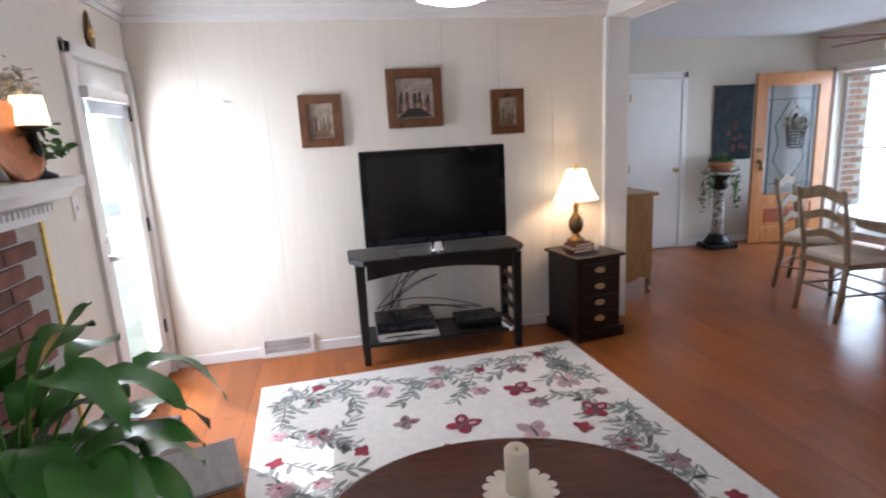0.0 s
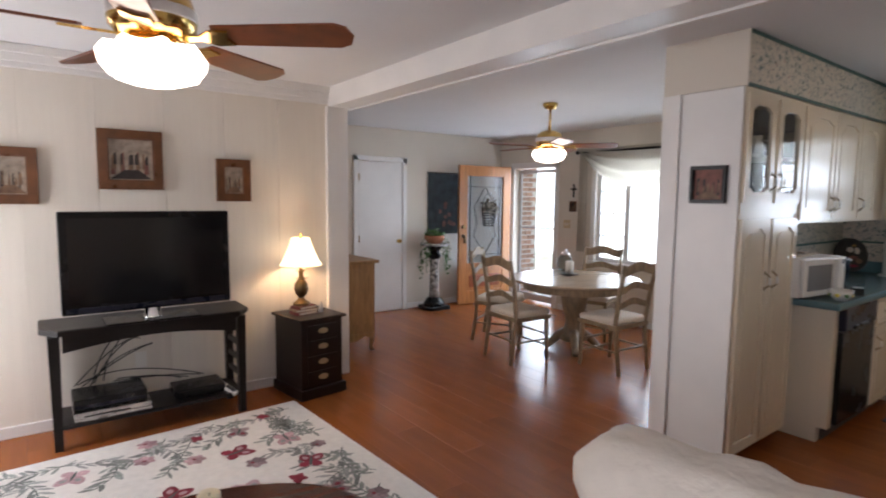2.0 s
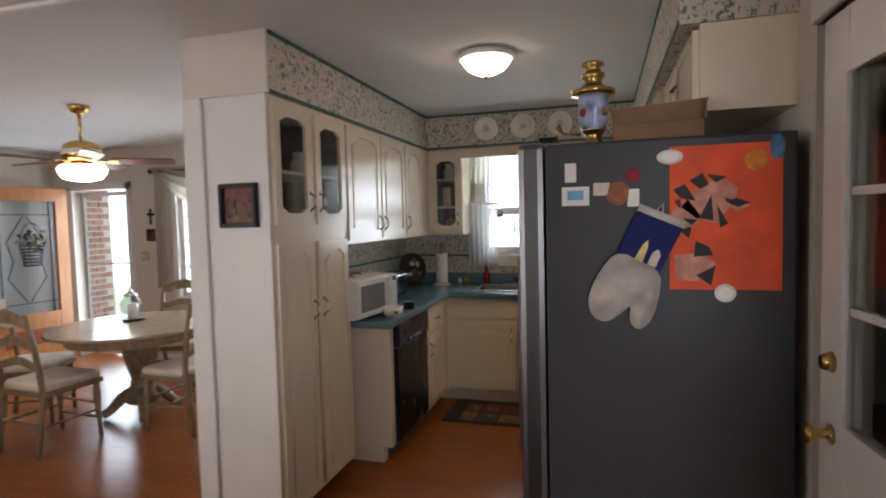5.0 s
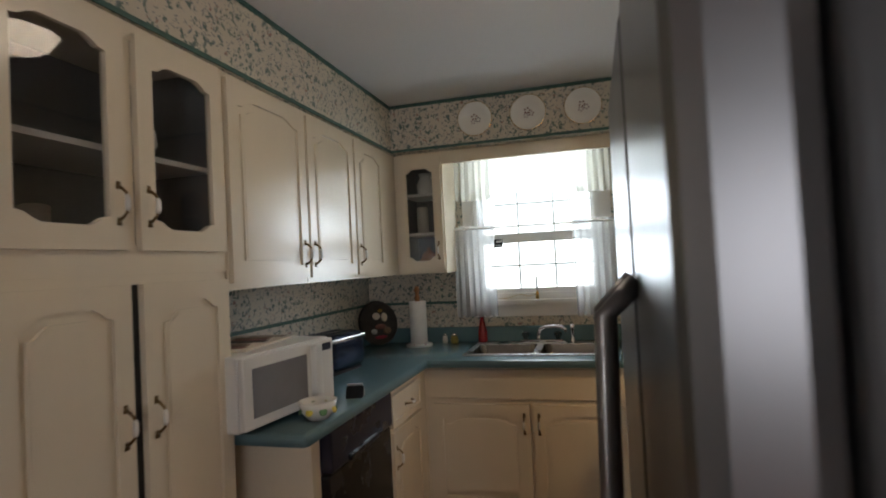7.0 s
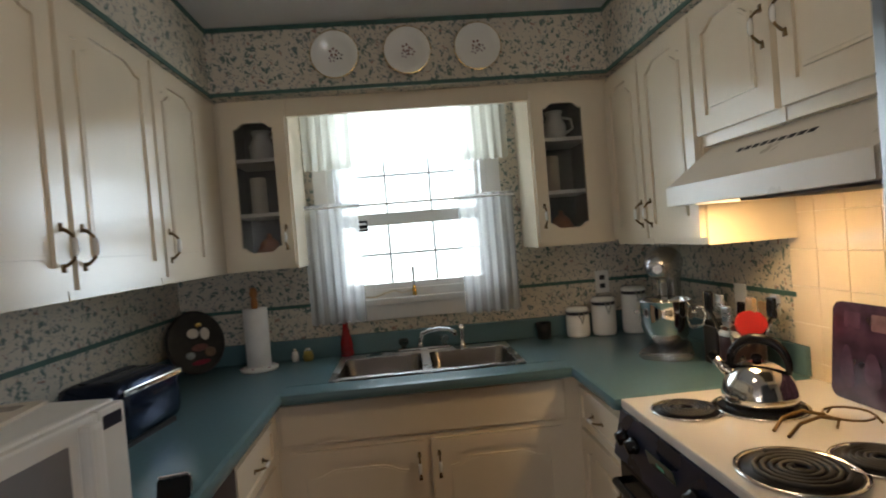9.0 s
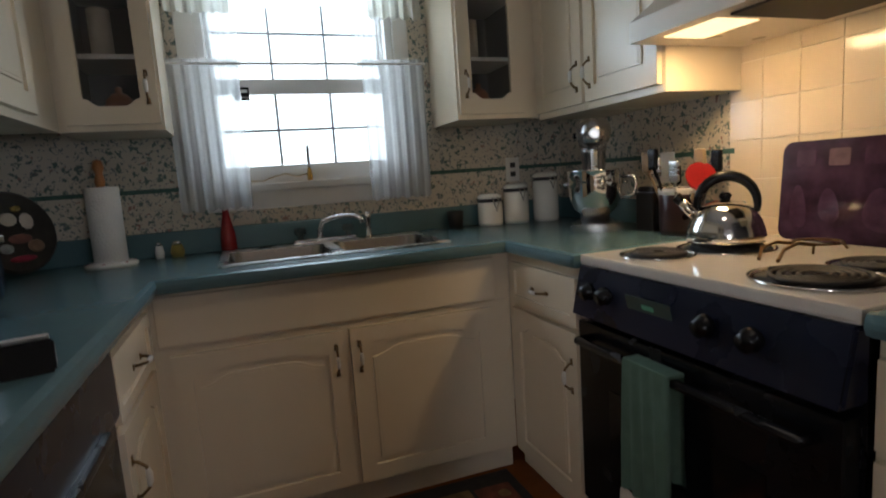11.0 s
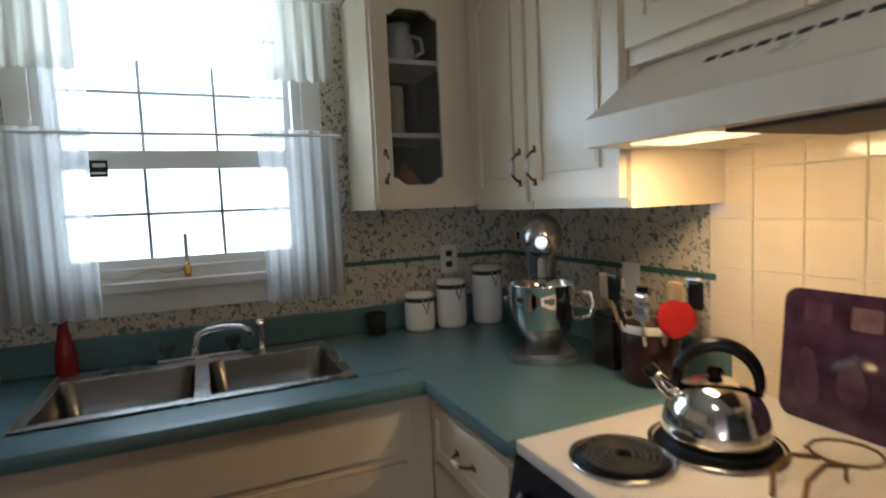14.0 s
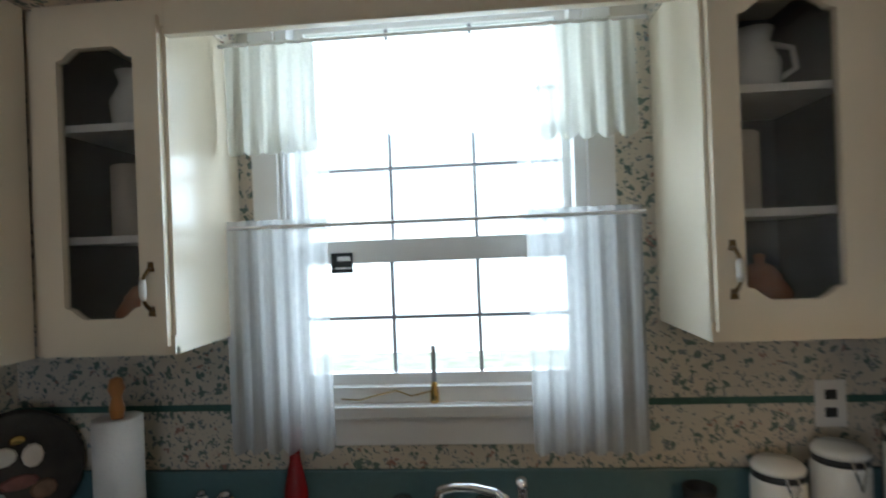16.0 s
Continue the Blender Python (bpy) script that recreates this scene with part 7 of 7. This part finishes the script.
part("red_spatula", prism(smoothed([(-0.03, -0.005), (0.04, -0.005), (0.062, 0.035), (0.045, 0.085), (0.0, 0.1), (-0.05, 0.07), (-0.052, 0.02)], 1), -0.006, 0.006, bevel=0.004), mat("red_silicone", (0.3, 0.008, 0.008), 0.4), uc, "broad red silicone spatula", m=pose(-0.15, 0.035, 0.165, 20, 30, 80) @ Matrix.Scale(0.86, 4))
part("spatula_handle", tube([(-0.02, 0.01, 0.03), (-0.07, 0.025, 0.14), (-0.145, 0.035, 0.17)], 0.007, 8), STEEL, uc)
pm = thing("pepper_mill", "dark jars of spice beside the crock", "spice jar", pose(5.42, -0.625, 0.93))
part("jar", box(-0.045, 0.045, -0.04, 0.04, 0, 0.14, 0.006), ESPRESSO, pm)
part("paper_label", box(-0.0455, -0.0445, -0.025, 0.025, 0.03, 0.1), GREY, pm)
part("lid", box(-0.04, 0.04, -0.035, 0.035, 0.14, 0.16, 0.006), BLACK, pm)

# kettle, board, trivet, towel
kt = thing("kettle", "polished steel whistling kettle on a burner", "kettle", pose(4.93, -0.44, 0.944, 0, 0, 48))
kt.scale = (0.9, 0.9, 0.9)
part("body", lathe([(0.09, 0), (0.105, 0.01), (0.108, 0.03), (0.104, 0.05), (0.096, 0.075), (0.083, 0.098), (0.065, 0.115), (0.044, 0.126), (0.02, 0.132), (0, 0.133)], 40), CHROME, kt, smooth=True)
part("lid_knob", lathe([(0.01, 0.128), (0.018, 0.145), (0.012, 0.155), (0, 0.157)], 14), BLACK, kt, smooth=True)
part("spout", tube([(0.07, 0, 0.085), (0.105, 0, 0.115), (0.125, 0, 0.14)], [0.022, 0.016, 0.014], 12), CHROME, kt, smooth=True)
part("handle", tube([(0.08 * math.cos(a) - 0.004, 0, 0.118 + 0.085 * math.sin(a)) for a in (-0.35 + 3.75 * k / 18 for k in range(19))], [0.009 + 0.007 * math.sin(3.1416 * k / 18) for k in range(19)], 14), BLACK, kt, smooth=True)
part("whistle", tube([(0.12, 0, 0.135), (0.135, 0, 0.15)], [0.017, 0.015], 10), BLACK, kt)
bd = thing("cutting_board", "large dark glass board with a street scene", "cutting board", pose(4.72, -0.69, 0.931, 5, 0, 0))
part("board", prism(rounded(-0.26, 0.26, 0, 0.275, 0.03), -0.008, 0.0, bevel=0.002), mat("dark_printed_glass", (0.035, 0.018, 0.035), 0.12, vary=0.5, scale=14, bump=0), bd)
PLUM = tone("plum_print", (0.05, 0.025, 0.05), 0.15)
PLUM_PALE = tone("pale_plum_print", (0.12, 0.075, 0.09), 0.15)
for k in range(5):
    part("printed_shape", prism(rounded(-0.2 + 0.09 * k, -0.145 + 0.09 * k, 0.205, 0.25, 0.006), 0.0, 0.001), PLUM_PALE if k % 2 else PLUM, bd)
for x, z, w, h in ((-0.21, 0.06, 0.09, 0.09), (-0.08, 0.03, 0.12, 0.12), (0.08, 0.05, 0.07, 0.1), (0.17, 0.03, 0.06, 0.13)):
    part("printed_shape", prism(smoothed([(x, z), (x + w, z + 0.1 * h), (x + 0.8 * w, z + h), (x + 0.3 * w, z + 0.9 * h)], 2), 0.0, 0.001), PLUM, bd)
tv_ = thing("wire_trivet", "small wire trivet resting on the cooktop", "trivet", pose(4.77, -0.565, 0.93))
bm = tube([(0.055 * math.cos(k * 0.5236), 0.055 * math.sin(k * 0.5236), 0.022) for k in range(13)], 0.003, 6)
for k in range(3):
    a = k * 2.1
    tube([(0.055 * math.cos(a), 0.055 * math.sin(a), 0.022), (0.07 * math.cos(a), 0.07 * math.sin(a), 0.003)], 0.003, 6, bm)
part("ring", bm, OLDBRASS, tv_)
part("prong", tube([(0.01, 0.055, 0.022), (0.03, 0.1, 0.03), (0.02, 0.16, 0.022), (-0.01, 0.205, 0.004)], 0.0045, 8), OLDBRASS, tv_)
part("prong", tube([(-0.03, 0.047, 0.022), (-0.02, 0.09, 0.03), (-0.03, 0.15, 0.022), (-0.055, 0.2, 0.004)], 0.0045, 8), OLDBRASS, tv_)
tt = thing("kitchen_towel", "green towel with embroidered white border on the oven handle", "towel", pose(4.785, -0.065, 0.715))
TOWEL = mat("sage_terry", (0.1, 0.17, 0.12), 0.95, vary=0.1, scale=30, bump=0.4, bump_scale=400)


def cloth(y_off, z0, z1, w0, w1, seed):
    bm, rows = bmesh.new(), []
    for j in range(13):
        v = j / 12
        w = w0 + (w1 - w0) * v
        rows.append([(x * w, y_off + 0.006 * math.sin(x * 26 + seed + v) * (0.3 + v), z1 + (z0 - z1) * v) for x in (k / 16 - 0.5 for k in range(17))])
    for dy in (0, 0.005):
        g = [[bm.verts.new((a, b + dy, c)) for a, b, c in r] for r in rows]
        for a, b in zip(g, g[1:]):
            for i in range(16):
                bm.faces.new((a[i], a[i + 1], b[i + 1], b[i]))
    return bm


part("front_fold", cloth(0.016, -0.33, 0.0, 0.15, 0.17, 1), TOWEL, tt, smooth=True)
part("back_fold", cloth(-0.024, -0.26, 0.0, 0.15, 0.16, 2), TOWEL, tt, smooth=True)
part("top_fold", box(-0.075, 0.075, -0.024, 0.021, -0.002, 0.006, 0.002), TOWEL, tt)
part("embroidered_border", cloth(0.021, -0.4, -0.33, 0.17, 0.175, 1), LINEN, tt, "cream border with small motifs", smooth=True)
for k in range(5):
    part("stitched_motif", box(-0.07 + 0.03 * k, -0.055 + 0.03 * k, 0.03, 0.0315, -0.375, -0.36), (CRIM, SAGE, BRASS)[k % 3], tt)

# kitchen mat
km = thing("kitchen_mat", "dark woven kitchen mat with patchwork pictures", "mat", pose(5.42, 0.45, 0, 0, 0, 0))
part("woven_ground", box(-0.25, 0.25, -0.55, 0.55, 0, 0.008, 0.003), mat("charcoal_weave", (0.035, 0.028, 0.022), 0.95, vary=0.3, scale=30, bump=0.5, bump_scale=250), km)
OCHRE, RUST, SLATE_WEAVE = tone("ochre_weave", (0.24, 0.15, 0.06), 0.95), tone("rust_weave", (0.17, 0.05, 0.03), 0.95), tone("slate_weave", (0.08, 0.085, 0.08), 0.95)
rnd = random.Random(29)
y = -0.51
while y < 0.4:
    h = rnd.uniform(0.1, 0.2)
    for x0, x1 in ((-0.21, -0.03), (-0.01, 0.2)):
        w = (x1 - x0) * rnd.uniform(0.8, 1.0)
        p = part("woven_patch", prism(rounded(x0, x0 + w, y, min(y + h - 0.015, 0.52), 0.006), 0.008, 0.0092, axis="z"), rnd.choice((OCHRE, RUST, SLATE_WEAVE, RUST)), km)
        for j in range(3):
            u, v = x0 + rnd.uniform(0.01, 0.6) * w, y + rnd.uniform(0.01, 0.5) * h
            part("woven_figure", prism(smoothed([(u, v), (u + 0.05, v + 0.01), (u + 0.045, v + 0.045), (u + 0.005, v + 0.05)], 1), 0.0088, 0.0099, axis="z"), rnd.choice((T_DARK, OCHRE, T_STREET, SLATE_WEAVE)), p)
    y += h

# things on the fridge
ol2 = thing("oil_lamp", "brass and painted china oil lamp on the refrigerator", "oil lamp", pose(3.2, -0.17, 1.776))
ol2.scale = (0.85, 0.85, 0.85)
part("foot", lathe([(0.05, 0), (0.05, 0.01), (0.025, 0.03), (0.045, 0.06), (0.05, 0.065)], 20), BRASS, ol2, smooth=True)
part("china_body", lathe([(0.045, 0.065), (0.055, 0.09), (0.06, 0.16), (0.058, 0.2)], 20), mat("blue_white_china", (0.3, 0.36, 0.52), 0.2, vary=0.6, scale=18, bump=0), ol2, "blue and white painted china", True)
for k in range(4):
    part("painted_flower", lathe([(0.018, 0), (0.01, 0.003), (0, 0.003)], 8), (CRIM, BRASS)[k % 2], ol2, m=pose(0.058 * math.cos(k * 1.57 + 2.4), 0.058 * math.sin(k * 1.57 + 2.4), 0.13, 0, 90, math.degrees(k * 1.57 + 2.4)))
part("collar", lathe([(0.058, 0.2), (0.085, 0.205), (0.085, 0.22), (0.045, 0.235), (0.03, 0.26), (0.045, 0.27), (0.045, 0.285), (0.03, 0.29), (0.03, 0.31), (0.045, 0.32), (0.04, 0.33), (0, 0.33)], 22), BRASS, ol2, smooth=True)
part("wick_key", tube([(0, 0.05, 0.05), (0, 0.12, 0.06), (0, 0.14, 0.09)], [0.005, 0.005, 0.012], 6), BRASS, ol2)
KRAFT = mat("kraft_cardboard", (0.24, 0.14, 0.07), 0.8, vary=0.1, scale=8)
cbx = thing("cardboard_box", "flattened brown cardboard box on the refrigerator", "box", pose(3.26, -0.37, 1.776, 0, 0, -4))
part("box", box(-0.13, 0.18, -0.14, 0.13, 0, 0.06, 0.003), KRAFT, cbx)
part("open_flap", prism([(-0.14, 0.062), (0.13, 0.062), (0.14, 0.12), (-0.16, 0.135)], -0.06, -0.056, axis="x"), KRAFT, cbx)
part("side_flap", prism([(-0.12, 0.062), (0.16, 0.062), (0.15, 0.11), (-0.1, 0.125)], -0.15, -0.146), KRAFT, cbx)
XF = 3.062
pst = thing("tiger_lily_poster", "orange paper collage with black and pink shapes on the fridge", "poster", pose(XF, 0, 0))
part("sheet", box(-0.004, -0.001, -0.7, -0.395, 1.31, 1.745), mat("orange_paper", (0.8, 0.09, 0.015), 0.6, vary=0.2, scale=9, bump=0.05), pst)
INK, BLUSH = tone("black_paper", (0.02, 0.012, 0.012)), tone("blush_paper", (0.6, 0.25, 0.18))
rnd = random.Random(6)


def collage(material, k, *shapes):
    """Flat paper pieces; u runs across the sheet and v down it, both from 0 to 1."""
    for shape in shapes:
        part("paper_shape", prism([(-0.395 - 0.305 * u, 1.745 - 0.435 * v) for u, v in shape], -0.0045 - 0.0004 * k, -0.0035, axis="x"), material, pst)


collage(BLUSH, 1, ((0.1, 0.42), (0.3, 0.26), (0.5, 0.24), (0.62, 0.3), (0.58, 0.4), (0.42, 0.54), (0.24, 0.5)), ((0.02, 0.45), (0.16, 0.36), (0.3, 0.5), (0.12, 0.62), (0.03, 0.6)), ((0.04, 0.76), (0.3, 0.74), (0.42, 0.82), (0.25, 0.94), (0.06, 0.94)), ((0.48, 0.36), (0.72, 0.42), (0.6, 0.46)))
collage(INK, 2, ((0.18, 0.24), (0.3, 0.19), (0.36, 0.27), (0.28, 0.3)), ((0.34, 0.2), (0.52, 0.22), (0.42, 0.26)), ((0.03, 0.3), (0.14, 0.26), (0.24, 0.38), (0.1, 0.36)), ((0.04, 0.38), (0.1, 0.36), (0.1, 0.44)), ((0.38, 0.34), (0.4, 0.52), (0.27, 0.5)), ((0.43, 0.41), (0.53, 0.54), (0.46, 0.57)), ((0.5, 0.39), (0.6, 0.37), (0.73, 0.4), (0.62, 0.43)), ((0.12, 0.5), (0.26, 0.51), (0.2, 0.55)), ((0.08, 0.58), (0.2, 0.56), (0.18, 0.64)), ((0.24, 0.66), (0.36, 0.7), (0.4, 0.76), (0.22, 0.77)), ((0.24, 0.9), (0.42, 0.83), (0.38, 0.97)))
part("yellow_sun", lathe([(0.032, 0), (0.03, 0.001), (0, 0.001)], 18), tone("amber_paper", (0.8, 0.25, 0.02)), pst, m=pose(-0.005, -0.63, 1.695, 0, -90, 0))


def magnet(name, y, z, w, h, material, label, round_=False):
    bm = lathe([(w / 2, 0), (w / 2, 0.004), (w * 0.35, 0.008), (0, 0.008)], 16, squash=h / w) if round_ else prism([(-w / 2, -h / 2), (w / 2, -h / 2), (w / 2, h / 2), (-w / 2, h / 2)], 0, 0.006, axis="z", bevel=0.002)
    return tagged(part(name, bm, material, m=pose(XF - 0.001, y, z, 0, -90, 0) @ pose(0, 0, 0, 0, 0, 90)), label, "magnet", "fridge magnets")


magnet("paper_note", -0.115, 1.605, 0.085, 0.06, PLASTIC, "white note with a blue panel on the fridge")
magnet("blue_label", -0.115, 1.608, 0.05, 0.03, tone("pale_blue", (0.15, 0.4, 0.6)), "pale blue panel of the note").location.x -= 0.006
magnet("magnetic_clip", -0.1, 1.68, 0.035, 0.06, PLASTIC, "white magnetic clip holding a note")
magnet("fridge_magnet", -0.195, 1.625, 0.05, 0.04, LINEN, "small cream square magnet")
magnet("fridge_magnet", -0.245, 1.61, 0.075, 0.075, tone("orange_brown", (0.3, 0.1, 0.04)), "round orange and brown fridge magnet", True)
magnet("fridge_magnet", -0.29, 1.665, 0.045, 0.045, CRIM, "round crimson magnet with white centre", True)
magnet("fridge_magnet", -0.395, 1.715, 0.075, 0.045, PLASTIC, "white oval magnet with faint print", True)
magnet("fridge_magnet", -0.685, 1.73, 0.04, 0.075, tone("blue_glaze", (0.08, 0.2, 0.35)), "blue figure magnet at the poster's corner", True)
magnet("fridge_magnet", -0.55, 1.3, 0.06, 0.055, PORCELAIN, "white rooster-like magnet under the poster", True)
magnet("magnetic_hook", -0.29, 1.595, 0.035, 0.055, PLASTIC, "white magnetic hook holding the oven mitt")
om = thing("oven_mitt", "navy and white winter oven mitt hanging from a hook", "oven mitt", pose(XF - 0.012, -0.36, 1.55, 24, 0, 0))
CUFF = mat("navy_cotton", (0.012, 0.02, 0.12), 0.9, vary=0.15, scale=30, bump=0.3, bump_scale=300)
MITT = mat("winter_print_cotton", (0.55, 0.5, 0.45), 0.9, vary=0.25, scale=14, bump=0.3, bump_scale=250)
part("cuff", prism([(-0.085, -0.02), (0.055, -0.02), (0.06, -0.16), (-0.08, -0.17)], -0.02, 0.008, axis="x", bevel=0.006), CUFF, om, "navy blue cuff")
part("cuff_trim", prism([(-0.088, -0.02), (0.058, -0.02), (0.057, 0.002), (-0.088, 0.002)], -0.022, 0.009, axis="x", bevel=0.004), MITT, om, "pale binding")
part("mitten", prism(smoothed([(-0.08, -0.16), (0.06, -0.15), (0.085, -0.24), (0.085, -0.33), (0.05, -0.38), (0.0, -0.38), (-0.03, -0.33), (-0.045, -0.29), (-0.06, -0.35), (-0.1, -0.36), (-0.12, -0.31), (-0.105, -0.22)]), -0.024, 0.009, axis="x", bevel=0.009), MITT, om, "white printed mitten", True)
part("printed_candle", prism([(-0.02, -0.16), (0.005, -0.16), (0.0, -0.11), (-0.008, -0.09), (-0.016, -0.11)], -0.0265, -0.019, axis="x"), tone("candle_yellow", (0.8, 0.6, 0.2)), om)
part("printed_candle", prism([(-0.06, -0.16), (-0.035, -0.16), (-0.035, -0.12), (-0.047, -0.105), (-0.06, -0.12)], -0.0265, -0.019, axis="x"), LINEN, om)
part("hang_loop", tube([(0.0, -0.015, 0.0), (0.0, -0.005, 0.03), (0.0, 0.005, 0.0)], 0.003, 6), MITT, om)

# ---- pieces: wall tiles, bricks, panels and planks ----
tiles = setting("tile_backing", box(4.25, 5.222, YS, YS + 0.006, 0.86, 1.72), GROUT, "grout behind the range tiles", "tiles")
s = 0.1215
me = None
for i in range(8):
    for j in range(7):
        x, z = 5.22 - s * (i + 1), 0.86 + s * j
        if me is None:
            t = part("tile", box(0.001, s - 0.001, 0, 0.004, 0.001, s - 0.001, 0.0018), TILE, tiles)
            me = t.data
        else:
            t = new("tile", me)
            t.parent = tiles
        t.location = (x, YS + 0.006, z)
me = None
for j in range(19):
    for i in range(8):
        y = 0.92 + i * 0.215 + (0.107 if j % 2 else 0)
        if y > 2.4:
            continue
        if me is None:
            t = part("brick", box(0, 0.02, 0, 0.203, 0, 0.057, 0.004), BRICK, fp)
            me = t.data
        else:
            t = new("brick", me)
            t.parent = fp
        t.location = (-0.75, y, 0.02 + j * 0.067)
me = None
for j in range(36):
    for i in range(3):
        x = 6.452 + i * 0.152 - (0.0 if j % 2 else 0.07)
        if x < 6.44 or x > 6.74:
            continue
        if me is None:
            t = part("brick", box(0, 0.138, -0.014, 0, 0, 0.06, 0.004), PALEBRICK, porch)
            me = t.data
        else:
            t = new("brick", me)
            t.parent = porch
        t.location = (x, 5.967, j * 0.075)
me = None
for i in range(8):
    x = XW + i * 0.4065
    if me is None:
        t = part("wall_panel", box(0.001, 0.4055, -0.012, 0, 0.0, 2.32, 0.0015), PANEL, bpy.data.objects["wall_television"])
        me = t.data
    else:
        t = new("wall_panel", me)
        t.parent = bpy.data.objects["wall_television"]
    t.location = (x, YT + 0.012, 0)
me = None
ground_floor = bpy.data.objects["floor"]
for i in range(39):
    for j in range(9):
        x, y = -1.0 + i * 0.192, -2.6 + j * 1.22 - (i * 0.47) % 1.22
        y0, y1 = max(y, -2.6), min(y + 1.22, 6.3)
        if x > 6.4 or y1 - y0 < 0.05:
            continue
        if y1 - y0 < 1.21:
            t = part("plank", box(0.0006, 0.1914, 0.0006, y1 - y0 - 0.0006, -0.012, 0.0), PLANK, ground_floor)
        elif me is None:
            t = part("plank", box(0.0006, 0.1914, 0.0006, 1.2194, -0.012, 0.0), PLANK, ground_floor)
            me = t.data
        else:
            t = new("plank", me)
            t.parent = ground_floor
        t.location = (x, y0, 0)
